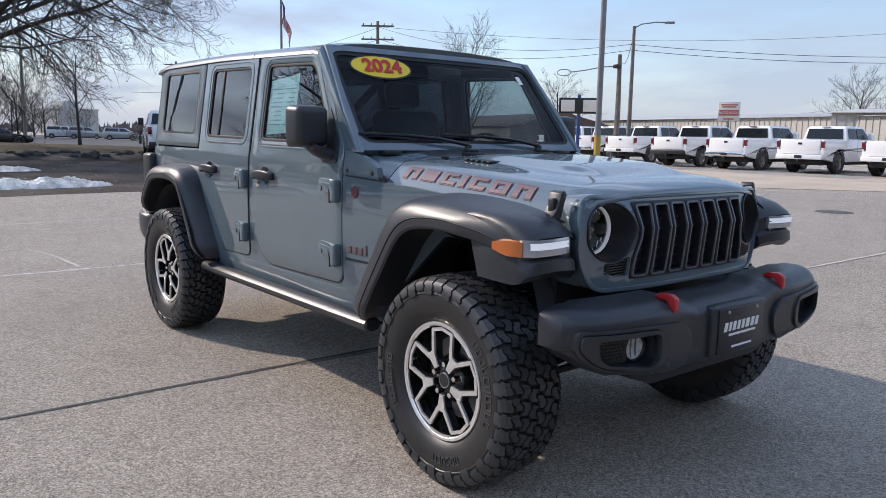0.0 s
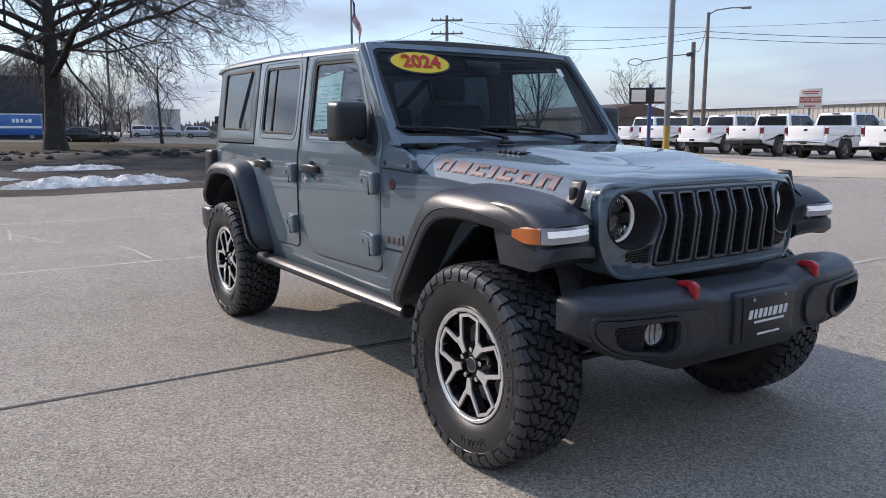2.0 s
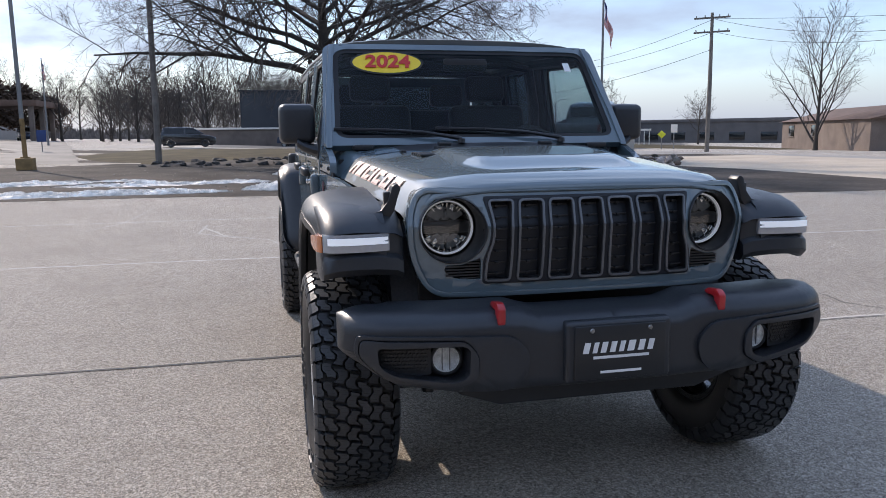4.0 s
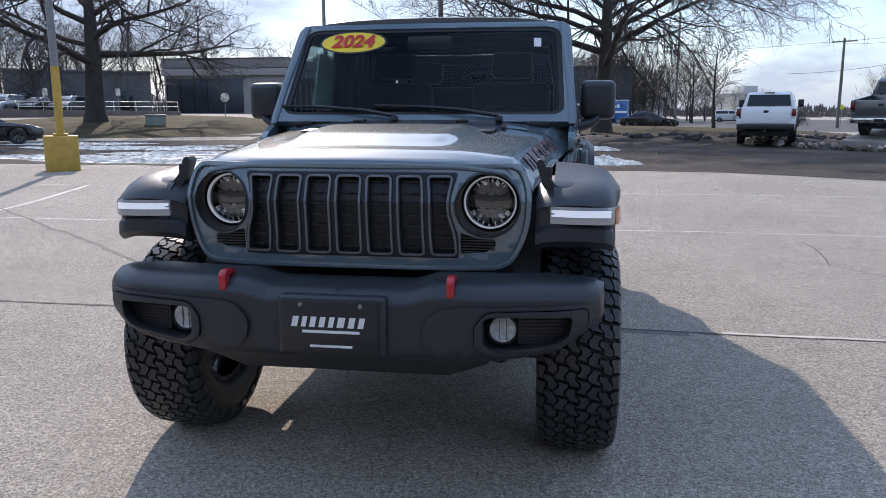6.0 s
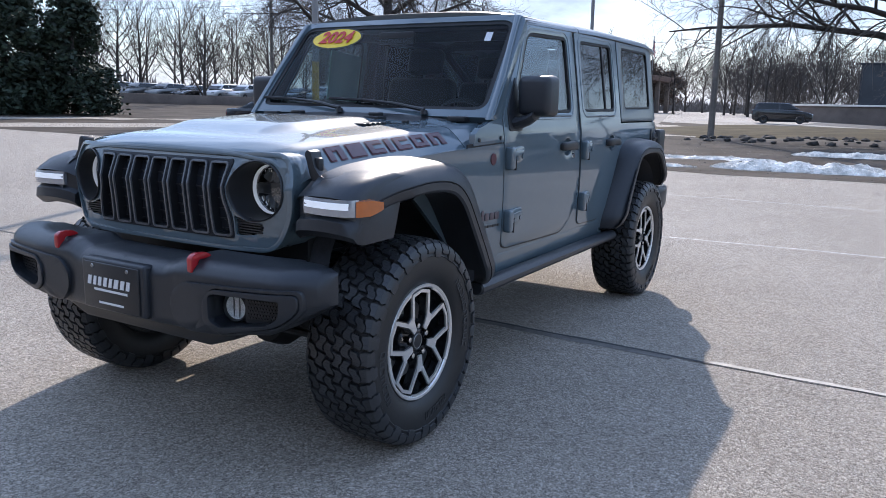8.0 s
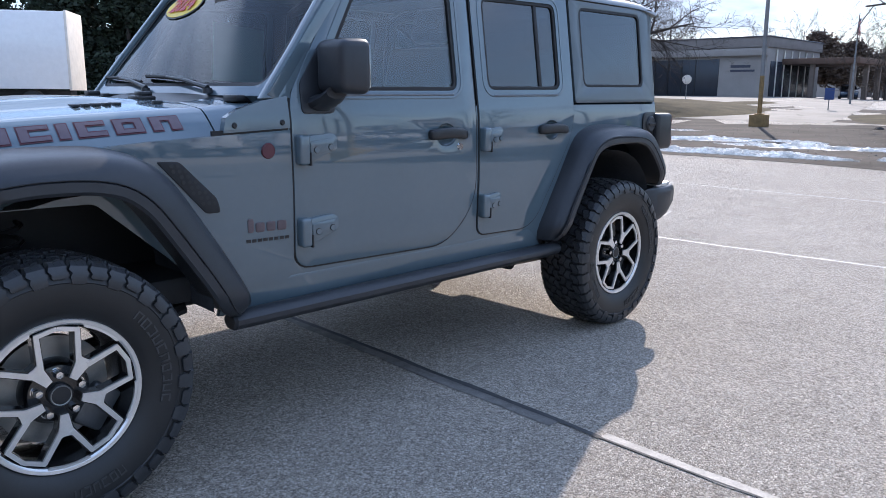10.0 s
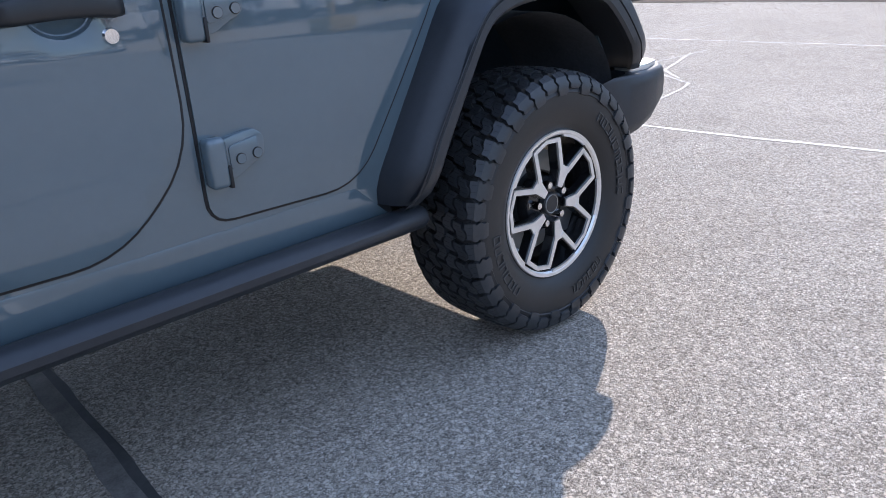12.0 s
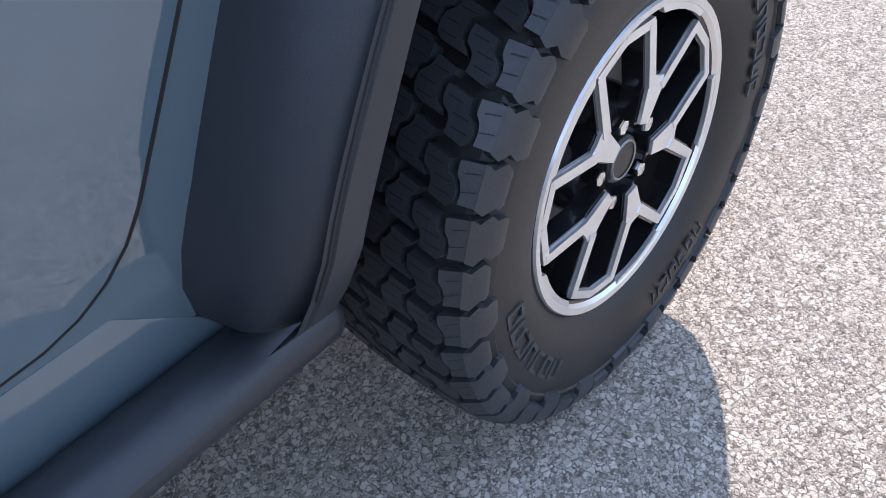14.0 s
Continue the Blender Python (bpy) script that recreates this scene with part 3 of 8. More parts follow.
def side_panel(loops, s, off=0.0, thick=0.02, bevel=0.004):
    """A panel of the car's side, s = 1 for the driver's."""
    bm = sheet(loops, ZCUTS, XCUTS)
    for v in bm.verts:
        v.co.y = side_y(v.co.x, v.co.z) + off
    geom = bmesh.ops.extrude_face_region(bm, geom=bm.faces[:])
    for v in geom["geom"]:
        if isinstance(v, bmesh.types.BMVert):
            v.co.y -= thick
    bmesh.ops.recalc_face_normals(bm, faces=bm.faces[:])
    bev(bm, bevel, 2, 50)
    if s < 0:
        for v in bm.verts:
            v.co.y = -v.co.y
    return bm


def grown(loop, d):
    """A polygon widened by d along its corners' normals."""
    out = []
    n = len(loop)
    area = sum(loop[q - 1][0] * loop[q][1] - loop[q][0] * loop[q - 1][1] for q in range(n))
    sg = 1 if area > 0 else -1
    for q in range(n):
        a, p, b = Vector(loop[q - 1]), Vector(loop[q]), Vector(loop[(q + 1) % n])
        t = (b - a)
        if t.length < 1e-9:
            out.append(tuple(p))
            continue
        t.normalize()
        out.append((p.x + sg * t.y * d, p.y - sg * t.x * d))
    return out


DOOR_F = rounded([(-0.905, 0.64), (-0.905, 1.285), (-1.225, 1.775), (-1.905, 1.79), (-1.905, 0.80), (-1.72, 0.625)], [0.07, 0.05, 0.06, 0.03, 0.14, 0.10], 5)
WIN_F = rounded([(-1.02, 1.305), (-1.275, 1.72), (-1.80, 1.735), (-1.80, 1.31)], [0.05, 0.06, 0.05, 0.05], 5)
DOOR_R = rounded([(-1.93, 0.64), (-1.93, 1.79), (-2.675, 1.80), (-2.675, 1.12), (-2.345, 0.63)], [0.06, 0.03, 0.03, 0.12, 0.10], 5)
WIN_R = rounded([(-2.005, 1.315), (-2.005, 1.735), (-2.57, 1.745), (-2.57, 1.32)], 0.05, 5)
QUARTER = rounded([(-2.70, 1.252), (-2.70, 1.80), (-3.535, 1.80), (-3.54, 1.255)], [0.02, 0.02, 0.06, 0.03], 4)
WIN_Q = rounded([(-2.785, 1.335), (-2.785, 1.75), (-3.405, 1.755), (-3.40, 1.34)], 0.05, 5)
TUB = [(-0.60, 0.555), (-0.60, 0.60), (-0.885, 0.60), (-0.885, 1.243), (-3.54, 1.243), (-3.56, 0.80), (-3.40, 0.80), (-3.36, 0.95), (-3.25, 1.03), (-2.85, 1.04), (-2.72, 0.99), (-2.45, 0.555)]

HANDLES = (-1.71, -2.48)
HANDLE_Z = 1.122


def cup_loop(x, k=1.0):
    """Outline of the hollow behind a door handle."""
    return [(x + 0.062 * k * math.cos(a), HANDLE_Z - 0.004 + 0.050 * k * math.sin(a)) for a in (2 * math.pi * q / 28 for q in range(28))]


for s in (1, -1):
    part("body_side", side_panel([TUB] + [cup_loop(x, 1.08) for x in HANDLES], s, -0.006, 0.02), PAINT, car)


def door(s, loop, window, hinge_x, handle_x, front):
    d = part("front_door" if front else "rear_door", side_panel([loop, window, cup_loop(handle_x)], s, 0.0, 0.022), PAINT, car)
    part("door_gap", side_panel([grown(loop, 0.0065), grown(loop, -0.001)], s, -0.0035, 0.010, 0), SEAL, d)
    gl = SIDEGLASS if front else TINTED
    part("window_pane", side_panel([grown(window, 0.012)], s, -0.012, 0.005, 0), gl, d, "clear side window" if front else "dark tinted side window")
    ring = side_panel([window, grown(window, -0.016)], s, -0.004, 0.012, 0.002)
    part("window_seal", ring, SEAL, d)
    lip = side_panel([grown(window, 0.034), grown(window, 0.022)], s, 0.0025, 0.005, 0.002)
    part("window_surround", lip, PAINT, d)
    if not front:
        part("window_divider", side_panel([[(-2.402, 1.31), (-2.402, 1.75), (-2.425, 1.75), (-2.425, 1.31)]], s, -0.006, 0.01, 0.002), SEAL, d)
    # belt crease and sill strip
    part("belt_strip", side_panel([[(min(p[0] for p in window) + 0.03, 1.288), (max(p[0] for p in window) - 0.04, 1.284), (max(p[0] for p in window) - 0.04, 1.293), (min(p[0] for p in window) + 0.03, 1.297)]], s, 0.004, 0.008, 0.002), GUNMETAL, d)
    # hinges
    hl = 0.095 if front else 0.06
    for hz in (1.095, 0.785):
        y0 = side_y(hinge_x, hz)
        leaf = [(hinge_x + 0.05, hz - 0.048), (hinge_x + 0.05, hz + 0.036), (hinge_x, hz + 0.046), (hinge_x - hl + 0.01, hz + 0.052), (hinge_x - hl - 0.014, hz + 0.034), (hinge_x - hl - 0.010, hz - 0.012), (hinge_x - hl * 0.5, hz - 0.030), (hinge_x + 0.005, hz - 0.050)]
        bm = prism(rounded(leaf, 0.012, 3), "y", y0 - 0.005, y0 + 0.018, 0.007)
        pad = [(hinge_x + 0.018, hz - 0.030), (hinge_x + 0.018, hz + 0.024), (hinge_x - hl + 0.004, hz + 0.036), (hinge_x - hl + 0.002, hz - 0.006), (hinge_x - hl * 0.45, hz - 0.020)]
        prism(rounded(pad, 0.010, 3), "y", y0 + 0.010, y0 + 0.0215, 0.004, 2, bm)
        box(hinge_x + 0.028, hinge_x + 0.075, y0 - 0.005, y0 + 0.038, hz - 0.062, hz + 0.050, 0.012, 3, bm)
        for dx in (0.0, -hl * 0.7):
            lathe([(0.0, 0.0), (0.011, 0.0), (0.011, 0.004), (0.0, 0.004)], (hinge_x + dx - 0.008, y0 + 0.021, hz - 0.008 + dx * -0.12), "y", 12, bm)
        if s < 0:
            for v in bm.verts:
                v.co.y = -v.co.y
        hinge = part("hinge", bm, PAINT, d)
        notch = box(hinge_x + 0.026, hinge_x + 0.034, y0 + 0.004, y0 + 0.0392, hz - 0.064, hz - 0.014, 0.002, 2)
        if s < 0:
            for v in notch.verts:
                v.co.y = -v.co.y
        part("hinge_notch", notch, SEAL, hinge)
        for dx in (0.0, -hl * 0.7):
            ring = lathe([(0.0128, 0.0), (0.0126, 0.0014), (0.0108, 0.0014)], (hinge_x + dx - 0.008, y0 + 0.0214, hz - 0.008 + dx * -0.12), "y", 14)
            if s < 0:
                for v in ring.verts:
                    v.co.y = -v.co.y
            part("bolt_ring", ring, SEAL, hinge)
    # handle: a lever across a round hollow
    hz = HANDLE_Z
    y0 = side_y(handle_x, hz)
    bm = loft([[Vector((u, y0 + dy, w)) for u, w in cup_loop(handle_x, k)] for k, dy in ((1.0, -0.001), (0.95, -0.008), (0.82, -0.0145), (0.55, -0.0185), (0.05, -0.020))], True)
    if s < 0:
        for v in bm.verts:
            v.co.y = -v.co.y
    part("handle_cup", bm, PAINT, d)
    lever = []
    for dx, lo, hi, out in ((0.112, -0.012, 0.012, 0.014), (0.108, -0.021, 0.020, 0.026), (0.085, -0.023, 0.024, 0.034), (0.055, -0.020, 0.028, 0.039), (0.0, -0.018, 0.030, 0.042), (-0.055, -0.020, 0.026, 0.040), (-0.09, -0.025, 0.020, 0.036), (-0.112, -0.022, 0.012, 0.028), (-0.117, -0.012, 0.004, 0.016)):
        inn = -0.003 if abs(dx) > 0.08 else 0.016
        mid_z, half_z, mid_y, half_y = (lo + hi) / 2, (hi - lo) / 2, (out + inn) / 2, (out - inn) / 2
        lever.append([Vector((handle_x + dx, y0 + mid_y + half_y * math.copysign(abs(math.sin(a)) ** 0.6, math.sin(a)), hz + mid_z + half_z * math.copysign(abs(math.cos(a)) ** 0.6, math.cos(a)))) for a in (2 * math.pi * q / 16 + 0.1 for q in range(16))])
    bm = loft(lever, True, True)
    bmesh.ops.recalc_face_normals(bm, faces=bm.faces[:])
    if s < 0:
        for v in bm.verts:
            v.co.y = -v.co.y
        bmesh.ops.reverse_faces(bm, faces=bm.faces[:])
    part("door_handle", bm, SATIN, d, "black door handle", 60)
    if front:
        bm = lathe([(0.0, 0.008), (0.014, 0.008), (0.018, 0.0), (0.0, 0.0)], (handle_x - 0.085, y0, hz - 0.058), "y", 16)
        if s < 0:
            for v in bm.verts:
                v.co.y = -v.co.y
        part("key_cylinder", bm, CHROME, d)
    return d


doors = {}
for s in (1, -1):
    doors[s] = door(s, DOOR_F, WIN_F, -0.985, HANDLES[0], True)
    door(s, DOOR_R, WIN_R, -2.005, HANDLES[1], False)
    # dark gaps behind the doors
    part("door_jamb", side_panel([[(-0.87, 0.58), (-0.87, 1.29), (-1.23, 1.80), (-2.70, 1.81), (-2.70, 1.06), (-2.36, 0.58)], grown(WIN_F, 0.03), grown(WIN_R, 0.03)], s, -0.0225, 0.02, 0), DARK, car)
    q = part("hardtop_side", side_panel([QUARTER, WIN_Q], s, -0.002, 0.022), TOPGREY, car, "satin grey hardtop side")
    part("quarter_pane", side_panel([grown(WIN_Q, 0.012)], s, -0.010, 0.005, 0), TINTED, q, "dark tinted quarter window")
    part("window_seal", side_panel([WIN_Q, grown(WIN_Q, -0.014)], s, -0.003, 0.012, 0.002), SEAL, q)
    # sill below the doors
    part("sill_panel", side_panel([[(-0.60, 0.50), (-0.62, 0.60), (-0.93, 0.615), (-1.76, 0.612), (-2.34, 0.618), (-2.47, 0.50)]], s, -0.004, 0.02), PAINT, car)
    # front side panel with its vent, and the cowl side over it
    f = part("front_side_panel", side_panel([rounded([(-0.897, 0.60), (-0.897, 1.163), (-0.40, 1.138), (0.24, 1.085), (0.30, 0.95), (-0.20, 0.95), (-0.58, 0.60)], [0.05, 0.005, 0.02, 0.02, 0.02, 0.02, 0.02])], s, 0.0, 0.02), PAINT, car)
    part("cowl_side", side_panel([[(-0.640, 1.157), (-0.652, 1.21), (-0.70, 1.238), (-0.795, 1.268), (-0.897, 1.285), (-0.897, 1.170)]], s, 0.0, 0.03), PAINT, car)
    part("panel_seam", side_panel([[(-0.60, 1.145), (-0.60, 1.165), (-0.893, 1.176), (-0.893, 1.155)]], s, -0.006, 0.008, 0), SEAL, car)
    vent = None if s < 0 else side_panel([rounded([(-0.40, 1.072), (-0.475, 1.068), (-0.600, 0.935), (-0.612, 0.885), (-0.56, 0.885)], 0.012, 3)], s, 0.006, 0.01, 0.003)
    if vent:
        part("fender_vent", vent, DARK, car, "black honeycomb vent")
    bm = None
    for r in range(8):
        for c in range(5):
            u = -0.405 - 0.021 * c - 0.016 * r - (0.010 if r % 2 else 0)
            w = 1.055 - 0.019 * r
            if u > -0.470 - (1.068 - w) * 0.92 and u < -0.42 - (1.068 - w) * 0.85:
                h = sheet([[(u + 0.0075 * math.cos(a), w + 0.0075 * math.sin(a)) for a in (math.pi / 3 * k for k in range(6))]])
                for v in h.verts:
                    v.co.y = s * (side_y(v.co.x, v.co.z) + 0.0085)
                bm = join(bm, h)
    if bm and s > 0:
        part("vent_mesh", bm, SATIN, car)
    # bolts and round badge
    for bx, bz in ((-0.682, 1.183), (-0.867, 1.190)):
        bm = lathe([(0.0, 0.006), (0.008, 0.006), (0.011, 0.0), (0.0, 0.0)], (bx, side_y(bx, bz), bz), "y", 14)
        if s < 0:
            for v in bm.verts:
                v.co.y = -v.co.y
        part("panel_bolt", bm, SATIN, car)
    bm = lathe([(0.0, 0.004), (0.026, 0.004), (0.029, 0.0), (0.0, 0.0)], (-0.805, side_y(-0.805, 1.09), 1.09), "y", 24)
    if s < 0:
        for v in bm.verts:
            v.co.y = -v.co.y
    part("round_badge", bm, DECAL_RED, car, "dull red round badge")
    # name mark on the front side panel: plain raised shapes
    x = -0.712
    for w, h in ((0.022, 0.052), (0.034, 0.036), (0.034, 0.036), (0.036, 0.036)):
        part("name_mark", side_panel([rounded([(x, 0.798), (x, 0.798 + h), (x - w, 0.798 + h), (x - w, 0.798)], 0.009, 3)], s, 0.004, 0.006, 0.0015), DECAL_GREY, car, "dark raised name mark shape")
        x -= w + 0.009
    bm = None
    for k in range(8):
        bm = join(bm, side_panel([[(-0.706 - 0.022 * k, 0.762), (-0.706 - 0.022 * k, 0.774), (-0.722 - 0.022 * k, 0.774), (-0.722 - 0.022 * k, 0.762)]], s, 0.002, 0.004, 0))
    part("model_mark", bm, SATIN, car)

# ---- hood ----
def hood_point(x, f):
    """f from 0 in the middle to 1 at the side seam."""
    k = (0.45 - x) / 1.185
    w = 0.622 + 0.123 * k
    top = 1.164 + 0.026 * (1 - k) ** 2 + 0.101 * k + 0.012 * math.sin(math.pi * min(1, k))
    nose = max(0.0, (x - 0.31) / 0.14)
    top -= 0.026 * nose * nose
    y = w * f
    z = top - 0.016 * f * f + 0.006
    if f > 0.55:
        z -= 0.03 * ((f - 0.55) / 0.45) ** 1.5
    if f > 0.86:
        z -= (0.090 - 0.015 * k) * ((f - 0.86) / 0.14) ** 1.3
    # raised middle with its dip in front of the cowl
    dome = max(0.0, min(1.0, (0.57 - f) / 0.15)) * max(0.0, min(1.0, (0.30 - x) / 0.24)) * max(0.0, min(1.0, (x + 0.70) / 0.40))
    z += 0.032 * dome * dome * (3 - 2 * dome)
    return Vector((x, y, z))


DECAL_W = (0.097, 0.097, 0.097, 0.034, 0.097, 0.101, 0.107)
FS = (0, 0.12, 0.25, 0.36, 0.40, 0.44, 0.48, 0.52, 0.58, 0.68, 0.78, 0.86, 0.90, 0.94, 0.97, 1.0)
hx = [0.45 - 1.085 * q / 46 for q in range(47)]
rows = []
for x in hx:
    half = [hood_point(x, f) for f in FS]
    rows.append([Vector((p.x, -p.y, p.z)) for p in half[::-1]] + half[1:])
SWEEP = (0.062, 0.048, 0.036, 0.026, 0.018, 0.011, 0.005)
lip = [[Vector((p.x + dx - 0.068 * (p.y / 0.62) ** 4, p.y, p.z - dz)) for p in rows[0]] for dx, dz in ((-0.004, 0.030), (0.010, 0.020), (0.009, 0.009))]
for q, sw in enumerate(SWEEP):
    rows[q] = [Vector((p.x - sw * (p.y / 0.62) ** 4, p.y, p.z)) for p in rows[q]]
hood_bm = solid(loft(lip + rows), 0.012)
hood = part("hood", hood_bm, PAINT, car, smooth=50)
for s in (1, -1):
    # air vents on the raised middle
    bm = None
    for k in range(5):
        x = -0.28 - 0.035 * k
        p = hood_point(x, 0.54)
        bm = box(x - 0.022, x, s * p.y - 0.055, s * p.y + 0.045, p.z - 0.004, p.z + 0.007, 0.004, 2, bm)
    part("hood_vent", bm, SATIN, hood, "black louvred hood vent")
    # rest pads near the cowl
    p = hood_point(-0.60, 0.34)
    bm = box(p.x - 0.035, p.x + 0.04, s * p.y - 0.045, s * p.y + 0.045, p.z - 0.004, p.z + 0.014, 0.006)
    box(p.x - 0.03, p.x + 0.02, s * p.y - 0.03, s * p.y + 0.03, p.z + 0.012, p.z + 0.032, 0.007, 2, bm)
    part("hood_rest", bm, SATIN, hood)
    p = hood_point(-0.56, 0.62)
    part("washer_nozzle", box(p.x - 0.02, p.x + 0.015, s * p.y - 0.012, s * p.y + 0.012, p.z - 0.003, p.z + 0.012, 0.004), SATIN, hood)
    # side latch
    hook = rounded([(0.636, 1.158), (0.648, 1.174), (0.664, 1.166), (0.680, 1.115), (0.704, 1.084), (0.768, 1.068), (0.768, 1.054), (0.684, 1.048), (0.660, 1.082), (0.648, 1.125)], 0.005, 3)
    bm = prism([(s * y, z) for y, z in hook], "x", 0.306, 0.362, 0.009)
    box(0.320, 0.348, s * 0.664, s * 0.692, 1.085, 1.146, 0.006, 2, bm)
    box(0.296, 0.372, s * 0.690, s * 0.760, 1.050, 1.064, 0.006, 2, bm)
    part("hood_latch", bm, SATIN, hood, "black rubber hood latch")
    # side lettering as plain outlined shapes
    for k, (w, hole) in enumerate(zip(DECAL_W, (1, 0, 2, 0, 2, 3, 1))):
        x0 = 0.200 - sum(DECAL_W[:k]) - 0.018 * k if s > 0 else -0.565 + sum(DECAL_W[:k]) + 0.018 * k
        dx = -w if s > 0 else w

        def patch(u0, u1, f0, f1, lift):
            own = bmesh.new()
            g = []
            for a in range(4):
                row = []
                for b in range(4):
                    p = hood_point(x0 + dx * (u0 + (u1 - u0) * a / 3), f0 + (f1 - f0) * b / 3)
                    row.append(own.verts.new((p.x, s * (p.y + lift), p.z + lift * 0.5)))
                g.append(row)
            for a in range(3):
                for b in range(3):
                    own.faces.new((g[a][b], g[a + 1][b], g[a + 1][b + 1], g[a][b + 1]))
            return own
        bars = {0: ((0.06, 0.94, 0.897, 0.956),), 1: ((0.06, 0.34, 0.897, 0.956), (0.64, 0.94, 0.897, 0.956), (0.34, 0.64, 0.897, 0.914)), 2: ((0.06, 0.34, 0.897, 0.956), (0.34, 0.94, 0.897, 0.911), (0.34, 0.94, 0.942, 0.956)), 3: ((0.06, 0.30, 0.897, 0.956), (0.70, 0.94, 0.897, 0.956), (0.30, 0.70, 0.897, 0.911), (0.30, 0.70, 0.942, 0.956))}[hole]
        back = None
        for u0, u1, f0, f1 in bars:
            back = join(back, patch(u0 - 0.004 / w, u1 + 0.004 / w, f0 - 0.0055, f1 + 0.0055, 0.0022))
        letter = part("decal_shape", back, DECAL_RED, hood, "dull red outlined decal shape")
        for u0, u1, f0, f1 in bars:
            part("shape_fill", patch(u0, u1, f0, f1, 0.0042), DECAL_SILVER, letter)

# ---- windscreen and cowl ----
WB, WT = Vector((-0.815, 0, 1.285)), Vector((-1.235, 0, 1.805))


def screen(v, h, off=0.0):
    """A point of the windscreen plane: v across, h from base (0) to top (1); it bows a little forwards in the middle."""
    p = WB.lerp(WT, h)
    w = 0.785 - 0.042 * h
    n = Vector((0.52, 0, 0.42)).normalized()
    return Vector((p.x + 0.03 * (1 - v * v), v * w, p.z)) + n * off


def screen_grid(v0, v1, h0, h1, off, thick, nv=16, nh=6):
    bm = loft([[screen(v0 + (v1 - v0) * a / nv, h0 + (h1 - h0) * b / nh, off) for a in range(nv + 1)] for b in range(nh + 1)])
    return solid(bm, thick) if thick else bm


def screen_sheet(loops, off, thick, bevel=0.0):
    """A sheet with holes, outlined in v and h, laid on the windscreen plane."""
    bm = sheet(loops, (), [-0.9 + 0.15 * q for q in range(13)])
    for v in bm.verts:
        v.co = screen(v.co.x, v.co.z, off)
    bmesh.ops.recalc_face_normals(bm, faces=bm.faces[:])
    if sum(f.normal.x for f in bm.faces) < 0:
        bmesh.ops.reverse_faces(bm, faces=bm.faces[:])
    if thick:
        back = Vector((0.52, 0, 0.42)).normalized() * thick
        g = bmesh.ops.extrude_face_region(bm, geom=bm.faces[:])
        for v in g["geom"]:
            if isinstance(v, bmesh.types.BMVert):
                v.co -= back
        bmesh.ops.recalc_face_normals(bm, faces=bm.faces[:])
        bev(bm, bevel, 3, 50)
    return bm


RIM = rounded([(-1.0, 0.0), (-1.0, 1.0), (1.0, 1.0), (1.0, 0.0)], [0.04, 0.10, 0.10, 0.04], 6)
OPENING = rounded([(-0.93, 0.066), (-0.93, 0.945), (0.93, 0.945), (0.93, 0.066)], [0.10, 0.11, 0.11, 0.10], 7)
wsf = part("windscreen_frame", screen_sheet([RIM, OPENING], 0.0, 0.04, 0.010), PAINT, car)
part("windscreen_pane", screen_sheet([grown(OPENING, 0.012)], -0.010, 0), GLASS, wsf, "clear windscreen with dark edge")
part("screen_edge_band", screen_sheet([grown(OPENING, 0.004), grown(OPENING, -0.034)], -0.006, 0.003), SEAL, wsf)
# oval sticker with the model year, on the passenger's upper corner
ov = bmesh.new()
ring = bmesh.new()
cv, ch = -0.56, 0.812
for target, (ra, rb), off in ((ov, (0.178, 0.072), -0.004), (ring, (0.190, 0.082), -0.0055)):
    c = target.verts.new(screen(cv, ch, off))
    vs = [target.verts.new(screen(cv + ra * math.cos(a) / 0.75, ch + rb * math.sin(a) / 0.668, off)) for a in (2 * math.pi * k / 40 for k in range(40))]
    for k in range(40):
        target.faces.new((c, vs[k], vs[(k + 1) % 40]))
tagged(part("year_sticker", ov, YELLOW, wsf), "yellow oval sticker with red numerals")
part("sticker_rim", ring, BLACKINK, wsf)


def lettering(name, text, size, place, across, up, mat, parent, depth=0.001, bold=0.0, align="CENTER", slant=0.0):
    """Letters of the built-in font as a mesh, in the plane of across and up."""
    cu = bpy.data.curves.new("letters", "FONT")
    cu.body, cu.size, cu.extrude, cu.align_x, cu.align_y, cu.offset, cu.shear = text, size, depth, align, "CENTER", bold, slant
    tmp = bpy.data.objects.new("letters", cu)
    scene.collection.objects.link(tmp)
    bpy.context.view_layer.update()
    me = bpy.data.meshes.new_from_object(tmp.evaluated_get(bpy.context.evaluated_depsgraph_get()))
    bpy.data.objects.remove(tmp)
    a, u = Vector(across).normalized(), Vector(up).normalized()
    m = Matrix((a, u, a.cross(u))).transposed().to_4x4()
    m.translation = place
    me.transform(m)
    me.materials.clear()
    me.materials.append(mat)
    ob = new(name, me)
    if parent is not None:
        ob.parent = parent
    return ob


upw = (WT - WB).normalized()
lettering("year_number", "2024", 0.118, screen(cv, ch, 0.0005), screen(cv + 0.1, ch) - screen(cv - 0.1, ch), upw, STICKER_RED, wsf, 0.0008, 0.0035, "CENTER", 0.12)
part("inspection_label", screen_grid(0.74, 0.79, 0.74, 0.83, -0.004, 0, 2, 2), WHITEINK, wsf)
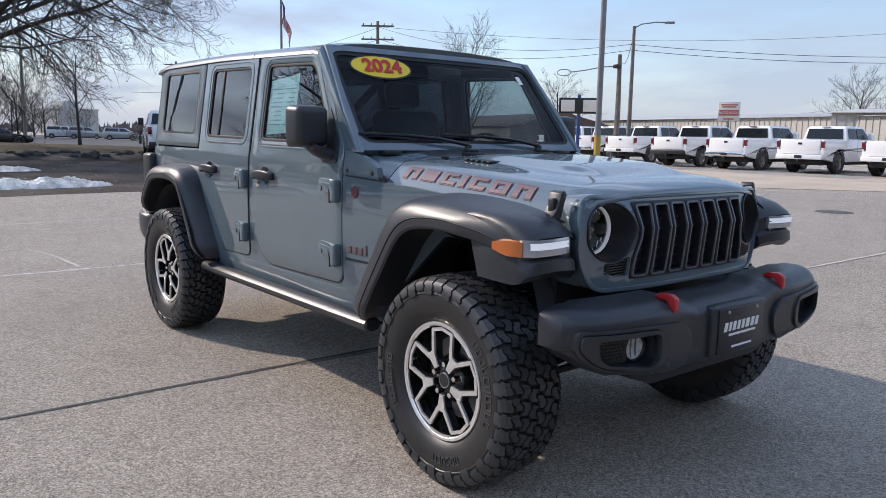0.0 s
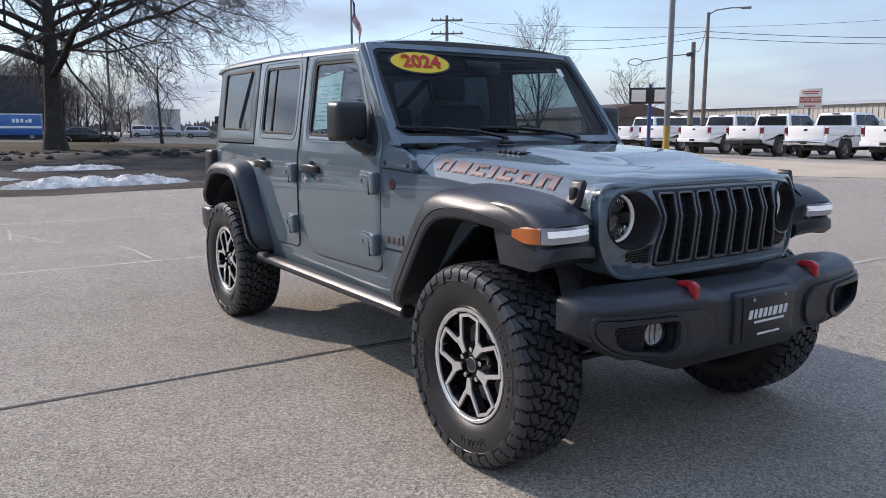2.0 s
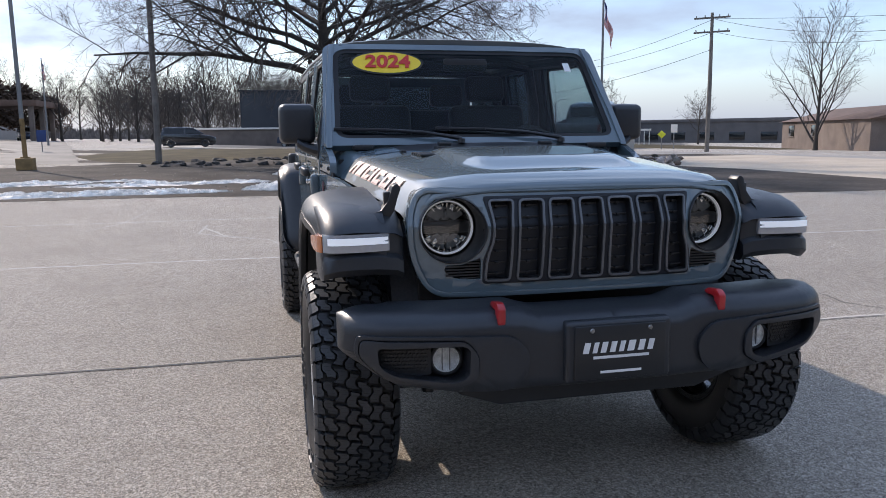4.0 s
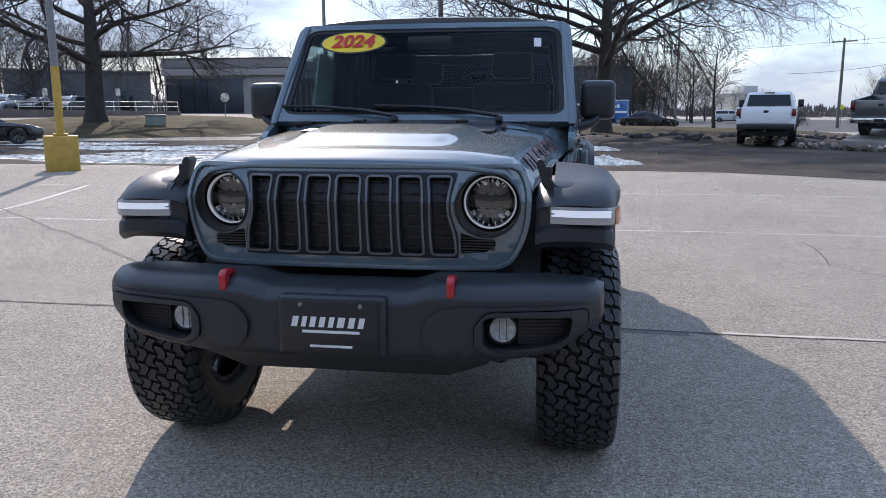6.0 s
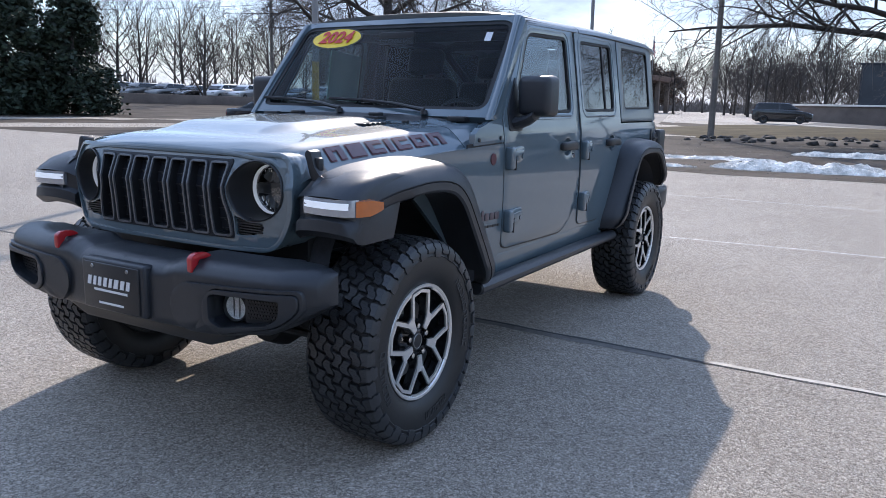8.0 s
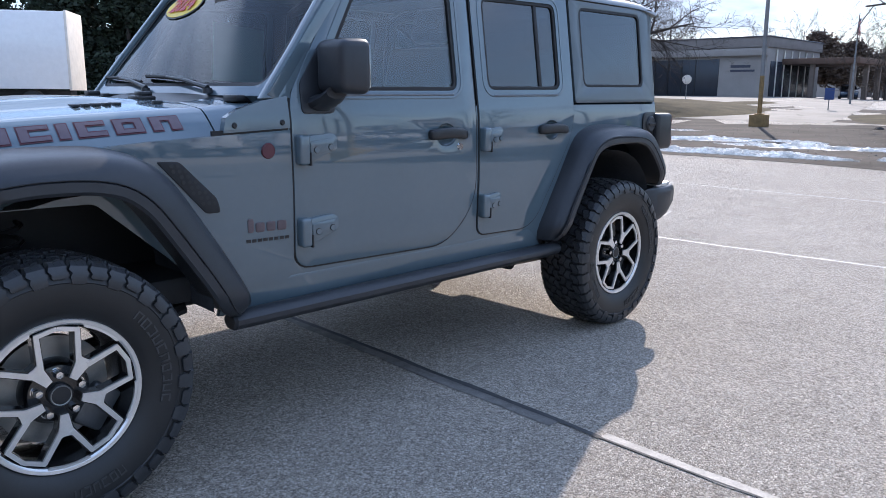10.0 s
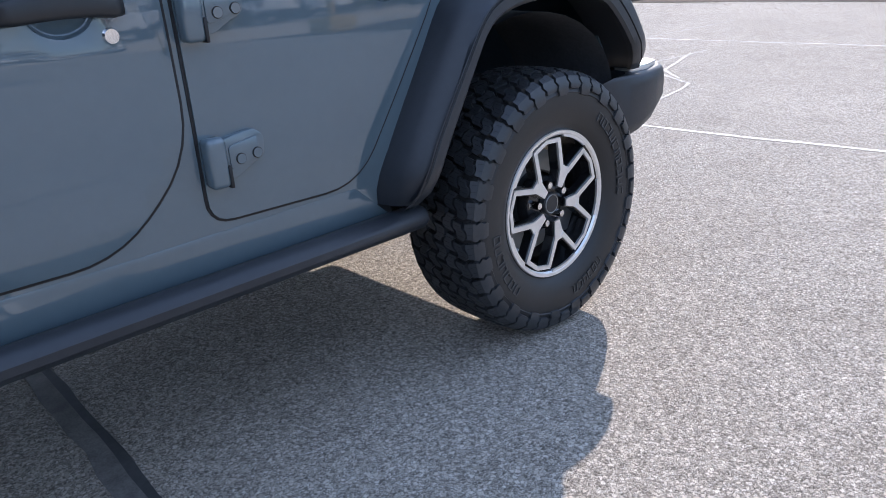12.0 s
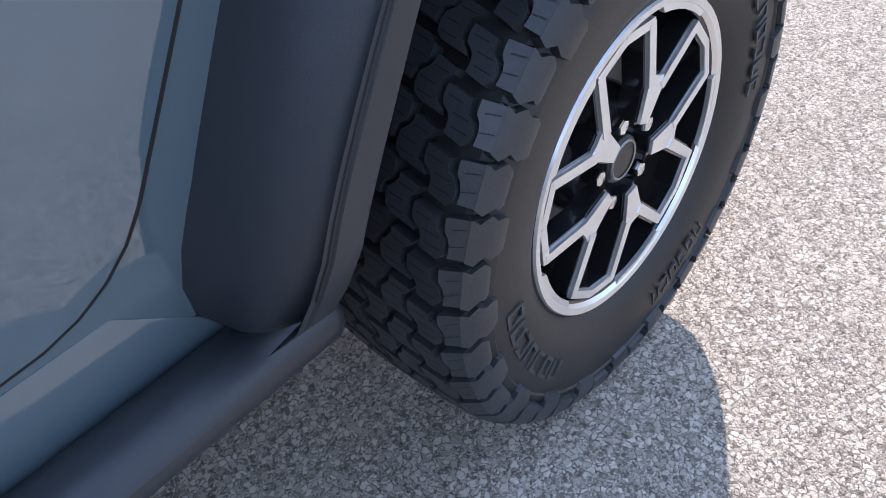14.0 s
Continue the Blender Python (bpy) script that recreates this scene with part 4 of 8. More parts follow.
for s in (1, -1):
    part("windscreen_pillar", side_panel([[(-0.795, 1.275), (-1.205, 1.80), (-1.24, 1.80), (-1.233, 1.786), (-0.916, 1.296), (-0.912, 1.275)]], s, -0.003, 0.03, 0.008), PAINT, car)
    # painted corner of the cowl, running on from the hood
    rows = []
    for x, k in ((-0.641, 0.0), (-0.70, 0.12), (-0.76, 0.34), (-0.82, 0.6), (-0.86, 0.8), (-0.898, 1.0)):
        row = []
        for f in (0.60, 0.70, 0.80, 0.86, 0.90, 0.94, 0.97, 1.0):
            p = hood_point(max(x, -0.735), f)
            row.append(Vector((x, s * (p.y + k * (0.052 if f > 0.85 else 0.03)), p.z + k * 0.024 * min(1.0, (1.03 - f) / 0.12))))
        rows.append(row)
    part("cowl_corner", solid(loft(rows), 0.012), PAINT, car)
# cowl between hood and screen, wipers
cowl = loft([[Vector((-0.640 - 0.175 * b / 3, -0.60 + 1.20 * a / 12, 1.243 + 0.019 * b - 0.03 * abs(-1 + a / 6) ** 3)) for a in range(13)] for b in range(4)])
part("cowl_panel", solid(cowl, 0.015), SATIN, car, "black cowl grille")
for v0, h0, v1, h1 in ((0.52, 0.03, 0.02, 0.115), (-0.15, 0.03, -0.62, 0.115)):
    a, b = screen(v0, h0, 0.02), screen(v1, h1, 0.022)
    bm = tube([a, a.lerp(b, 0.5) + Vector((0.006, 0, 0.008)), b], [0.011, 0.008, 0.006], 8)
    lathe([(0, 0.02), (0.017, 0.02), (0.02, 0.0), (0, 0.0)], tuple(a - Vector((0, 0, 0.02))), "z", 12, bm)
    wp = part("wiper", bm, SATIN, car, "black wiper arm and blade")
    c0, c1 = screen(v1 + 0.30, h1 - 0.02, 0.006), screen(v1 - 0.32, h1 + 0.03, 0.006)
    part("wiper_blade", tube([c0, c0.lerp(c1, 0.5) + Vector((0.004, 0, 0.006)), c1], 0.008, 6), SEAL, wp)
for s in (1, -1):
    part("screen_hinge", box(-0.84, -0.77, s * 0.60 - 0.05, s * 0.60 + 0.05, 1.262, 1.288, 0.008), SATIN, car)

# ---- roof ----
ROOF = ((0.0, 0.030), (0.25, 0.028), (0.45, 0.020), (0.58, 0.008), (0.65, -0.006), (0.695, -0.020), (0.720, -0.038), (0.727, -0.056))


def roof_piece(x0, x1, mat, name, label):
    n = 10
    rows = []
    for q in range(n + 1):
        x = x0 + (x1 - x0) * q / n
        base = 1.815 + 0.03 * min(1.0, (-1.22 - x) / 1.2) - 0.025 * max(0, (-3.35 - x) / 0.25) ** 2 - 0.012 * max(0.0, (x + 1.30) / 0.08) ** 2
        half = [(w, base + d) for w, d in ROOF]
        rows.append([Vector((x, -w, z)) for w, z in half[::-1]] + [Vector((x, w, z)) for w, z in half[1:]])
    return part(name, solid(loft(rows), 0.03), mat, car, label, 45)


roof_piece(-1.225, -1.992, TOPGREY, "front_roof_panel", "grey removable front roof panel")
roof_piece(-2.000, -3.60, TOPGREY, "rear_roof", "grey hardtop roof")
part("header_seal", box(-1.26, -1.22, -0.66, 0.66, 1.76, 1.80, 0.005), SEAL, car)
for s in (1, -1):
    part("drip_rail", loft([[Vector((x, s * w, z + 0.012 * k)) for w, z in ((0.718, 1.766), (0.724, 1.770), (0.720, 1.776), (0.705, 1.772))] for x, k in ((-1.22, 0), (-1.9, 0.6), (-2.7, 1.4), (-3.55, 1.6))], True, True), SEAL, car)

# ---- rear: tailgate, lamps, bumper ----
part("tailgate", prism(rounded([(-0.765, 0.60), (-0.765, 1.27), (0.765, 1.27), (0.765, 0.60)], 0.03, 3), "x", -3.58, -3.545, 0.008), PAINT, car)
for y0, y1, z0, z1 in ((-0.705, -0.62, 1.27, 1.80), (0.62, 0.705, 1.27, 1.80), (-0.62, 0.62, 1.72, 1.80), (-0.62, 0.62, 1.27, 1.31)):
    part("rear_frame", box(-3.58, -3.545, y0, y1, z0, z1, 0.004), TOPGREY, car)
part("rear_pane", box(-3.566, -3.562, -0.63, 0.63, 1.30, 1.73, 0), TINTED, car, "dark tinted rear window")
for s in (1, -1):
    tl = part("tail_lamp", box(-3.672, -3.50, s * 0.758, s * 0.842, 0.972, 1.188, 0.024, 3), SATIN, car, "black tail lamp with red lens")
    part("lamp_lens", box(-3.684, -3.62, s * 0.772, s * 0.836, 1.128, 1.176, 0.014, 3), REDLENS, tl)
    part("lamp_lens", box(-3.684, -3.655, s * 0.772, s * 0.836, 0.99, 1.062, 0.012, 3), REDLENS, tl)
filler = part("fuel_filler", side_panel([rounded([(-3.375, 1.06), (-3.375, 1.195), (-3.545, 1.195), (-3.545, 1.06)], [0.01, 0.05, 0.05, 0.01], 6)], 1, 0.004, 0.016, 0.003), SATIN, car, "black fuel filler housing")
part("filler_cap", lathe([(0.0, 0.016), (0.040, 0.016), (0.047, 0.010), (0.048, 0.0)], (-3.46, side_y(-3.46, 1.125), 1.125), "y", 24), PLASTIC, filler)
part("filler_grip", box(-3.50, -3.42, side_y(-3.46, 1.12) + 0.012, side_y(-3.46, 1.12) + 0.024, 1.116, 1.134, 0.005), SATIN, filler)
rows = []
END = ((0.6, -3.74, 0.655, 0.755), (0.80, -3.725, 0.645, 0.757), (0.855, -3.70, 0.635, 0.757), (0.888, -3.655, 0.598, 0.755), (0.905, -3.58, 0.562, 0.752), (0.910, -3.50, 0.538, 0.748), (0.902, -3.43, 0.530, 0.735))
for y, xo, lo, hi in [(-a, b, c, d) for a, b, c, d in END[::-1]] + list(END):
    xi = max(xo + 0.14, -3.46) if abs(y) > 0.7 else xo + 0.16
    inn = 0.965 if abs(y) > 0.85 else 0.99
    rows.append([Vector((xi, y * inn, lo + 0.004)), Vector((xo + 0.055, y * inn, lo)), Vector((xo + 0.02, y * 0.99, lo + 0.022)), Vector((xo + 0.004, y, lo + 0.055)), Vector((xo, y, hi - 0.035)), Vector((xo + 0.006, y * 0.997, hi - 0.012)), Vector((xo + 0.022, y * 0.985, hi)), Vector((xi, y * inn, hi))])
rb = part("rear_bumper", loft(rows, True, True), PLASTIC, car, "black plastic rear bumper", 50)
for s in (1, -1):
    # bright plate added to stand in for the glint on the bumper's end
    part("bumper_glint", prism(rounded([(-3.47, s * 0.80), (-3.47, s * 0.872), (-3.55, s * 0.884), (-3.64, s * 0.862), (-3.67, s * 0.80)], 0.015, 3), "z", 0.748, 0.772, 0.006), MACHINED, rb, "bright plate added for the glint on the bumper's end")
    arm = tube([(-2.45, s * 0.50, 0.375), (-2.52, s * 0.50, 0.372), (-2.98, s * 0.46, 0.345)], [0.030, 0.026, 0.026], 10)
    arm = join(arm, lathe([(0.012, 0.036), (0.034, 0.034), (0.036, 0.0), (0.034, -0.034), (0.012, -0.036)], (-2.50, s * 0.51, 0.372), "y", 18))
    ca = part("control_arm", arm, SATIN, car, "black lower rear control arm")
    part("bushing_bolt", lathe([(0.0, 0.044), (0.011, 0.044), (0.013, 0.034), (0.013, -0.044), (0.0, -0.044)], (-2.50, s * 0.51, 0.372), "y", 10), STEEL, ca)

# ---- grille ----


def face_x(y, z):
    """Front of the grille: it juts out at mid height and sweeps back to the sides."""
    x = 0.474 + 0.016 * (z - 0.85) / 0.18 if z < 1.03 else 0.490 - 0.030 * (z - 1.03) / 0.09
    return x - 0.068 * (abs(y) / 0.60) ** 4


def front_sheet(loops, off, thick, fx=face_x, bevel=0.003, ycuts=None, zcuts=()):
    bm = sheet(loops, zcuts, ycuts if ycuts is not None else [(-6 + q) * 0.1 for q in range(13)])
    for v in bm.verts:
        y, z = v.co.x, v.co.z
        v.co = Vector((fx(y, z) + off, y, z))
    g = bmesh.ops.extrude_face_region(bm, geom=bm.faces[:])
    for v in g["geom"]:
        if isinstance(v, bmesh.types.BMVert):
            v.co.x -= thick
    bmesh.ops.recalc_face_normals(bm, faces=bm.faces[:])
    bev(bm, bevel, 2, 50)
    return bm


GR = rounded([(-0.560, 0.795), (-0.622, 0.93), (-0.628, 1.07), (-0.590, 1.160), (0.590, 1.160), (0.628, 1.07), (0.622, 0.93), (0.560, 0.795)], [0.09, 0.10, 0.06, 0.06, 0.06, 0.06, 0.10, 0.09], 6)
SLOTS = []
for k in range(7):
    c = (k - 3) * 0.1092
    lo, hi = c - 0.0425, c + 0.0425
    t, b = -0.003 * (k - 3), 0.002 * (k - 3)
    notch_l, notch_r = (0.022 if k == 0 else 0.0), (0.022 if k == 6 else 0.0)
    SLOTS.append(rounded([(lo + b, 0.848), (lo, 0.925), (lo + notch_l, 0.990), (lo + notch_l, 1.045), (lo + t, 1.118), (hi + t, 1.118), (hi - notch_r, 1.045), (hi - notch_r, 0.990), (hi, 0.925), (hi + b, 0.848)], [0.016, 0.03, 0.03, 0.03, 0.016, 0.016, 0.03, 0.03, 0.03, 0.016], 4))


def circle(cy, cz, r, n=32):
    return [(cy + r * math.cos(2 * math.pi * q / n), cz + r * math.sin(2 * math.pi * q / n)) for q in range(n)]


HEAD_Y, HEAD_Z = 0.480, 1.020
ROUND = [circle(sg * HEAD_Y, HEAD_Z, 0.108, 40) for sg in (1, -1)]
PANEL = []
for sg in (1, -1):
    PANEL.append(rounded([(sg * 0.388, 0.852), (sg * 0.475, 0.858), (sg * 0.512, 0.885), (sg * 0.50, 0.903), (sg * 0.455, 0.903), (sg * 0.388, 0.928)], 0.010, 3))
GRILLE_CUTS = [0.82, 0.86, 0.90, 0.94, 0.98, 1.01, 1.03, 1.05, 1.08, 1.11, 1.14]
grille = part("grille_panel", front_sheet([GR] + SLOTS + ROUND + PANEL, 0.0, 0.05, zcuts=GRILLE_CUTS), PAINT, car, "blue-grey seven-slot grille panel")
part("grille_rim", front_sheet([grown(GR, 0.0), grown(GR, -0.016)], 0.010, 0.03, bevel=0.005, zcuts=GRILLE_CUTS), PAINT, grille, "raised painted rim round the grille")
part("grille_backing", front_sheet([grown(GR, -0.03)] + [circle(sg * HEAD_Y, HEAD_Z, 0.110, 40) for sg in (1, -1)], -0.030, 0.02, bevel=0, zcuts=GRILLE_CUTS), PIANO, grille)
shell = loft([[Vector((face_x(y, z) - 0.012 if x is None else x, y * w, z)) for y, z in grown(GR, -0.002)] for x, w in ((None, 1.0), (0.36, 1.0), (0.30, 0.995), (0.20, 0.985))], True)
part("grille_shell", shell, PAINT, grille)
INSERT = [(0.383, 0.838), (0.383, 0.915), (0.364, 0.965), (0.3565, 1.0), (0.3565, 1.04), (0.364, 1.075), (0.379, 1.130)]
INSERT = rounded([(-y, z) for y, z in INSERT] + INSERT[::-1], 0.012, 3)
part("grille_insert", front_sheet([INSERT] + SLOTS, 0.0035, 0.02, bevel=0.002, zcuts=GRILLE_CUTS), PIANO, grille, "dark insert between the grille slots")
for k, loop in enumerate(SLOTS):
    part("slot_ring", front_sheet([grown(loop, 0.0036), grown(loop, -0.0042)], 0.010, 0.03, bevel=0.003, zcuts=GRILLE_CUTS), GUNMETAL, grille, "grey slot surround")
    part("slot_liner", front_sheet([grown(loop, -0.0044), grown(loop, -0.0062)], 0.004, 0.07, bevel=0, zcuts=GRILLE_CUTS), SATIN, grille)
    c = (k - 3) * 0.1092
    bm = None
    for r in range(7):
        z = 0.868 + 0.038 * r
        x = face_x(c, z) - 0.026
        bm = box(x - 0.004, x + 0.001, c - 0.05, c + 0.05, z - 0.0025, z + 0.0025, 0, 1, bm)
        bm = box(x, x + 0.009, c - 0.007, c + 0.007, z - 0.004, z + 0.004, 0.003, 2, bm)
    part("slot_insert", bm, SATIN, grille)
for sg in (1, -1):
    bm = None
    for r in range(7):
        z = 0.858 + 0.010 * r
        bm = box(face_x(0.44, z) - 0.02, face_x(0.44, z) - 0.006, sg * 0.386, sg * (0.505 if 0 < r < 5 else 0.455), z - 0.0025, z + 0.0025, 0, 1, bm)
    part("side_louvre", bm, SATIN, grille)
    # deep round bore, its rim along the swept face, the lamp far back in it
    rows = []
    for r, dx in ((0.1115, -0.004), (0.1115, 0.008), (0.1085, 0.010), (0.1060, 0.006), (0.1045, -0.010), (0.1010, None), (0.096, None)):
        row = []
        for q in range(48):
            a = 2 * math.pi * q / 48
            y, z = HEAD_Y + r * math.cos(a), HEAD_Z + r * math.sin(a)
            row.append(Vector((face_x(y, z) + dx if dx is not None else (0.352 if r > 0.1 else 0.335), sg * y, z)))
        rows.append(row)
    part("lamp_bore", loft(rows, True), SATIN, grille, "black round lamp surround")
    x0 = 0.352
    cen = (x0, sg * HEAD_Y, HEAD_Z)
    hl = part("headlamp", lathe([(0.097, -0.02), (0.097, 0.010), (0.0955, 0.014), (0.0935, 0.013), (0.092, -0.01)], cen, "x", 48), SATIN, car, "round headlamp with bright ring")
    part("lamp_ring", lathe([(0.0930, 0.012), (0.0922, 0.0190), (0.0897, 0.0198), (0.0882, 0.016), (0.087, 0.004)], cen, "x", 48), HALO, hl, "lit white halo ring")
    part("lamp_bowl", lathe([(0.086, 0.004), (0.08, -0.02), (0.06, -0.05), (0.03, -0.065), (0.0, -0.068)], cen, "x", 40), DARKCHROME, hl)
    part("lamp_bar", box(x0 - 0.05, x0 + 0.004, sg * HEAD_Y - 0.082, sg * HEAD_Y + 0.082, HEAD_Z - 0.020, HEAD_Z + 0.020, 0.006), SATIN, hl)
    bm = None
    for a0 in (32, 94, 212, 274):
        ring_pts = [(sg * HEAD_Y + 0.078 * math.cos(radians(a0 + 54 * q / 6)), HEAD_Z + 0.078 * math.sin(radians(a0 + 54 * q / 6))) for q in range(7)]
        ring_pts += [(sg * HEAD_Y + 0.034 * math.cos(radians(a0 + 54 - 54 * q / 6)), HEAD_Z + 0.034 * math.sin(radians(a0 + 54 - 54 * q / 6))) for q in range(7)]
        bm = prism(ring_pts, "x", x0 - 0.05, x0 - 0.008, 0.004, 2, bm)
    part("lamp_inner", bm, SMOKED, hl)
    bm = None
    for a, r0 in ((50, 0.066), (58, 0.070), (73, 0.074), (86, 0.068), (97, 0.074), (114, 0.071), (126, 0.066), (236, 0.072), (251, 0.068), (266, 0.075), (283, 0.070), (301, 0.066)):
        ca, sa = math.cos(radians(a)), math.sin(radians(a))
        quad = [(sg * HEAD_Y + r * ca - o * sa, HEAD_Z + r * sa + o * ca) for r, o in ((r0, -0.001), (0.082, -0.0028), (0.082, 0.0028), (r0, 0.001))]
        bm = prism(quad, "x", x0 - 0.02, x0 - 0.004, 0.0, 1, bm)
    for a0, a1, r0, r1 in ((64, 78, 0.058, 0.080), (100, 114, 0.060, 0.081), (206, 222, 0.062, 0.082), (226, 240, 0.050, 0.076), (300, 316, 0.050, 0.076), (319, 334, 0.062, 0.082)):
        wedge = [(sg * HEAD_Y + r * math.cos(radians(a)), HEAD_Z + r * math.sin(radians(a))) for a, r in ((a0, r0), (a0, r1), (a1, r1), (a1, r0 + 0.006))]
        bm = prism(wedge, "x", x0 - 0.022, x0 - 0.002 - 0.0001 * (a0 % 7), 0.003, 2, bm)
    part("lamp_rib", bm, CHROME, hl)
    bm = None
    for dz in (0.036, -0.036):
        bm = lathe([(0.0, 0.012), (0.014, 0.009), (0.022, 0.0), (0.026, -0.03)], (x0 - 0.02, sg * HEAD_Y, HEAD_Z + dz), "x", 20, bm)
    part("projector", bm, SMOKED, hl)
    part("lamp_cover", lathe([(0.088, 0.008), (0.07, 0.014), (0.04, 0.019), (0.0, 0.021)], cen, "x", 40), LENSGLASS, hl)

# ---- front bumper ----


def bumper_top(y):
    a = abs(y)
    return 0.768 + 0.024 * max(0.0, min(1.0, (a - 0.24) / 0.08)) - 0.020 * max(0.0, (a - 0.80) / 0.076) ** 2


def bumper_low(y):
    a = abs(y)
    return 0.530 + 0.030 * max(0.0, (a - 0.40) / 0.3) + 0.50 * max(0.0, a - 0.70)


def bumper_x(y, z=0.65):
    a = abs(y)
    x = 0.690 - 0.008 * min(1.0, max(0.0, (a - 0.20) / 0.10))
    if a > 0.45:
        x -= 0.26 * (a - 0.45) ** 1.5
    if a > 0.74:
        x -= 1.0 * (a - 0.74) ** 1.5
    if a > 0.84:
        x -= 0.045 * (1 - math.sqrt(max(0.0, 1 - ((a - 0.84) / 0.036) ** 2)))
    u = max(0.0, min(1.0, 1 - (bumper_top(y) - z) / 0.060))
    v = max(0.0, min(1.0, 1 - (z - bumper_low(y)) / 0.045))
    return x - 0.095 * (1 - math.sqrt(1 - u * u * 0.98)) - 0.035 * (1 - math.sqrt(1 - v * v * 0.98))


BUMPER_Y = [-0.874 + 1.748 * q / 60 for q in range(61)]
BUMPER_Z = [0.535 + 0.0125 * q for q in range(21)]
BUMPER_CUTS = [-0.86 + 0.043 * q for q in range(41)]
OPENINGS = {sg: rounded([(sg * 0.492, 0.598), (sg * 0.490, 0.682), (sg * 0.510, 0.694), (sg * 0.772, 0.694), (sg * 0.764, 0.632), (sg * 0.72, 0.606), (sg * 0.535, 0.577)], 0.018, 4) for sg in (1, -1)}
rim = [(y, bumper_low(y)) for y in BUMPER_Y] + [(y, bumper_top(y)) for y in BUMPER_Y[::-1]]
bumper_bm = front_sheet([rim, OPENINGS[1], OPENINGS[-1]], 0.0, 0.13, bumper_x, 0.004, BUMPER_CUTS, BUMPER_Z)
for v in bumper_bm.verts:
    if abs(v.co.y) > 0.70:
        v.co.x = max(v.co.x, min(0.47, 0.54 - 0.35 * (0.90 - abs(v.co.y))) if abs(v.co.y) > 0.80 else 0.46)
bumper = part("front_bumper", bumper_bm, PLASTIC, car, "black plastic front bumper", 50)
part("skid_plate", prism([(-0.52, 0.56), (-0.50, 0.50), (-0.36, 0.452), (0.36, 0.452), (0.50, 0.50), (0.52, 0.56)], "x", 0.30, 0.585, 0.014), SATIN, bumper)
for s in (1, -1):
    ins = OPENINGS[s]
    bez = rounded([(s * 0.464, 0.592), (s * 0.464, 0.662), (s * 0.502, 0.708), (s * 0.818, 0.716), (s * 0.824, 0.664), (s * 0.762, 0.604), (s * 0.535, 0.553)], [0.02, 0.02, 0.02, 0.02, 0.03, 0.04, 0.03], 4)
    outer = rounded([(s * 0.300, 0.585), (s * 0.292, 0.660), (s * 0.350, 0.714), (s * 0.50, 0.722), (s * 0.828, 0.730), (s * 0.838, 0.662), (s * 0.765, 0.592), (s * 0.537, 0.540), (s * 0.36, 0.536)], [0.04, 0.04, 0.03, 0.02, 0.02, 0.03, 0.05, 0.03, 0.03], 5)
    part("bumper_wing", front_sheet([outer, grown(bez, 0.003)], 0.014, 0.03, bumper_x, 0.009, BUMPER_CUTS), PLASTIC, bumper)
    part("fog_bezel", front_sheet([bez, ins], 0.022, 0.036, bumper_x, 0.007, BUMPER_CUTS), PLASTIC, bumper, "black bevelled fog lamp bezel")
    part("fog_recess", front_sheet([grown(ins, 0.01)], -0.072, 0.01, bumper_x, 0), DARK, bumper)
    bm = None
    for r in range(8):
        for c in range(14):
            y, z = 0.612 + 0.0115 * c + (0.0058 if r % 2 else 0), 0.600 + 0.0118 * r
            if y < 0.752 - max(0, 0.64 - z) * 1.1 and z > 0.604 + max(0.0, y - 0.70) * 0.5 and z < 0.686:
                bm = join(bm, front_sheet([[(s * (y + 0.0050 * math.cos(a)), z + 0.0050 * math.sin(a)) for a in (math.pi / 3 * q for q in range(6))]], -0.030, 0.004, bumper_x, 0, ()))
    part("fog_mesh", bm, SATIN, bumper)
    part("mesh_backing", front_sheet([rounded([(s * 0.600, 0.592), (s * 0.600, 0.698), (s * 0.778, 0.698), (s * 0.772, 0.628), (s * 0.71, 0.598)], 0.01, 3)], -0.034, 0.006, bumper_x, 0), DARK, bumper)
    cen = (0.622, s * 0.550, 0.638)
    face = Matrix.Rotation(s * radians(6), 3, "Z")

    def turned(bm):
        bmesh.ops.rotate(bm, cent=cen, matrix=face, verts=bm.verts[:])
        return bm
    part("fog_lamp", turned(lathe([(0.054, -0.02), (0.053, 0.010), (0.047, 0.014), (0.043, 0.006)], cen, "x", 32)), SATIN, bumper, "round fog lamp")
    bm = lathe([(0.043, 0.006), (0.036, 0.012), (0.0, 0.016)], cen, "x", 28)
    part("fog_lens", turned(bm), LENSGLASS, bumper)
    part("fog_bowl", turned(lathe([(0.0425, 0.006), (0.034, 0.001), (0.017, -0.003), (0.0, -0.004)], cen, "x", 28)), FOGBOWL, bumper)
    bm = None
    for q in (-1, 1):
        h = math.sqrt(0.038 ** 2 - (0.012 * q) ** 2)
        yy = sorted((cen[1] + 0.012 * q - 0.0012, cen[1] + 0.012 * q + 0.0012))
        bm = join(bm, box(cen[0] - 0.006, cen[0] + 0.004, yy[0], yy[1], cen[2] - h, cen[2] + h, 0.0005))
    part("fog_rib", turned(bm), GUNMETAL, bumper)
    # tow hook
    prof = [(0.50, 0.745), (0.665, 0.735), (0.682, 0.750), (0.682, 0.800), (0.660, 0.815), (0.61, 0.812), (0.585, 0.796), (0.612, 0.790), (0.645, 0.790), (0.652, 0.77), (0.50, 0.77)]
    part("tow_hook", prism(rounded(prof, 0.008, 2), "y", s * 0.372, s * 0.397, 0.007), RED, car, "red steel tow hook")
    part("hook_bracket", box(0.47, 0.60, s * 0.33, s * 0.44, 0.75, 0.785, 0.01), PLASTIC, car)
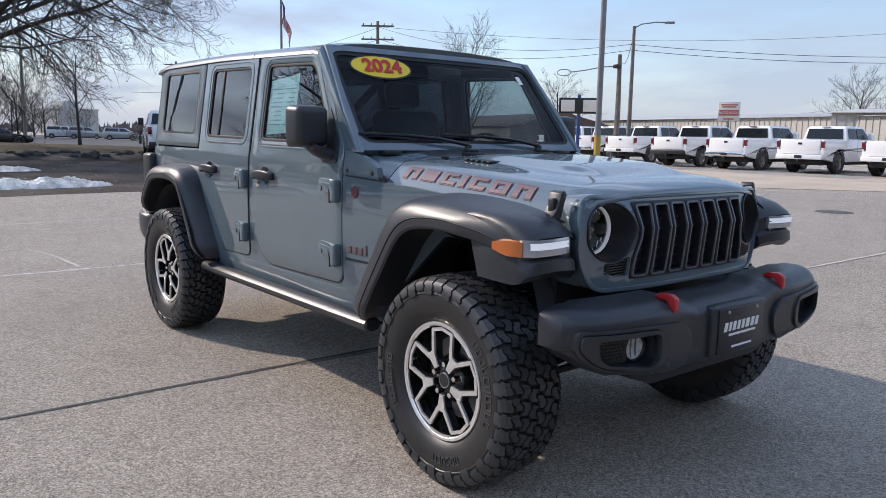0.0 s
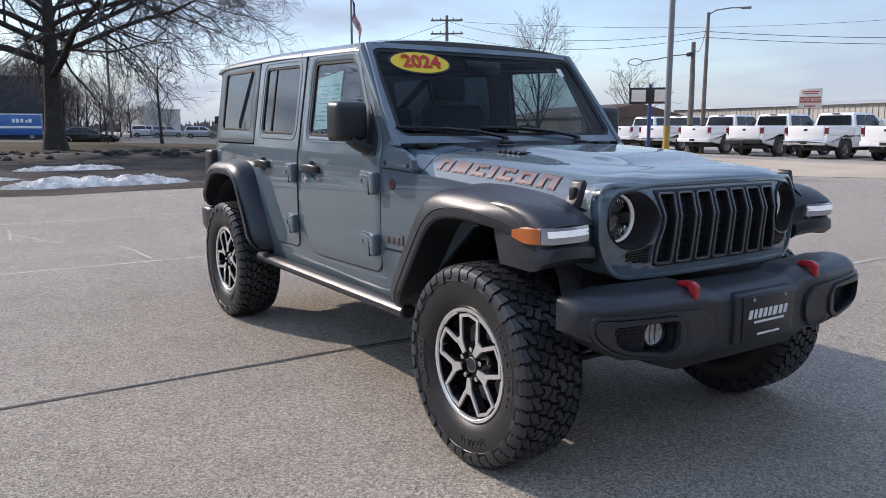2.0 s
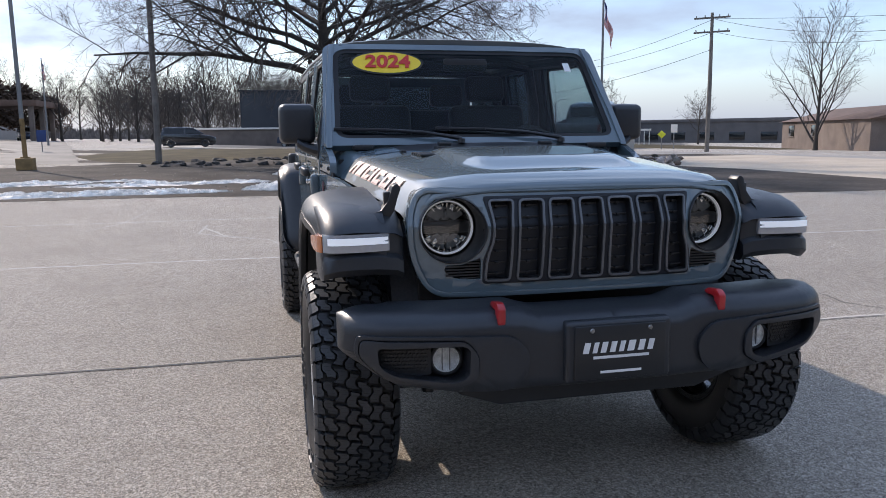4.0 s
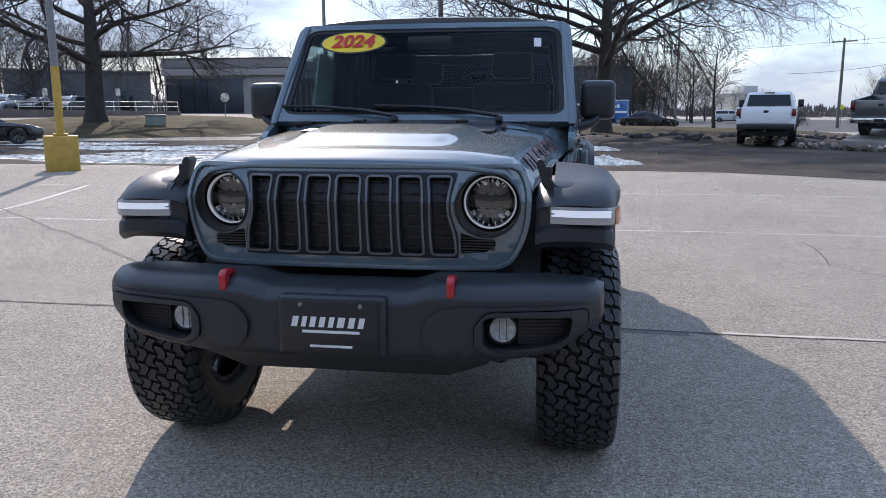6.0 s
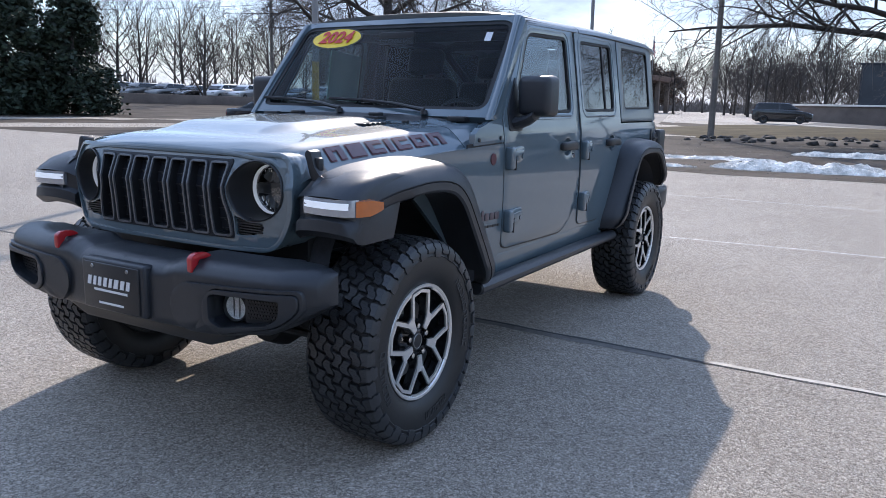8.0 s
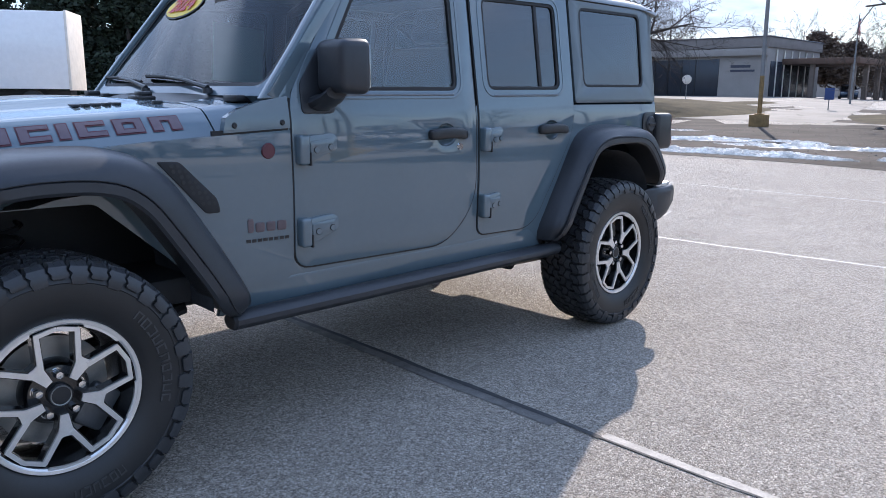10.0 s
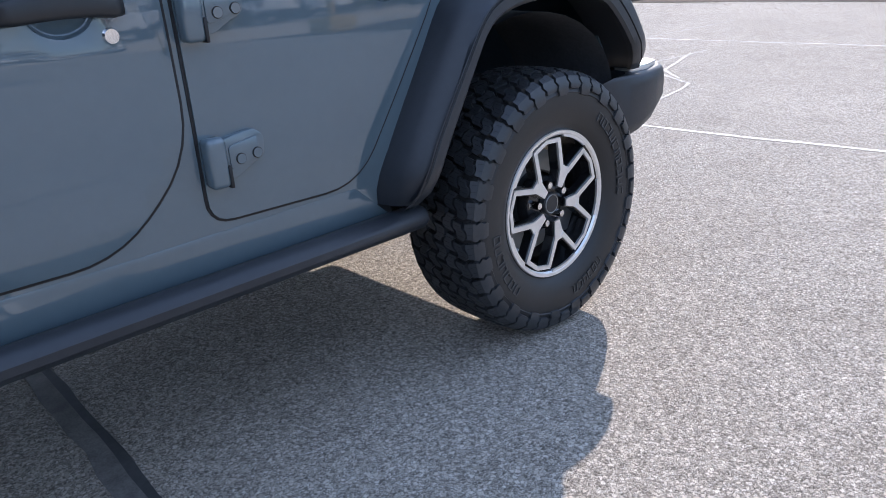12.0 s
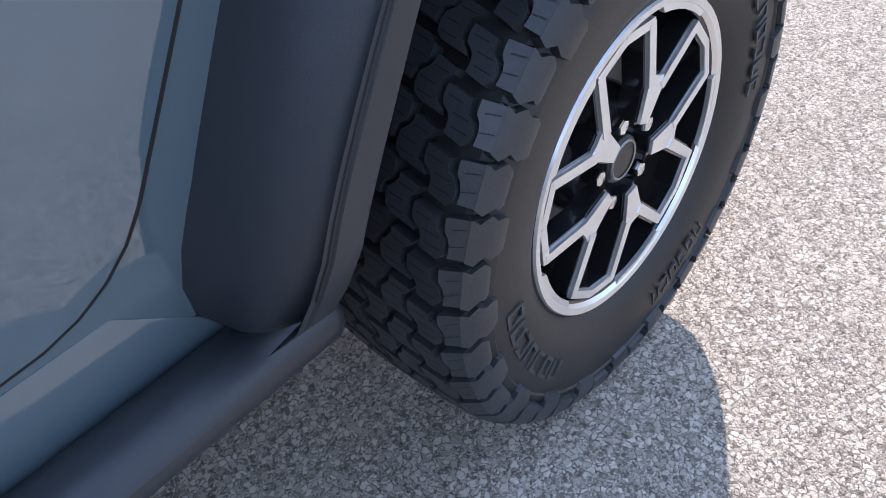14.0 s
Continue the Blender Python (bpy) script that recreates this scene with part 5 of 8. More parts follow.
part("plate_bracket", box(0.66, 0.713, -0.182, 0.182, 0.548, 0.748, 0.014, 3), PLASTIC, bumper)
plate = part("front_plate", box(0.712, 0.722, -0.158, 0.158, 0.560, 0.735, 0.006), SATIN, bumper, "black plate with white lettering shapes")
x = -0.132
for w in (0.036, 0.030, 0.034, 0.034, 0.032, 0.040, 0.036, 0.034):
    w *= 0.92
    part("letter_shape", prism([(x, 0.648), (x + 0.008, 0.682), (x + w * 0.84, 0.682), (x + w * 0.84 - 0.008, 0.648)], "x", 0.7215, 0.7245), WHITEINK, plate)
    x += w
part("print_bar", box(0.7215, 0.7235, -0.095, 0.097, 0.628, 0.637, 0), WHITEINK, plate)
part("print_bar", box(0.7215, 0.7235, -0.07, 0.072, 0.580, 0.588, 0), WHITEINK, plate)
for y in (-0.1, 0.1):
    part("plate_bolt", lathe([(0, 0.004), (0.006, 0.004), (0.008, 0)], (0.722, y, 0.72), "x", 10), STEEL, plate)

# ---- fender flares ----


def along(points, n):
    """n + 1 places evenly along a chain of points."""
    pts = [Vector(p) for p in points]
    run = [0.0]
    for a, b in zip(pts, pts[1:]):
        run.append(run[-1] + (b - a).length)
    out = []
    for q in range(n + 1):
        d = run[-1] * q / n
        k = max(i for i in range(len(pts)) if run[i] <= d + 1e-9)
        k = min(k, len(pts) - 2)
        out.append(pts[k].lerp(pts[k + 1], (d - run[k]) / (run[k + 1] - run[k])))
    for _ in range(2):
        out = [out[0]] + [(out[i - 1] + out[i] * 2 + out[i + 1]) / 4 for i in range(1, n)] + [out[-1]]
    return out


def flare(s, top, low, inner, name):
    n = 40
    rows = []
    for q, (T, L) in enumerate(zip(along(top, n), along(low, n))):
        end = min(q if name == "rear_flare" else 9, n - q)
        tuck = (0.055, 0.022, 0.008, 0.0)[min(end, 3)]
        lead = 0.032 * max(0.0, min(1.0, (T.x - 0.12) / 0.28)) if name == "front_flare" else 0.0
        yi = inner(T.x) - 0.03
        out = (T - L)
        w = out.length
        out.normalize()
        cut = w * (0.26, 0.05, 0.0)[min(end, 2)]
        L, w = L + out * cut, w - 2 * cut

        def pt(y, d):
            p = L + out * d
            return Vector((p.x, s * (y - (tuck + lead) * max(0.0, (y - 0.8) / 0.14)), p.y))
        rows.append([pt(yi, w + 0.035), pt(0.80, w + 0.028), pt(0.865, w + 0.018), pt(0.895, w + 0.007), pt(0.914, w - 0.008), pt(0.927, w - 0.026), pt(0.940, 0.050), pt(0.941, 0.044), pt(0.937, 0.042), pt(0.942, 0.038), pt(0.943, 0.010), pt(0.935, 0.0), pt(0.915, 0.002), pt(0.905, 0.02), pt(yi, 0.02)])
    f = part(name, loft(rows, True, True), PLASTIC, car, "black grained plastic fender flare", 40)
    part("flare_seam", tube([r[7] for r in rows[2:-1]], 0.0022, 6), SEAL, f)
    return f


FT = [(0.405, 0.90), (0.402, 0.965), (0.392, 1.020), (0.345, 1.060), (0.22, 1.083), (0.0, 1.098), (-0.19, 1.098), (-0.305, 1.078), (-0.388, 1.01), (-0.570, 0.73), (-0.662, 0.57), (-0.670, 0.535)]
FL = [(0.365, 0.882), (0.358, 0.905), (0.345, 0.93), (0.30, 0.963), (0.19, 0.992), (0.02, 1.008), (-0.12, 1.005), (-0.215, 0.985), (-0.285, 0.93), (-0.455, 0.68), (-0.530, 0.56), (-0.535, 0.535)]
RT = [(-2.428, 0.555), (-2.433, 0.60), (-2.485, 0.70), (-2.675, 1.035), (-2.73, 1.083), (-2.84, 1.108), (-3.0, 1.112), (-3.2, 1.105), (-3.325, 1.078), (-3.43, 0.97), (-3.515, 0.84), (-3.53, 0.765)]
RL = [(-2.486, 0.555), (-2.491, 0.60), (-2.532, 0.68), (-2.718, 0.985), (-2.78, 1.015), (-2.87, 1.032), (-3.0, 1.035), (-3.15, 1.03), (-3.235, 1.005), (-3.33, 0.915), (-3.41, 0.81), (-3.42, 0.765)]
for s in (1, -1):
    f = flare(s, FT, FL, lambda x: side_y(min(x, -0.1), 1.0) - 0.0, "front_flare")
    flare(s, RT, RL, lambda x: 0.80, "rear_flare")
    # front shelf of the flare between grille and outer lip, with the lamp bar
    NOSE = ((0.640, -0.030, 0.024), (0.665, -0.014, 0.010), (0.73, 0.002, 0.002), (0.80, 0.008, 0.0), (0.86, 0.004, 0.004), (0.888, -0.006, 0.010), (0.904, -0.024, 0.018), (0.911, -0.055, 0.024))
    PROF = ((0.18, 1.108), (0.29, 1.098), (0.37, 1.074), (0.425, 1.040), (0.440, 1.024), (0.425, 1.020), (0.425, 0.958), (0.446, 0.944), (0.450, 0.905), (0.425, 0.882), (0.25, 0.886))
    shelf = loft([[Vector((x + dx, s * y, z - dz)) for x, z in PROF] for y, dx, dz in NOSE], True, True)
    part("flare_nose", shelf, PLASTIC, f)
    rows = []
    for y, x in ((0.690, 0.430), (0.74, 0.444), (0.80, 0.451), (0.85, 0.449), (0.878, 0.444), (0.894, 0.434), (0.906, 0.418)):
        rows.append([Vector((x - 0.02, s * y, 0.959)), Vector((x + 0.001, s * y, 0.960)), Vector((x + 0.003, s * y, 0.993)), Vector((x - 0.002, s * y, 1.018)), Vector((x - 0.02, s * y, 1.018))])
    part("marker_lamp", loft(rows, True, True), CLEARLENS, f, "clear running lamp bar")
    rows = []
    for y, x in ((0.694, 0.4335), (0.74, 0.4475), (0.80, 0.4545), (0.85, 0.4525), (0.878, 0.4475), (0.892, 0.4385)):
        rows.append([Vector((x - 0.005, s * y, 0.984)), Vector((x + 0.001, s * y, 0.984)), Vector((x - 0.001, s * y, 1.006)), Vector((x - 0.007, s * y, 1.008))])
    part("running_light", loft(rows, True, True), LAMPGLOW, f, "lit white running light strip")
    rows = []
    for x, y in ((0.4165, 0.909), (0.405, 0.916), (0.385, 0.922), (0.36, 0.927), (0.33, 0.931), (0.292, 0.935)):
        k = 0.0 if x > 0.35 else 0.018 * (0.35 - x) / 0.058
        rows.append([Vector((x - 0.03, s * (y - 0.03), 0.958 + k)), Vector((x, s * y, 0.959 + k)), Vector((x, s * y, 1.012 - k * 0.5)), Vector((x - 0.02, s * (y - 0.02), 1.017 - k))])
    part("side_marker", loft(rows, True, True), AMBER, f, "amber side marker lens")
    # wheel housings
    for x0, x1 in ((-0.525, 0.27), (-3.40, -2.53)):
        n = 16
        rows = []
        for q in range(n + 1):
            a = math.pi * q / n
            px, pz = (x0 + x1) / 2 + 0.5 * (x1 - x0) * math.cos(a), 0.56 + 0.44 * math.sin(a) ** 0.7
            yo = 0.655 if x1 > 0 and px > 0.05 else 0.86
            rows.append([Vector((px, s * 0.44, pz)), Vector((px, s * (0.44 + yo) / 2, pz)), Vector((px, s * yo, pz - 0.005))])
        part("wheel_housing", loft(rows), LINERFELT, car)
    part("rock_rail", loft([[Vector((x, s * (0.825 + 0.046 * math.cos(a) * k), 0.500 + 0.035 * math.sin(a) * k)) for a in (math.pi * (q + 0.5) / 6 for q in range(12))] for x, k in ((-0.60, 0.8), (-0.61, 1.0), (-1.2, 1), (-2.0, 1), (-2.51, 1.0), (-2.525, 0.8))], True, True), PLASTIC, car, "black steel rock rail")
    for x in (-0.75, -1.25, -1.85, -2.35):
        part("rail_bracket", box(x - 0.03, x + 0.03, s * 0.60, s * 0.80, 0.46, 0.50, 0.006), SATIN, car)

# ---- mirrors ----
for s in (1, -1):
    bm = bmesh.new()
    bmesh.ops.create_cube(bm, size=1.0)
    for v in bm.verts:
        w = 0.92 if v.co.x > 0 else 1.0
        v.co = Vector((-1.075 + v.co.x * 0.135, s * (0.893 + v.co.y * 0.185 * w), 1.392 + v.co.z * 0.205 * w))
    bev(bm, 0.032, 4)
    mi = part("door_mirror", bm, PLASTIC, car, "black plastic door mirror")
    part("mirror_pane", box(-1.146, -1.142, s * 0.82, s * 0.966, 1.315, 1.472, 0.01), CHROME, mi)
    arm = loft([[Vector((-1.04 + 0.055 * math.cos(a) * k, s * y, z + 0.028 * math.sin(a) * k)) for a in (math.pi * q / 5 for q in range(10))] for y, z, k in ((0.77, 1.255, 1.3), (0.82, 1.262, 1.1), (0.87, 1.28, 1.0), (0.90, 1.30, 0.9))], True, True)
    part("mirror_arm", arm, PLASTIC, mi)
    part("mirror_base", side_panel([rounded([(-0.95, 1.22), (-0.95, 1.33), (-1.07, 1.49), (-1.11, 1.31), (-1.10, 1.22)], 0.02, 3)], s, 0.006, 0.012, 0.004), PLASTIC, mi)

# ---- wheels ----


def tread_radius(w):
    a = abs(w)
    return 0.4155 - 0.004 * (a / 0.1) ** 2 - (0.014 * ((a - 0.105) / 0.035) ** 2 if a > 0.105 else 0)


def tread_block(bm, pts, k, n, deep=0.017):
    """One rubber block of the tread, from its outline in pitch and width."""
    cu, cw = sum(p[0] for p in pts) / len(pts), sum(p[1] for p in pts) / len(pts)
    low, high = [], []
    for u, w in pts:
        for shrink, row, dr in ((1.0, low, -deep), (0.955, high, 0.0)):
            uu, ww = cu + (u - cu) * shrink, cw + (w - cw) * shrink
            a = 2 * math.pi * (k + uu) / n
            r = tread_radius(ww) + dr
            row.append(bm.verts.new((r * math.cos(a), ww, r * math.sin(a))))
    m = len(pts)
    bm.faces.new(high)
    for q in range(m):
        bm.faces.new((low[q], low[(q + 1) % m], high[(q + 1) % m], high[q]))


# interlocking blocks of the middle, and the shoulder lugs, in pitch and width
def wave(u):
    return 0.0078 * math.tanh(2.0 * math.sin(2 * math.pi * u))


def block(start, mid):
    """An S-shaped block that runs along the wavy grooves on both sides."""
    left = [(start + 0.06 + 0.80 * q / 7, mid - 0.0157 + wave(start + 0.06 + 0.80 * q / 7)) for q in range(8)]
    right = [(start - 0.05 + 0.80 * q / 7, mid + 0.0157 + wave(start - 0.05 + 0.80 * q / 7)) for q in range(8)]
    return left + right[::-1]


SIDE_LONG = [(0.3965, 0.1380, 0.04, 0.87), (0.3870, 0.1430, -0.05, 0.79), (0.3760, 0.1472, 0.11, 0.94), (0.3650, 0.1492, 0.01, 0.84), (0.3540, 0.1496, 0.06, 0.88), (0.3440, 0.1480, 0.12, 0.80)]
SIDE_SHORT = [(0.3965, 0.1380, 0.04, 0.87), (0.3870, 0.1430, -0.05, 0.79), (0.3800, 0.1460, 0.04, 0.88), (0.3740, 0.1476, 0.11, 0.94), (0.3680, 0.1486, 0.06, 0.89), (0.3610, 0.1480, 0.14, 0.80)]


def build_wheel():
    w = thing("wheel", "", "")
    half = [(0.222, 0.104), (0.232, 0.116), (0.238, 0.113), (0.248, 0.122), (0.268, 0.132), (0.30, 0.1405), (0.335, 0.1425), (0.345, 0.1415), (0.348, 0.1445), (0.353, 0.1430), (0.372, 0.1345), (0.386, 0.122), (0.394, 0.10), (0.3965, 0.05)]
    prof = half + [(0.3965, 0.0)] + [(r, -a) for r, a in half[::-1]]
    bm = lathe(prof, (0, 0, 0), "y", 96)
    tyre = part("tyre", bm, RUBBER, w, "all-terrain tyre with deep blocks", 40)
    part("groove_floor", lathe([(0.388, 0.122), (0.3965, 0.108), (0.3985, 0.095), (0.3985, -0.095), (0.3965, -0.108), (0.388, -0.122)], (0, 0, 0), "y", 96), GROOVE_SHADE, tyre)
    bm, sipes = bmesh.new(), bmesh.new()

    def sipe(n, k, u0, w0, u1, w1):
        vs = []
        for u, x, o in ((u0, w0, -1), (u1, w1, -1), (u1, w1, 1), (u0, w0, 1)):
            a = 2 * math.pi * (k + u) / n + o * 0.0013
            r = tread_radius(x) + 0.0004
            vs.append(sipes.verts.new((r * math.cos(a), x, r * math.sin(a))))
        sipes.faces.new(vs)
    n = 42
    for k in range(n):
        for c in range(6):
            mid, shift = -0.09625 + 0.0385 * c, (0.0, 0.58, 0.22, 0.76, 0.40, 0.05)[c]
            tread_block(bm, block(shift, mid), k, n)
            for q in (0.18, 0.40, 0.64):
                x = mid + wave(shift + q)
                sipe(n, k, shift + q + 0.03, x - 0.010, shift + q - 0.02, x + 0.010)
    for k in range(n):
        for sg in (1, -1):
            sh = 0.02 if sg > 0 else 0.52
            # a lug on the shoulder, its inner edge along the wavy groove
            us = [sh + 0.06 + 0.77 * q / 6 for q in range(7)]
            pts = [(u, sg * 0.1190 + 0.5 * wave(u)) for u in us] + [(sh + 0.87, sg * 0.139), (sh + 0.04, sg * 0.139)]
            tread_block(bm, pts if sg > 0 else pts[::-1], k, n, 0.020)
            for q in (0.30, 0.62):
                sipe(n, k, sh + q, sg * 0.123, sh + q + 0.05, sg * 0.136)
            # it bends over and runs down the side wall, ending in a long claw and a short one
            low, high = [], []
            for r, y, ua, ub in SIDE_LONG if k % 2 else SIDE_SHORT:
                for u, grow in ((ua, -0.025), (ub, 0.025)):
                    a, b = 2 * math.pi * (k + sh + u) / n, 2 * math.pi * (k + sh + u + grow) / n
                    high.append(bm.verts.new((r * math.cos(a), sg * y, r * math.sin(a))))
                    low.append(bm.verts.new(((r - 0.004) * math.cos(b), sg * (y - 0.013), (r - 0.004) * math.sin(b))))
            m = len(high)
            for q in range(0, m - 2, 2):
                bm.faces.new((high[q], high[q + 1], high[q + 3], high[q + 2]))
                bm.faces.new((low[q], high[q], high[q + 2], low[q + 2]))
                bm.faces.new((high[q + 1], low[q + 1], low[q + 3], high[q + 3]))
            bm.faces.new((high[m - 2], high[m - 1], low[m - 1], low[m - 2]))
    part("tread", bm, TREAD, tyre, "", 20)
    tagged(part("sipe", sipes, GROOVE_SHADE, tyre, "", 0), kind="stuff")
    # raised side-wall marks as plain shapes
    for a0, count, wide in ((100, 10, 6.3), (290, 7, 6.3), (205, 6, 5.2)):
        for q in range(count):
            bm = bmesh.new()
            a = radians(a0 + q * wide)
            b = a + radians(wide * 0.72)
            pts = []
            for aa, rr in ((a, 0.290), (b, 0.290), (b, 0.322), (a, 0.322)):
                pts.append((rr * math.cos(aa), rr * math.sin(aa)))
            inner = []
            cx, cz = sum(p[0] for p in pts) / 4, sum(p[1] for p in pts) / 4
            inner = [(cx + (p[0] - cx) * 0.62, cz + (p[1] - cz) * 0.72) for p in pts]
            outer_v = [bm.verts.new((x, 0.1436, z)) for x, z in pts]
            inner_v = [bm.verts.new((x, 0.1436, z)) for x, z in inner]
            for k in range(4):
                if (q + k) % 5 != 0:
                    bm.faces.new((outer_v[k], outer_v[(k + 1) % 4], inner_v[(k + 1) % 4], inner_v[k]))
            part("sidewall_mark", solid(bm, 0.003), RUBBER_TEXT, tyre)
    # rim
    part("rim", lathe([(0.233, 0.102), (0.236, 0.112), (0.232, 0.117), (0.222, 0.114), (0.214, 0.106), (0.213, 0.06), (0.200, 0.03), (0.195, -0.06), (0.21, -0.11), (0.233, -0.112)], (0, 0, 0), "y", 72), RIMBLACK, w, "black and machined five-spoke alloy rim")
    bm = lathe([(0.2355, 0.1130), (0.2325, 0.1185), (0.2225, 0.1170), (0.2175, 0.1110)], (0, 0, 0), "y", 80)
    ph = radians(90)
    for q in range(5):
        c = ph + 2 * math.pi * q / 5
        pts = []
        for t in range(7):
            a = c + radians(-17 + 34 * t / 6)
            pts.append((0.223 * math.cos(a), 0.223 * math.sin(a)))
        for t in range(7):
            a = c + radians(15 - 30 * t / 6)
            pts.append((0.2125 * math.cos(a), 0.2125 * math.sin(a)))
        part("lip_segment", prism(pts, "y", 0.108, 0.1155, 0, 1), MACHINED, w)
    part("machined_lip", bm, MACHINED, w, "bright machined lip", 30)

    def strip(bm, a, b, wa, wb, y0, y1):
        a, b = Vector(a), Vector(b)
        d = (b - a).normalized()
        nn = Vector((-d.y, d.x))
        return prism([tuple(a + nn * wa), tuple(b + nn * wb), tuple(b - nn * wb), tuple(a - nn * wa)], "y", y0, y1, 0.0, 1, bm)

    def polar(r, a):
        return (r * math.cos(a), r * math.sin(a))
    face, body = None, None
    for q in range(5):
        c = ph + 2 * math.pi * q / 5
        for bmx, grow, y0, y1 in ((0, 0.0, 0.104, 0.1115), (1, 0.004, 0.072, 0.1045)):
            t = face if bmx == 0 else body
            # stem
            pts = [polar(0.058, c - 0.20), polar(0.098, c - 0.19), polar(0.118, c - 0.20), polar(0.128, c - 0.17), polar(0.124, c), polar(0.128, c + 0.17), polar(0.118, c + 0.20), polar(0.098, c + 0.19), polar(0.058, c + 0.20)]
            if grow:
                pts = grown(pts, grow)
            t = prism(pts, "y", y0 - 0.0, y1 - 0.002, 0, 1, t)
            for sg in (1, -1):
                t = strip(t, polar(0.112, c + sg * 0.135), polar(0.204, c + sg * 0.345), 0.0082 + grow, 0.0074 + grow, y0, y1)
                t = strip(t, polar(0.2035, c + sg * 0.318), polar(0.2085, c + sg * radians(36)), 0.0065 + grow * 0.4, 0.0065 + grow * 0.4, y0, y1 - 0.0004)
            if bmx == 0:
                face = t
            else:
                body = t
    body = lathe([(0.0, 0.075), (0.05, 0.078), (0.085, 0.070), (0.10, 0.045), (0.10, 0.02)], (0, 0, 0), "y", 40, body)
    part("spoke_body", body, RIMBLACK, w)
    part("spoke_face", face, MACHINED, w, "machined spoke faces", 30)
    part("hub_cap", lathe([(0.036, 0.07), (0.036, 0.092), (0.033, 0.096), (0.0, 0.097)], (0, 0, 0), "y", 32), SATIN, w, "black hub cap")
    part("cap_ring", lathe([(0.031, 0.0965), (0.0295, 0.0985), (0.027, 0.0975)], (0, 0, 0), "y", 32), STEEL, w)
    for q in range(5):
        a = ph + radians(36 + 72 * q)
        cx, cz = 0.0635 * math.cos(a), 0.0635 * math.sin(a)
        bm = lathe([(0.0135, 0.06), (0.0135, 0.094), (0.011, 0.101), (0.0, 0.103)], (cx, 0, cz), "y", 6)
        lathe([(0.017, 0.06), (0.017, 0.072), (0.014, 0.072)], (cx, 0, cz), "y", 16, bm)
        part("lug_nut", bm, CHROME, w, "", 25)
    a = ph + radians(72 * 3 + 30)
    part("valve", tube([(0.203 * math.cos(a), 0.07, 0.203 * math.sin(a)), (0.196 * math.cos(a), 0.104, 0.196 * math.sin(a))], 0.0045, 8), STEEL, w)
    part("brake_disc", lathe([(0.07, 0.02), (0.165, 0.02), (0.165, -0.008), (0.07, -0.008)], (0, 0, 0), "y", 40), STEEL, w)
    part("brake_caliper", box(-0.20, -0.10, -0.03, 0.045, -0.07, 0.07, 0.015), GUNMETAL, w)
    return w


first = build_wheel()
WHEELS = {"fl": (0.0, 1, 0), "rl": (-BASE, 1, 0), "fr": (0.0, -1, 180), "rr": (-BASE, -1, 180)}
SPIN = {"fl": -36, "rl": -26, "fr": -36, "rr": -10}
for key, (x, s, turn) in WHEELS.items():
    m = pose(x, s * HUB_Y, HUB_Z, 0, 0, turn) @ pose(0, 0, 0, 0, SPIN[key], 0)
    if key == "fl":
        first.matrix_basis = m
        first.parent = car
    else:
        c = copy_thing(first, m)
        c.parent = car

# ---- chassis ----
for s in (1, -1):
    part("frame_rail", box(-3.5, 0.52, s * 0.36, s * 0.46, 0.50, 0.62, 0.01), DARK, car)
    part("coil_spring", tube([(0.06 * math.cos(q * 0.7), s * 0.47 + 0.06 * math.sin(q * 0.7), 0.52 + 0.006 * q) for q in range(60)], 0.009, 6), SATIN, car)
    part("coil_spring", tube([(-BASE + 0.06 * math.cos(q * 0.7), s * 0.47 + 0.06 * math.sin(q * 0.7), 0.52 + 0.006 * q) for q in range(60)], 0.009, 6), SATIN, car)
    part("shock_absorber", tube([(-BASE - 0.14, s * 0.5, 0.34), (-BASE - 0.10, s * 0.48, 0.62), (-BASE - 0.08, s * 0.47, 0.62), (-BASE - 0.03, s * 0.46, 0.95)], [0.026, 0.026, 0.016, 0.016], 10), STEEL, car)
    part("shock_absorber", tube([(0.12, s * 0.5, 0.36), (0.10, s * 0.49, 0.66), (0.09, s * 0.485, 0.66), (0.06, s * 0.47, 0.98)], [0.024, 0.024, 0.015, 0.015], 10), SATIN, car)
    part("control_arm", tube([(-BASE + 0.05, s * 0.50, 0.36), (-BASE + 0.75, s * 0.52, 0.47)], 0.028, 8), SATIN, car)
    part("control_arm", tube([(-0.02, s * 0.46, 0.36), (-0.62, s * 0.44, 0.47)], 0.028, 8), SATIN, car)
for x in (0.0, -BASE):
    bm = tube([(x, -0.70, HUB_Z), (x, 0.70, HUB_Z)], 0.045, 12)
    lathe([(0.0, 0.15), (0.10, 0.11), (0.14, 0.02), (0.12, -0.08), (0.05, -0.16), (0.0, -0.16)], (x, 0.18 if x == 0 else 0.0, HUB_Z), "x", 16, bm)
    part("axle", bm, DARK, car, "dark axle housing")
part("track_bar", tube([(0.10, -0.52, 0.40), (0.14, 0.48, 0.58)], 0.018, 8), SATIN, car)
part("muffler", box(-3.50, -3.10, -0.46, 0.46, 0.42, 0.60, 0.06, 4), SATIN, car, "dull steel muffler")
part("tank_skid", box(-2.72, -1.95, -0.34, 0.30, 0.43, 0.62, 0.04, 3), SATIN, car)
part("gearbox_skid", box(-1.62, -0.55, -0.30, 0.30, 0.42, 0.60, 0.04, 3), SATIN, car)
part("tie_rod", tube([(0.16, -0.66, 0.41), (0.16, 0.66, 0.41)], 0.016, 8), SATIN, car)
part("sill_core", box(-2.5, -0.7, -0.73, 0.73, 0.47, 0.57, 0.0), DARK, car)
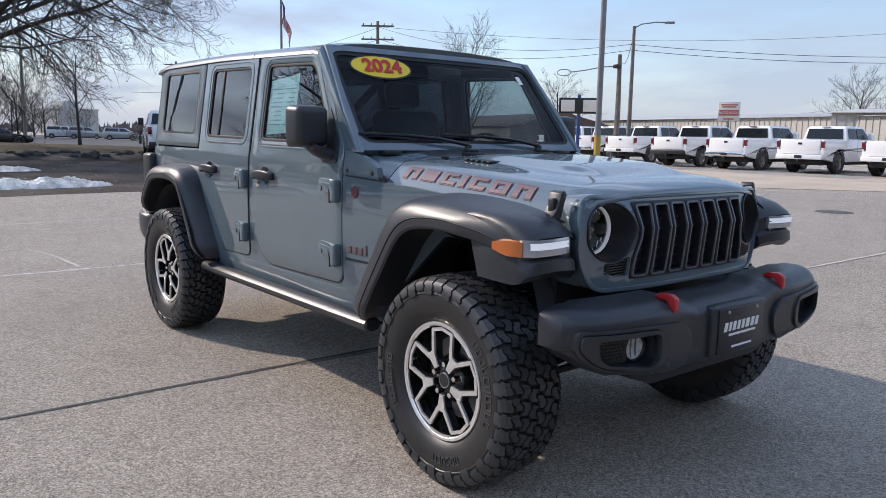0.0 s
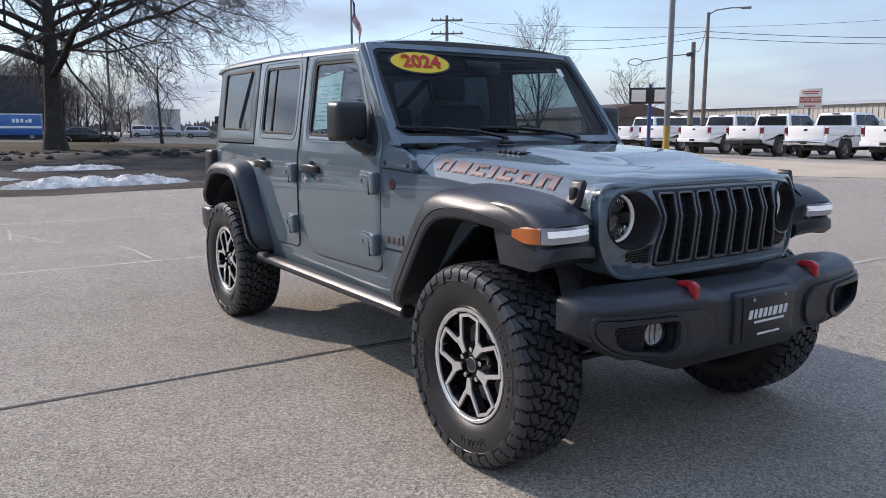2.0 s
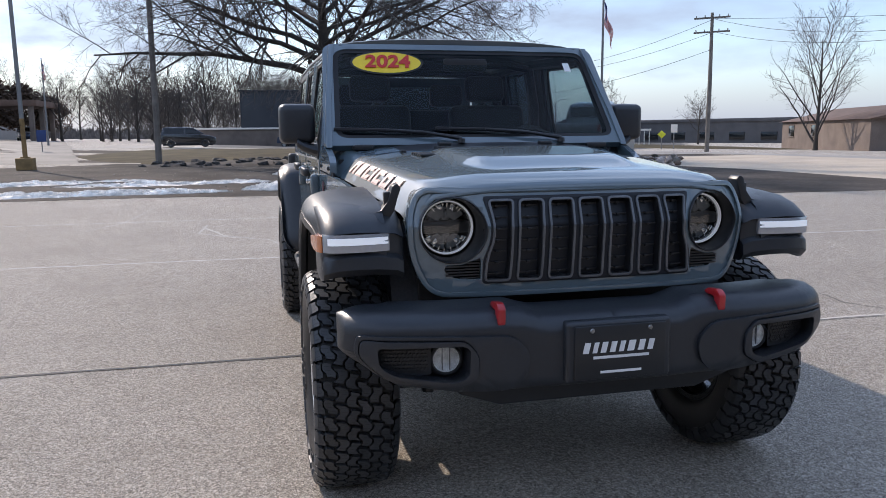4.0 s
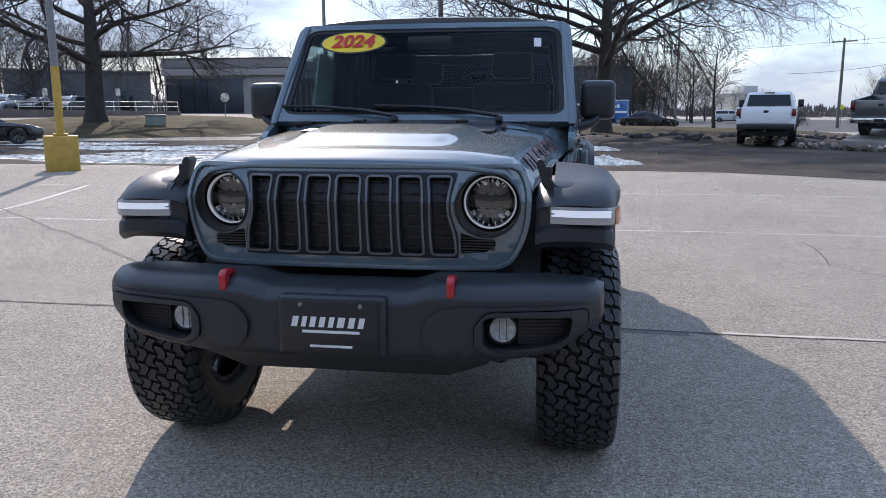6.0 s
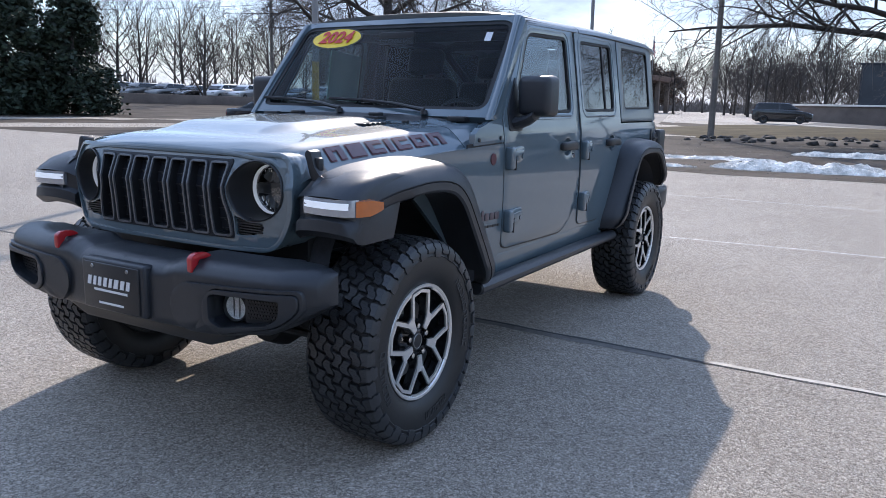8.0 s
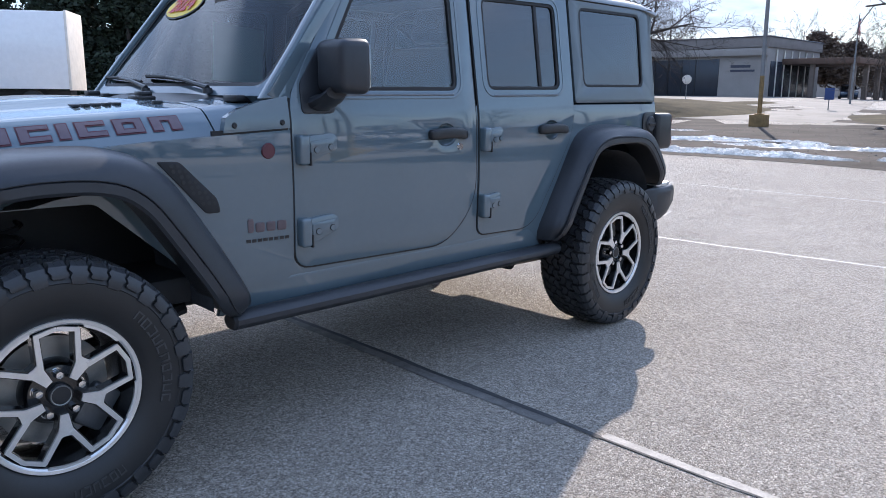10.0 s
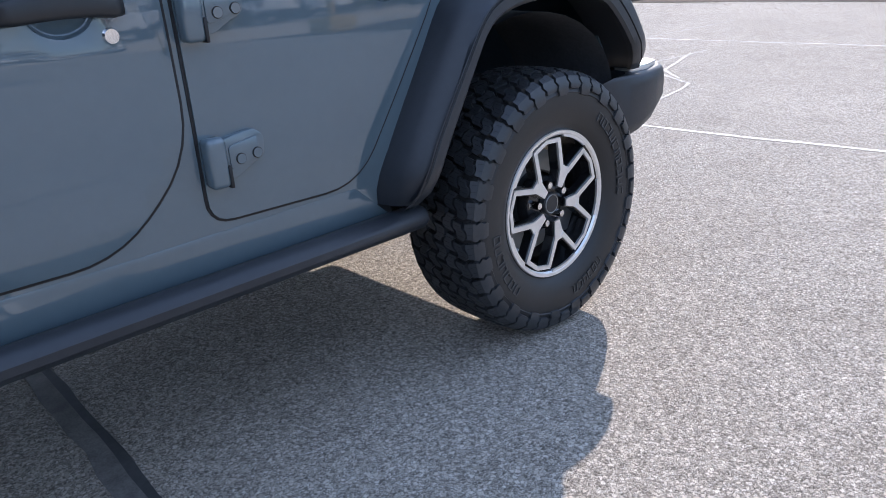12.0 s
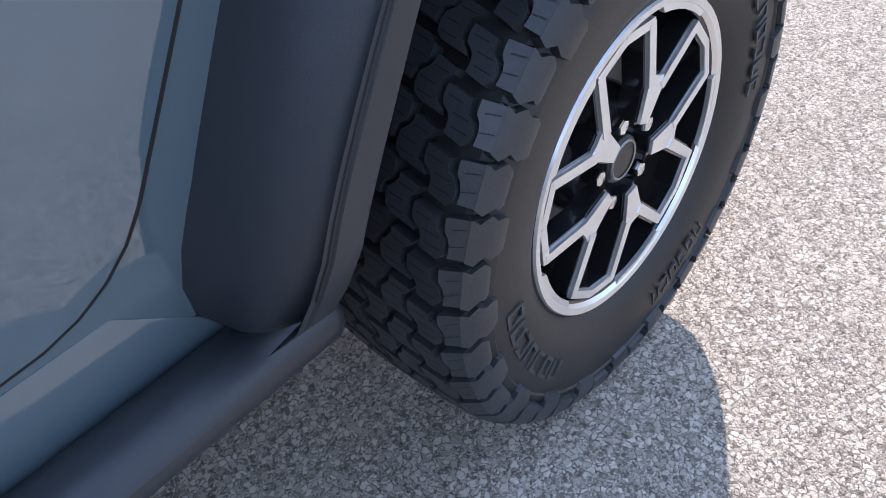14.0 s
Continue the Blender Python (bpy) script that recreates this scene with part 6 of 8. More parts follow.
part("underbody", box(-3.45, 0.30, -0.70, 0.70, 0.56, 0.66, 0.02), DARK, car)
part("engine_block", box(-0.60, 0.20, -0.36, 0.36, 0.62, 1.02, 0.03), DARK, car)
part("transmission_skid", box(-1.9, -0.7, -0.30, 0.30, 0.42, 0.56, 0.05), DARK, car)
part("fuel_tank", box(-2.6, -1.95, -0.45, 0.30, 0.42, 0.57, 0.05), DARK, car)
part("muffler", box(-3.55, -3.30, -0.45, 0.45, 0.50, 0.64, 0.06), STEEL, car)
part("front_bulkhead", box(-0.80, -0.75, -0.72, 0.72, 0.6, 1.22, 0.0), DARK, car)
part("radiator_mask", box(0.16, 0.26, -0.56, 0.56, 0.60, 1.06, 0.01), DARK, car)

# ---- cabin ----
part("cabin_floor", box(-3.5, -0.85, -0.72, 0.72, 0.66, 0.70, 0.0), LEATHER, car)
dash = prism(rounded([(-0.84, 0.80), (-0.84, 1.27), (-1.02, 1.285), (-1.16, 1.22), (-1.14, 1.05), (-1.05, 0.80)], 0.03, 3), "y", -0.71, 0.71, 0.01)
part("dashboard", dash, LEATHER, car)
part("steering_wheel", moved(lathe([(0.185, 0.014), (0.199, 0.0), (0.185, -0.014), (0.171, 0.0), (0.185, 0.014)], (0, 0, 0), "x", 36), pose(-1.28, 0.38, 1.20, 0, 25, 0)), LEATHER, car)


def car_seat(x, y, w):
    seat = part("car_seat", box(x - 0.25, x + 0.27, y - w / 2, y + w / 2, 0.80, 0.97, 0.05, 3), LEATHER, car)
    back = box(-0.07, 0.07, -w / 2 + 0.01, w / 2 - 0.01, 0.0, 0.60, 0.05, 3)
    part("seat_back", moved(back, pose(x - 0.26, y, 0.93, 0, -14, 0)), LEATHER, seat)
    for hy in ((y,) if w < 0.7 else (y - 0.35, y + 0.35)):
        part("head_rest", moved(box(-0.05, 0.05, -0.13, 0.13, 0.63, 0.80, 0.04, 3), pose(x - 0.26, hy, 0.93, 0, -14, 0)), LEATHER, seat)


for s in (1, -1):
    car_seat(-1.62, s * 0.38, 0.52)
car_seat(-2.55, 0.0, 1.24)
bars = tube([(-1.26, -0.66, 1.74), (-1.9, -0.66, 1.77), (-2.7, -0.66, 1.77), (-3.35, -0.66, 1.40)], 0.032, 8)
tube([(-1.26, 0.66, 1.74), (-1.9, 0.66, 1.77), (-2.7, 0.66, 1.77), (-3.35, 0.66, 1.40)], 0.032, 8, bars)
for x in (-1.92, -2.68):
    tube([(x, -0.70, 0.8), (x, -0.68, 1.5), (x, -0.64, 1.74), (x, -0.5, 1.775), (x, 0.5, 1.775), (x, 0.64, 1.74), (x, 0.68, 1.5), (x, 0.70, 0.8)], 0.036, 8, bars)
part("roll_bar", bars, LEATHER, car, "padded black roll bar")
part("rear_view_mirror", box(-1.16, -1.13, -0.12, 0.12, 1.66, 1.73, 0.015), LEATHER, car)
# paper sheet in the passenger's window
sheet_bm = side_panel([rounded([(-1.46, 1.36), (-1.46, 1.67), (-1.775, 1.64), (-1.775, 1.345)], 0.004, 2)], -1, -0.020, 0.001, 0)
part("window_paper", sheet_bm, PAPER, doors[-1], "pale green printed sheet")
bm = None
for r in range(9):
    for c0, c1 in ((-1.49, -1.59), (-1.62, -1.75)):
        z = 1.59 - 0.024 * r
        bm = join(bm, side_panel([[(c0, z), (c0, z + 0.006), (c1 + 0.02 * ((r * 7) % 4), z + 0.006), (c1 + 0.02 * ((r * 7) % 4), z)]], -1, -0.0185, 0.001, 0))
part("print_line", bm, material("grey_print", (0.22, 0.36, 0.3), 0.7), doors[-1])


# ---- surroundings: materials ----
BARK = material("grey_brown_bark", (0.046, 0.039, 0.034), 0.9, 0, 0, 0.3, 3.0, 0.8, 14.0)
TWIG = material("dark_twig", (0.060, 0.050, 0.045), 0.9, 0, 0, 0.2, 2.0)
BUSHTWIG = material("grey_brown_brush", (0.17, 0.145, 0.125), 0.9, 0, 0, 0.2, 2.0, island=0.4)
DEADLEAF = material("russet_dead_leaf", (0.085, 0.055, 0.038), 0.85, 0, 0, 0.3, 4.0, island=0.4)
NEEDLE = material("dark_green_needles", (0.022, 0.035, 0.020), 0.8, 0, 0, 0.25, 1.0, island=0.5)
WHITEPAINT = material("white_car_paint", (0.78, 0.78, 0.78), 0.3, 0, 1.0, 0.03)
GREYPAINT = material("silver_grey_car_paint", (0.14, 0.143, 0.147), 0.3, 0.6, 1.0, 0.03)
BLACKPAINT = material("black_car_paint", (0.010, 0.011, 0.014), 0.25, 0, 1.0, 0.03)
SILVERPAINT = material("light_silver_car_paint", (0.45, 0.45, 0.45), 0.3, 0.6, 1.0, 0.03)
BLUEPAINT = material("dark_blue_car_paint", (0.02, 0.035, 0.07), 0.3, 0.2, 1.0, 0.03)
CARGLASS = material("dark_car_glass", (0.010, 0.013, 0.015), 0.06, 0, 0, 0.02, spec=0.5)
BLUEVAN = material("blue_van_wrap", (0.035, 0.13, 0.36), 0.35, 0, 0.5, 0.06)
POLEGREY = material("galvanised_pole", (0.20, 0.20, 0.20), 0.6, 0.2, 0, 0.1, 4.0)
POLEYELLOW = material("faded_yellow_paint", (0.45, 0.285, 0.05), 0.6, 0, 0, 0.15, 5.0, 0.3, 60.0)
POLEWOOD = material("weathered_pole_wood", (0.155, 0.138, 0.122), 0.9, 0, 0, 0.25, 3.0, 0.5, 40.0)
WIREMAT = material("black_cable", (0.02, 0.02, 0.02), 0.6)
WALLWHITE = material("pale_stucco", (0.30, 0.272, 0.25), 0.85, 0, 0, 0.08, 0.6, 0.2, 30.0)
WALLDARK = material("dark_glass_wall", (0.03, 0.035, 0.045), 0.25, 0, 0, 0.1, 0.5)
BRICKWALL = material("grey_brown_brick", (0.16, 0.125, 0.105), 0.9, 0, 0, 0.2, 0.8, 0.4, 12.0)
ROOFMETAL = material("pale_roof_metal", (0.42, 0.41, 0.39), 0.5, 0.2, 0, 0.08, 0.5)
METALSIDING = material("cream_metal_siding", (0.42, 0.40, 0.36), 0.5, 0.1, 0, 0.08, 0.5)
SHINGLE = material("brown_shingle", (0.12, 0.075, 0.055), 0.9, 0, 0, 0.2, 1.0)
BLUESIGN = material("blue_sign_paint", (0.022, 0.05, 0.17), 0.5)
NAMEGREY = material("dark_name_letters", (0.05, 0.052, 0.075), 0.5)
PARAPET = material("brown_grey_parapet", (0.21, 0.185, 0.17), 0.8, 0, 0, 0.1, 0.6)
SLATEWALL = material("dull_slate_wall", (0.095, 0.092, 0.095), 0.85, 0, 0, 0.15, 0.6, 0.3, 14.0)
SIGNWHITE = material("white_sign_board", (0.72, 0.66, 0.58), 0.5, 0, 0, 0.08, 3.0)
CABINETGREEN = material("faded_green_cabinet_paint", (0.20, 0.225, 0.19), 0.6, 0, 0, 0.12, 3.0)
SIGNRED = material("faded_red_sign_paint", (0.48, 0.12, 0.07), 0.6)
YELLOWGREEN = material("school_sign_yellow", (0.62, 0.62, 0.03), 0.5)
FLAGRED = material("red_flag_cloth", (0.42, 0.03, 0.04), 0.8)
FLAGWHITE = material("white_flag_cloth", (0.70, 0.68, 0.66), 0.8)
FLAGBLUE = material("blue_flag_cloth", (0.03, 0.045, 0.14), 0.8)
PALEROCK = material("pale_boulder", (0.34, 0.285, 0.25), 0.9, 0, 0, 0.3, 2.0, 0.6, 14.0)
BROWNROCK = material("brown_boulder", (0.12, 0.085, 0.065), 0.9, 0, 0, 0.3, 2.0, 0.6, 14.0)
ROCK = material("grey_boulder", (0.13, 0.115, 0.10), 0.9, 0, 0, 0.3, 2.0, 0.6, 14.0, island=0.3)


# ---- trees ----
class Wood:
    """Collects tapered limbs as one mesh."""

    def __init__(self):
        self.verts, self.faces, self.leaves = [], [], []

    def limb(self, path, radii, seg):
        base = len(self.verts)
        side = None
        for n, p in enumerate(path):
            way = (path[min(n + 1, len(path) - 1)] - path[max(n - 1, 0)]).normalized()
            if side is None:
                side = way.orthogonal().normalized()
            side = (side - way * side.dot(way)).normalized()
            up = way.cross(side)
            for q in range(seg):
                a = 2 * math.pi * q / seg
                self.verts.append(p + radii[n] * (math.cos(a) * side + math.sin(a) * up))
        for n in range(len(path) - 1):
            for q in range(seg):
                a, b = base + n * seg, base + (n + 1) * seg
                self.faces.append((a + q, a + (q + 1) % seg, b + (q + 1) % seg, b + q))

    def mesh(self, name, mat, parent, label=""):
        me = bpy.data.meshes.new(name)
        me.from_pydata([tuple(v) for v in self.verts], [], self.faces)
        me.polygons.foreach_set("use_smooth", [True] * len(me.polygons))
        me.materials.append(mat)
        ob = new(name, me)
        ob.parent = parent
        if label:
            ob["label"] = label
        return ob


def grow(rng, woods, start, way, length, radius, level, top, droop, spread, counts=(0, 12, 10, 7, 0)):
    """One limb with its side branches."""
    steps = (7, 6, 5, 3, 2)[level]
    seg = (9, 6, 4, 3, 3)[level]
    path, radii = [Vector(start)], [radius]
    d = Vector(way).normalized()
    for k in range(steps):
        jit = Vector((rng.uniform(-1, 1), rng.uniform(-1, 1), rng.uniform(-1, 1))) * (0.10, 0.17, 0.22, 0.25, 0.2)[level]
        d = (d + jit + Vector((0, 0, droop[level]))).normalized()
        path.append(path[-1] + d * length / steps)
        radii.append(radius * (1 - 0.80 * (k + 1) / steps) if level else radius * (1 - 0.5 * (k + 1) / steps))
    woods[0 if level < 2 else 1].limb(path, radii, seg)
    if level >= top:
        if rng.random() < 0.13:
            woods[1].leaves.append(path[-1])
        return
    count = counts[level] if level else 0
    for c in range(count):
        f = 0.22 + 0.78 * (c + rng.random() * 0.8) / count
        k = min(steps - 1, int(f * steps))
        p = path[k].lerp(path[k + 1], f * steps - k)
        base = (path[k + 1] - path[k]).normalized()
        side = base.cross(Vector((rng.uniform(-1, 1), rng.uniform(-1, 1), rng.uniform(-0.6, 0.8)))).normalized()
        way2 = base * rng.uniform(0.5, 0.9) + side * rng.uniform(0.5, 1.0) * spread
        grow(rng, woods, p, way2, length * rng.uniform(0.34, 0.55) * (1.15 - 0.45 * f), max(0.010 if top > 3 else 0.012, radii[k] * rng.uniform(0.45, 0.6)), level + 1, top, droop, spread, counts)


def build_tree(name, seed, height, bole, radius, limbs, reach, top, droop, label, spread=1.0, flat=0.25, leaves=True):
    rng = random.Random(seed)
    tree = thing(name, label, "tree")
    woods = (Wood(), Wood())
    # trunk with flared foot, leaning a little
    path, radii = [], []
    for k in range(10):
        f = k / 9
        z = height * 0.72 * f
        path.append(Vector((0.25 * math.sin(f * 2.2 + seed) * f, 0.2 * math.cos(f * 3 + seed) * f, z - 0.1)))
        radii.append(radius * (1.0 + 0.45 * math.exp(-z / 0.40)) * (1 - 0.78 * f ** 1.2))
    woods[0].limb(path, radii, 14)
    for c in range(limbs):
        f = (bole / (height * 0.72)) + (1 - bole / (height * 0.72)) * (c / limbs) ** 0.9
        k = min(8, int(f * 9))
        p = path[k].lerp(path[k + 1], f * 9 - k)
        a = c * 2.399 + rng.uniform(-0.3, 0.3)
        tilt = flat + (1.1 - flat) * (c / limbs) ** 1.4
        way = Vector((math.cos(a), math.sin(a), tilt))
        ln = reach * (1.0 - 0.45 * (c / limbs)) * rng.uniform(0.85, 1.1)
        grow(rng, woods, p, way, ln, radii[k] * rng.uniform(0.40, 0.55), 1, top, droop, spread, (0, 14, 12, 7, 0) if top > 3 else (0, 8, 7, 0, 0))
    woods[0].mesh("trunk", BARK, tree)
    woods[1].mesh("crown", TWIG, tree)
    if leaves and woods[1].leaves:
        verts, faces = [], []
        for p in woods[1].leaves:
            a, b = Vector((rng.uniform(-1, 1), rng.uniform(-1, 1), rng.uniform(-1, 1))).normalized() * 0.07, Vector((rng.uniform(-1, 1), rng.uniform(-1, 1), rng.uniform(-1, 1))).normalized() * 0.05
            n = len(verts)
            verts += [tuple(p), tuple(p + a + b * 0.4), tuple(p + a * 1.8), tuple(p + a - b * 0.4)]
            faces.append((n, n + 1, n + 2, n + 3))
        me = bpy.data.meshes.new("clinging_leaves")
        me.from_pydata(verts, [], faces)
        me.materials.append(DEADLEAF)
        lo = new("clinging_leaves", me)
        lo.parent = tree
    return tree


DROOP = (0.0, -0.015, -0.03, -0.05, -0.06)
tree_a = build_tree("bare_tree", 5, 15.0, 3.7, 0.47, 27, 12.4, 4, DROOP, "large bare spreading tree with dark trunk on grass", 1.0, 0.28)
tree_a.location = (-39.8, 2.6, gh(-39.8, 2.6) + 0.1)
tree_b = build_tree("bare_tree", 11, 14.0, 3.8, 0.58, 16, 10.5, 4, DROOP, "large bare tree with low wide limbs", 1.0, 0.22)
tree_b.location = (-38.6, -26.5, 0.40)
UPRIGHT = (0.0, 0.06, 0.05, 0.03, 0.02)
young = build_tree("bare_tree", 21, 8.0, 1.6, 0.10, 14, 3.0, 3, UPRIGHT, "slender bare young tree", 0.8, 0.9, False)
young.location = (-51.3, 10.5, gh(-51.3, 10.5) + 0.3)
mid = build_tree("bare_tree", 31, 11.0, 2.0, 0.17, 18, 5.0, 3, UPRIGHT, "bare tree with upswept branches", 0.9, 0.8, False)
mid.location = (-100, 16.5, gh(-100, 16.5))
multi = build_tree("bare_tree", 41, 12.0, 0.6, 0.17, 18, 6.5, 3, UPRIGHT, "many-stemmed bare tree among far woods", 0.8, 1.4, False)
multi.location = (-52, -58, gh(-52, -58))
rng = random.Random(8)
FARTREES = []
# woods behind the left buildings and car rows
for k in range(26):
    a = radians(212 + k * 1.15 + rng.uniform(-0.4, 0.4))
    d = rng.uniform(88, 125)
    FARTREES.append((mid if k % 3 else multi, d * math.cos(a), d * math.sin(a), rng.uniform(0.95, 1.35)))
# woods behind the large tree
for k in range(20):
    a = radians(175 + k * 0.85 + rng.uniform(-0.4, 0.4))
    d = rng.uniform(112, 150)
    FARTREES.append((mid if k % 2 else multi, d * math.cos(a), d * math.sin(a), rng.uniform(0.85, 1.3)))
for k in range(34):
    a = radians(178 + k * 1.5 + rng.uniform(-0.5, 0.5))
    d = rng.uniform(150, 185)
    FARTREES.append((mid if k % 2 else multi, d * math.cos(a), d * math.sin(a), rng.uniform(1.0, 1.5)))
for k in range(12):
    a = radians(166 + k * 1.1 + rng.uniform(-0.4, 0.4))
    d = rng.uniform(185, 205)
    FARTREES.append((mid if k % 2 else multi, d * math.cos(a), d * math.sin(a), rng.uniform(0.5, 0.7)))
for k in range(16):
    a = radians(169.5 + k * 0.55 + rng.uniform(-0.3, 0.3))
    d = rng.uniform(106, 128)
    FARTREES.append((multi if k % 3 else mid, d * math.cos(a), d * math.sin(a), rng.uniform(0.65, 0.9)))
FARTREES += [(multi, -50.7, 43.0, 0.95), (mid, -46.5, 50.5, 0.75), (mid, -24.9, 61.8, 0.8), (multi, -18.0, 64.0, 0.75), (young, -53, 25.5, 0.85), (mid, -133, 84, 0.7), (mid, -95, 60, 0.7),
             (multi, -40, -62, 1.1), (young, -88, -37, 1.0), (mid, -100, -24, 0.9), (mid, -115, -22, 0.8), (multi, -110, 42, 0.7), (multi, -10, 80, 0.8), (mid, 12, 78, 0.8)]
for src, x, y, sc in FARTREES:
    t = copy_thing(src, pose(x, y, gh(x, y) - 0.1, 0, 0, rng.uniform(0, 360)) @ Matrix.Scale(sc, 4))
    t.scale = (sc, sc, sc * rng.uniform(0.9, 1.1))


def clump_tree(name, seed, height, wide, mat, label, cone=True, count=5200, size=0.24):
    """A dense tree: trunk, boughs and many small leaf blades with an uneven outline."""
    rng = random.Random(seed)
    tree = thing(name, label, "tree")
    part("trunk", tube([(0, 0, -0.1), (0.05, 0, height * 0.5), (0, 0.04, height * 0.95)], [0.2, 0.13, 0.02], 8), BARK, tree)
    boughs = []
    for k in range(90):
        f = rng.random() ** (1.3 if cone else 0.8)
        a = rng.uniform(0, 6.283)
        z = height * (0.05 + 0.93 * f) if cone else height * (0.25 + 0.7 * f)
        r = wide * ((1 - f) ** 0.8 if cone else math.sqrt(max(0.05, 1 - (2 * f - 0.9) ** 2))) * rng.uniform(0.75, 1.1)
        boughs.append((a, z, r))
    bm = None
    bb = bmesh.new()
    for a, z, r in boughs[:40]:
        tube([(0, 0, z * 0.96), (r * 0.5 * math.cos(a), r * 0.5 * math.sin(a), z + 0.06), (r * 0.9 * math.cos(a), r * 0.9 * math.sin(a), z - 0.02)], [0.04, 0.025, 0.01], 4, bb, False)
    part("bough", bb, BARK, tree)
    verts, faces = [], []
    for k in range(count):
        a, z, r = boughs[rng.randrange(len(boughs))]
        f = 0.15 + 0.85 * rng.random() ** 0.6
        p = Vector((r * f * math.cos(a), r * f * math.sin(a), z - 0.12 * f * r)) + Vector((rng.gauss(0, 0.22), rng.gauss(0, 0.22), rng.gauss(0, 0.2))) * (0.4 + 0.35 * wide)
        u = Vector((rng.uniform(-1, 1), rng.uniform(-1, 1), rng.uniform(-0.7, 0.5))).normalized() * size * rng.uniform(0.6, 1.3)
        w = u.cross(Vector((rng.uniform(-1, 1), rng.uniform(-1, 1), rng.uniform(-1, 1)))).normalized() * size * rng.uniform(0.2, 0.42)
        n = len(verts)
        verts += [tuple(p - u * 0.5), tuple(p + w), tuple(p + u * 0.7), tuple(p - w)]
        faces.append((n, n + 1, n + 2, n + 3))
    me = bpy.data.meshes.new("crown")
    me.from_pydata(verts, [], faces)
    me.materials.append(mat)
    ob = new("crown", me)
    ob.parent = tree
    return tree


rng = random.Random(61)
verts, faces = [], []
for ring in range(3):
    for q in range(620):
        a = radians(118 + q * 0.2 + rng.uniform(-0.1, 0.1))
        d = 235 + 35 * ring + rng.uniform(-8, 8)
        x, y = d * math.cos(a), d * math.sin(a)
        high = (3.2 + 1.2 * ring) * (0.8 + 0.5 * noise.noise((q * 0.06, ring * 7.0, 1.0)) + 0.3 * noise.noise((q * 0.4, ring * 7.0, 4.0))) * (0.7 + 0.5 * max(0.0, -y / d * 2))
        z0 = gh(x, y)
        for k in range(9):
            f = rng.random()
            px, pz = rng.gauss(0, 0.55), z0 + high * (0.1 + 0.85 * f)
            w, t = rng.uniform(0.25, 0.6) * (1.2 - 0.6 * f), rng.uniform(0.5, 1.0) * high * 0.28
            n = len(verts)
            ux, uy = -math.sin(a), math.cos(a)
            verts += [(x + ux * (px - w), y + uy * (px - w), pz - t), (x + ux * (px + w), y + uy * (px + w), pz - t * 0.8), (x + ux * px, y + uy * px, pz + t)]
            faces.append((n, n + 1, n + 2))
me = bpy.data.meshes.new("far_woods")
me.from_pydata(verts, [], faces)
me.materials.append(material("far_bare_woods", (0.115, 0.105, 0.10), 0.95, 0, 0, 0.2, 0.1, island=0.35))
tagged(new("far_woods", me), "low line of bare woods on the skyline", "woods", "", "stuff")

rng = random.Random(67)
verts, faces = [], []
for k in range(90):
    a = radians(rng.uniform(173.0, 190.0))
    d = rng.uniform(120, 175)
    x, y = d * math.cos(a), d * math.sin(a)
    z0, high, wide = gh(x, y), rng.uniform(6.5, 12.0), rng.uniform(2.2, 4.5)
    for q in range(190):
        f = rng.random() ** 0.7
        b, r = rng.uniform(0, 6.283), wide * rng.random() ** 0.5 * math.sin(0.35 + 2.6 * f)
        p = Vector((x + r * math.cos(b), y + r * math.sin(b), z0 + 0.8 + (high - 1.5) * f))
        way = Vector((math.cos(b) * rng.uniform(0.1, 0.9), math.sin(b) * rng.uniform(0.1, 0.9), rng.uniform(0.5, 1.2))) * rng.uniform(0.8, 1.9)
        w = Vector((-math.sin(a), math.cos(a), 0)) * rng.uniform(0.025, 0.06)
        n = len(verts)
        verts += [tuple(p - w), tuple(p + w), tuple(p + way)]
        faces.append((n, n + 1, n + 2))
me = bpy.data.meshes.new("woodland_brush")
me.from_pydata(verts, [], faces)
me.materials.append(material("grey_twig_brush", (0.10, 0.088, 0.078), 0.95, 0, 0, 0.2, 0.3, island=0.35))
tagged(new("woodland_brush", me), "fine bare twigs of the woods behind the buildings", "woods", "", "stuff")

con = clump_tree("conifer", 3, 11.0, 3.0, NEEDLE, "dense dark green conifer beside the lot", True, 15000, 0.34)
con.location = (-21.3, -47, 0.5)
for x, y, sc in ((-25.0, -45.6, 1.1), (-17.4, -48.6, 1.0), (-28.3, -43.6, 0.95), (-13.0, -50.5, 1.15), (-8.0, -52.0, 1.05), (-23.0, -49.5, 1.2), (-19.0, -51.0, 1.25)):
    t = copy_thing(con, pose(x, y, gh(x, y), 0, 0, rng.uniform(0, 360)))
    t.scale = (sc, sc, sc)
rus = clump_tree("russet_tree", 7, 8.5, 4.2, DEADLEAF, "tree with russet leaves still on", False, 6000, 0.42)
rus.location = (-106.8, -34.2, gh(-106.8, -34.2) - 0.2)
for x, y, sc in ((-109, -30.6, 0.85), (-112, -28.0, 0.7), (-104, -37.5, 0.8)):
    t = copy_thing(rus, pose(x, y, gh(x, y), 0, 0, rng.uniform(0, 360)))
    t.scale = (sc, sc, sc)
bush = clump_tree("bare_bush", 9, 2.6, 1.8, BUSHTWIG, "grey-brown bare bush beside the street", False, 4200, 0.085)
bush.location = (-81.7, 30.3, gh(-81.7, 30.3) - 0.2)
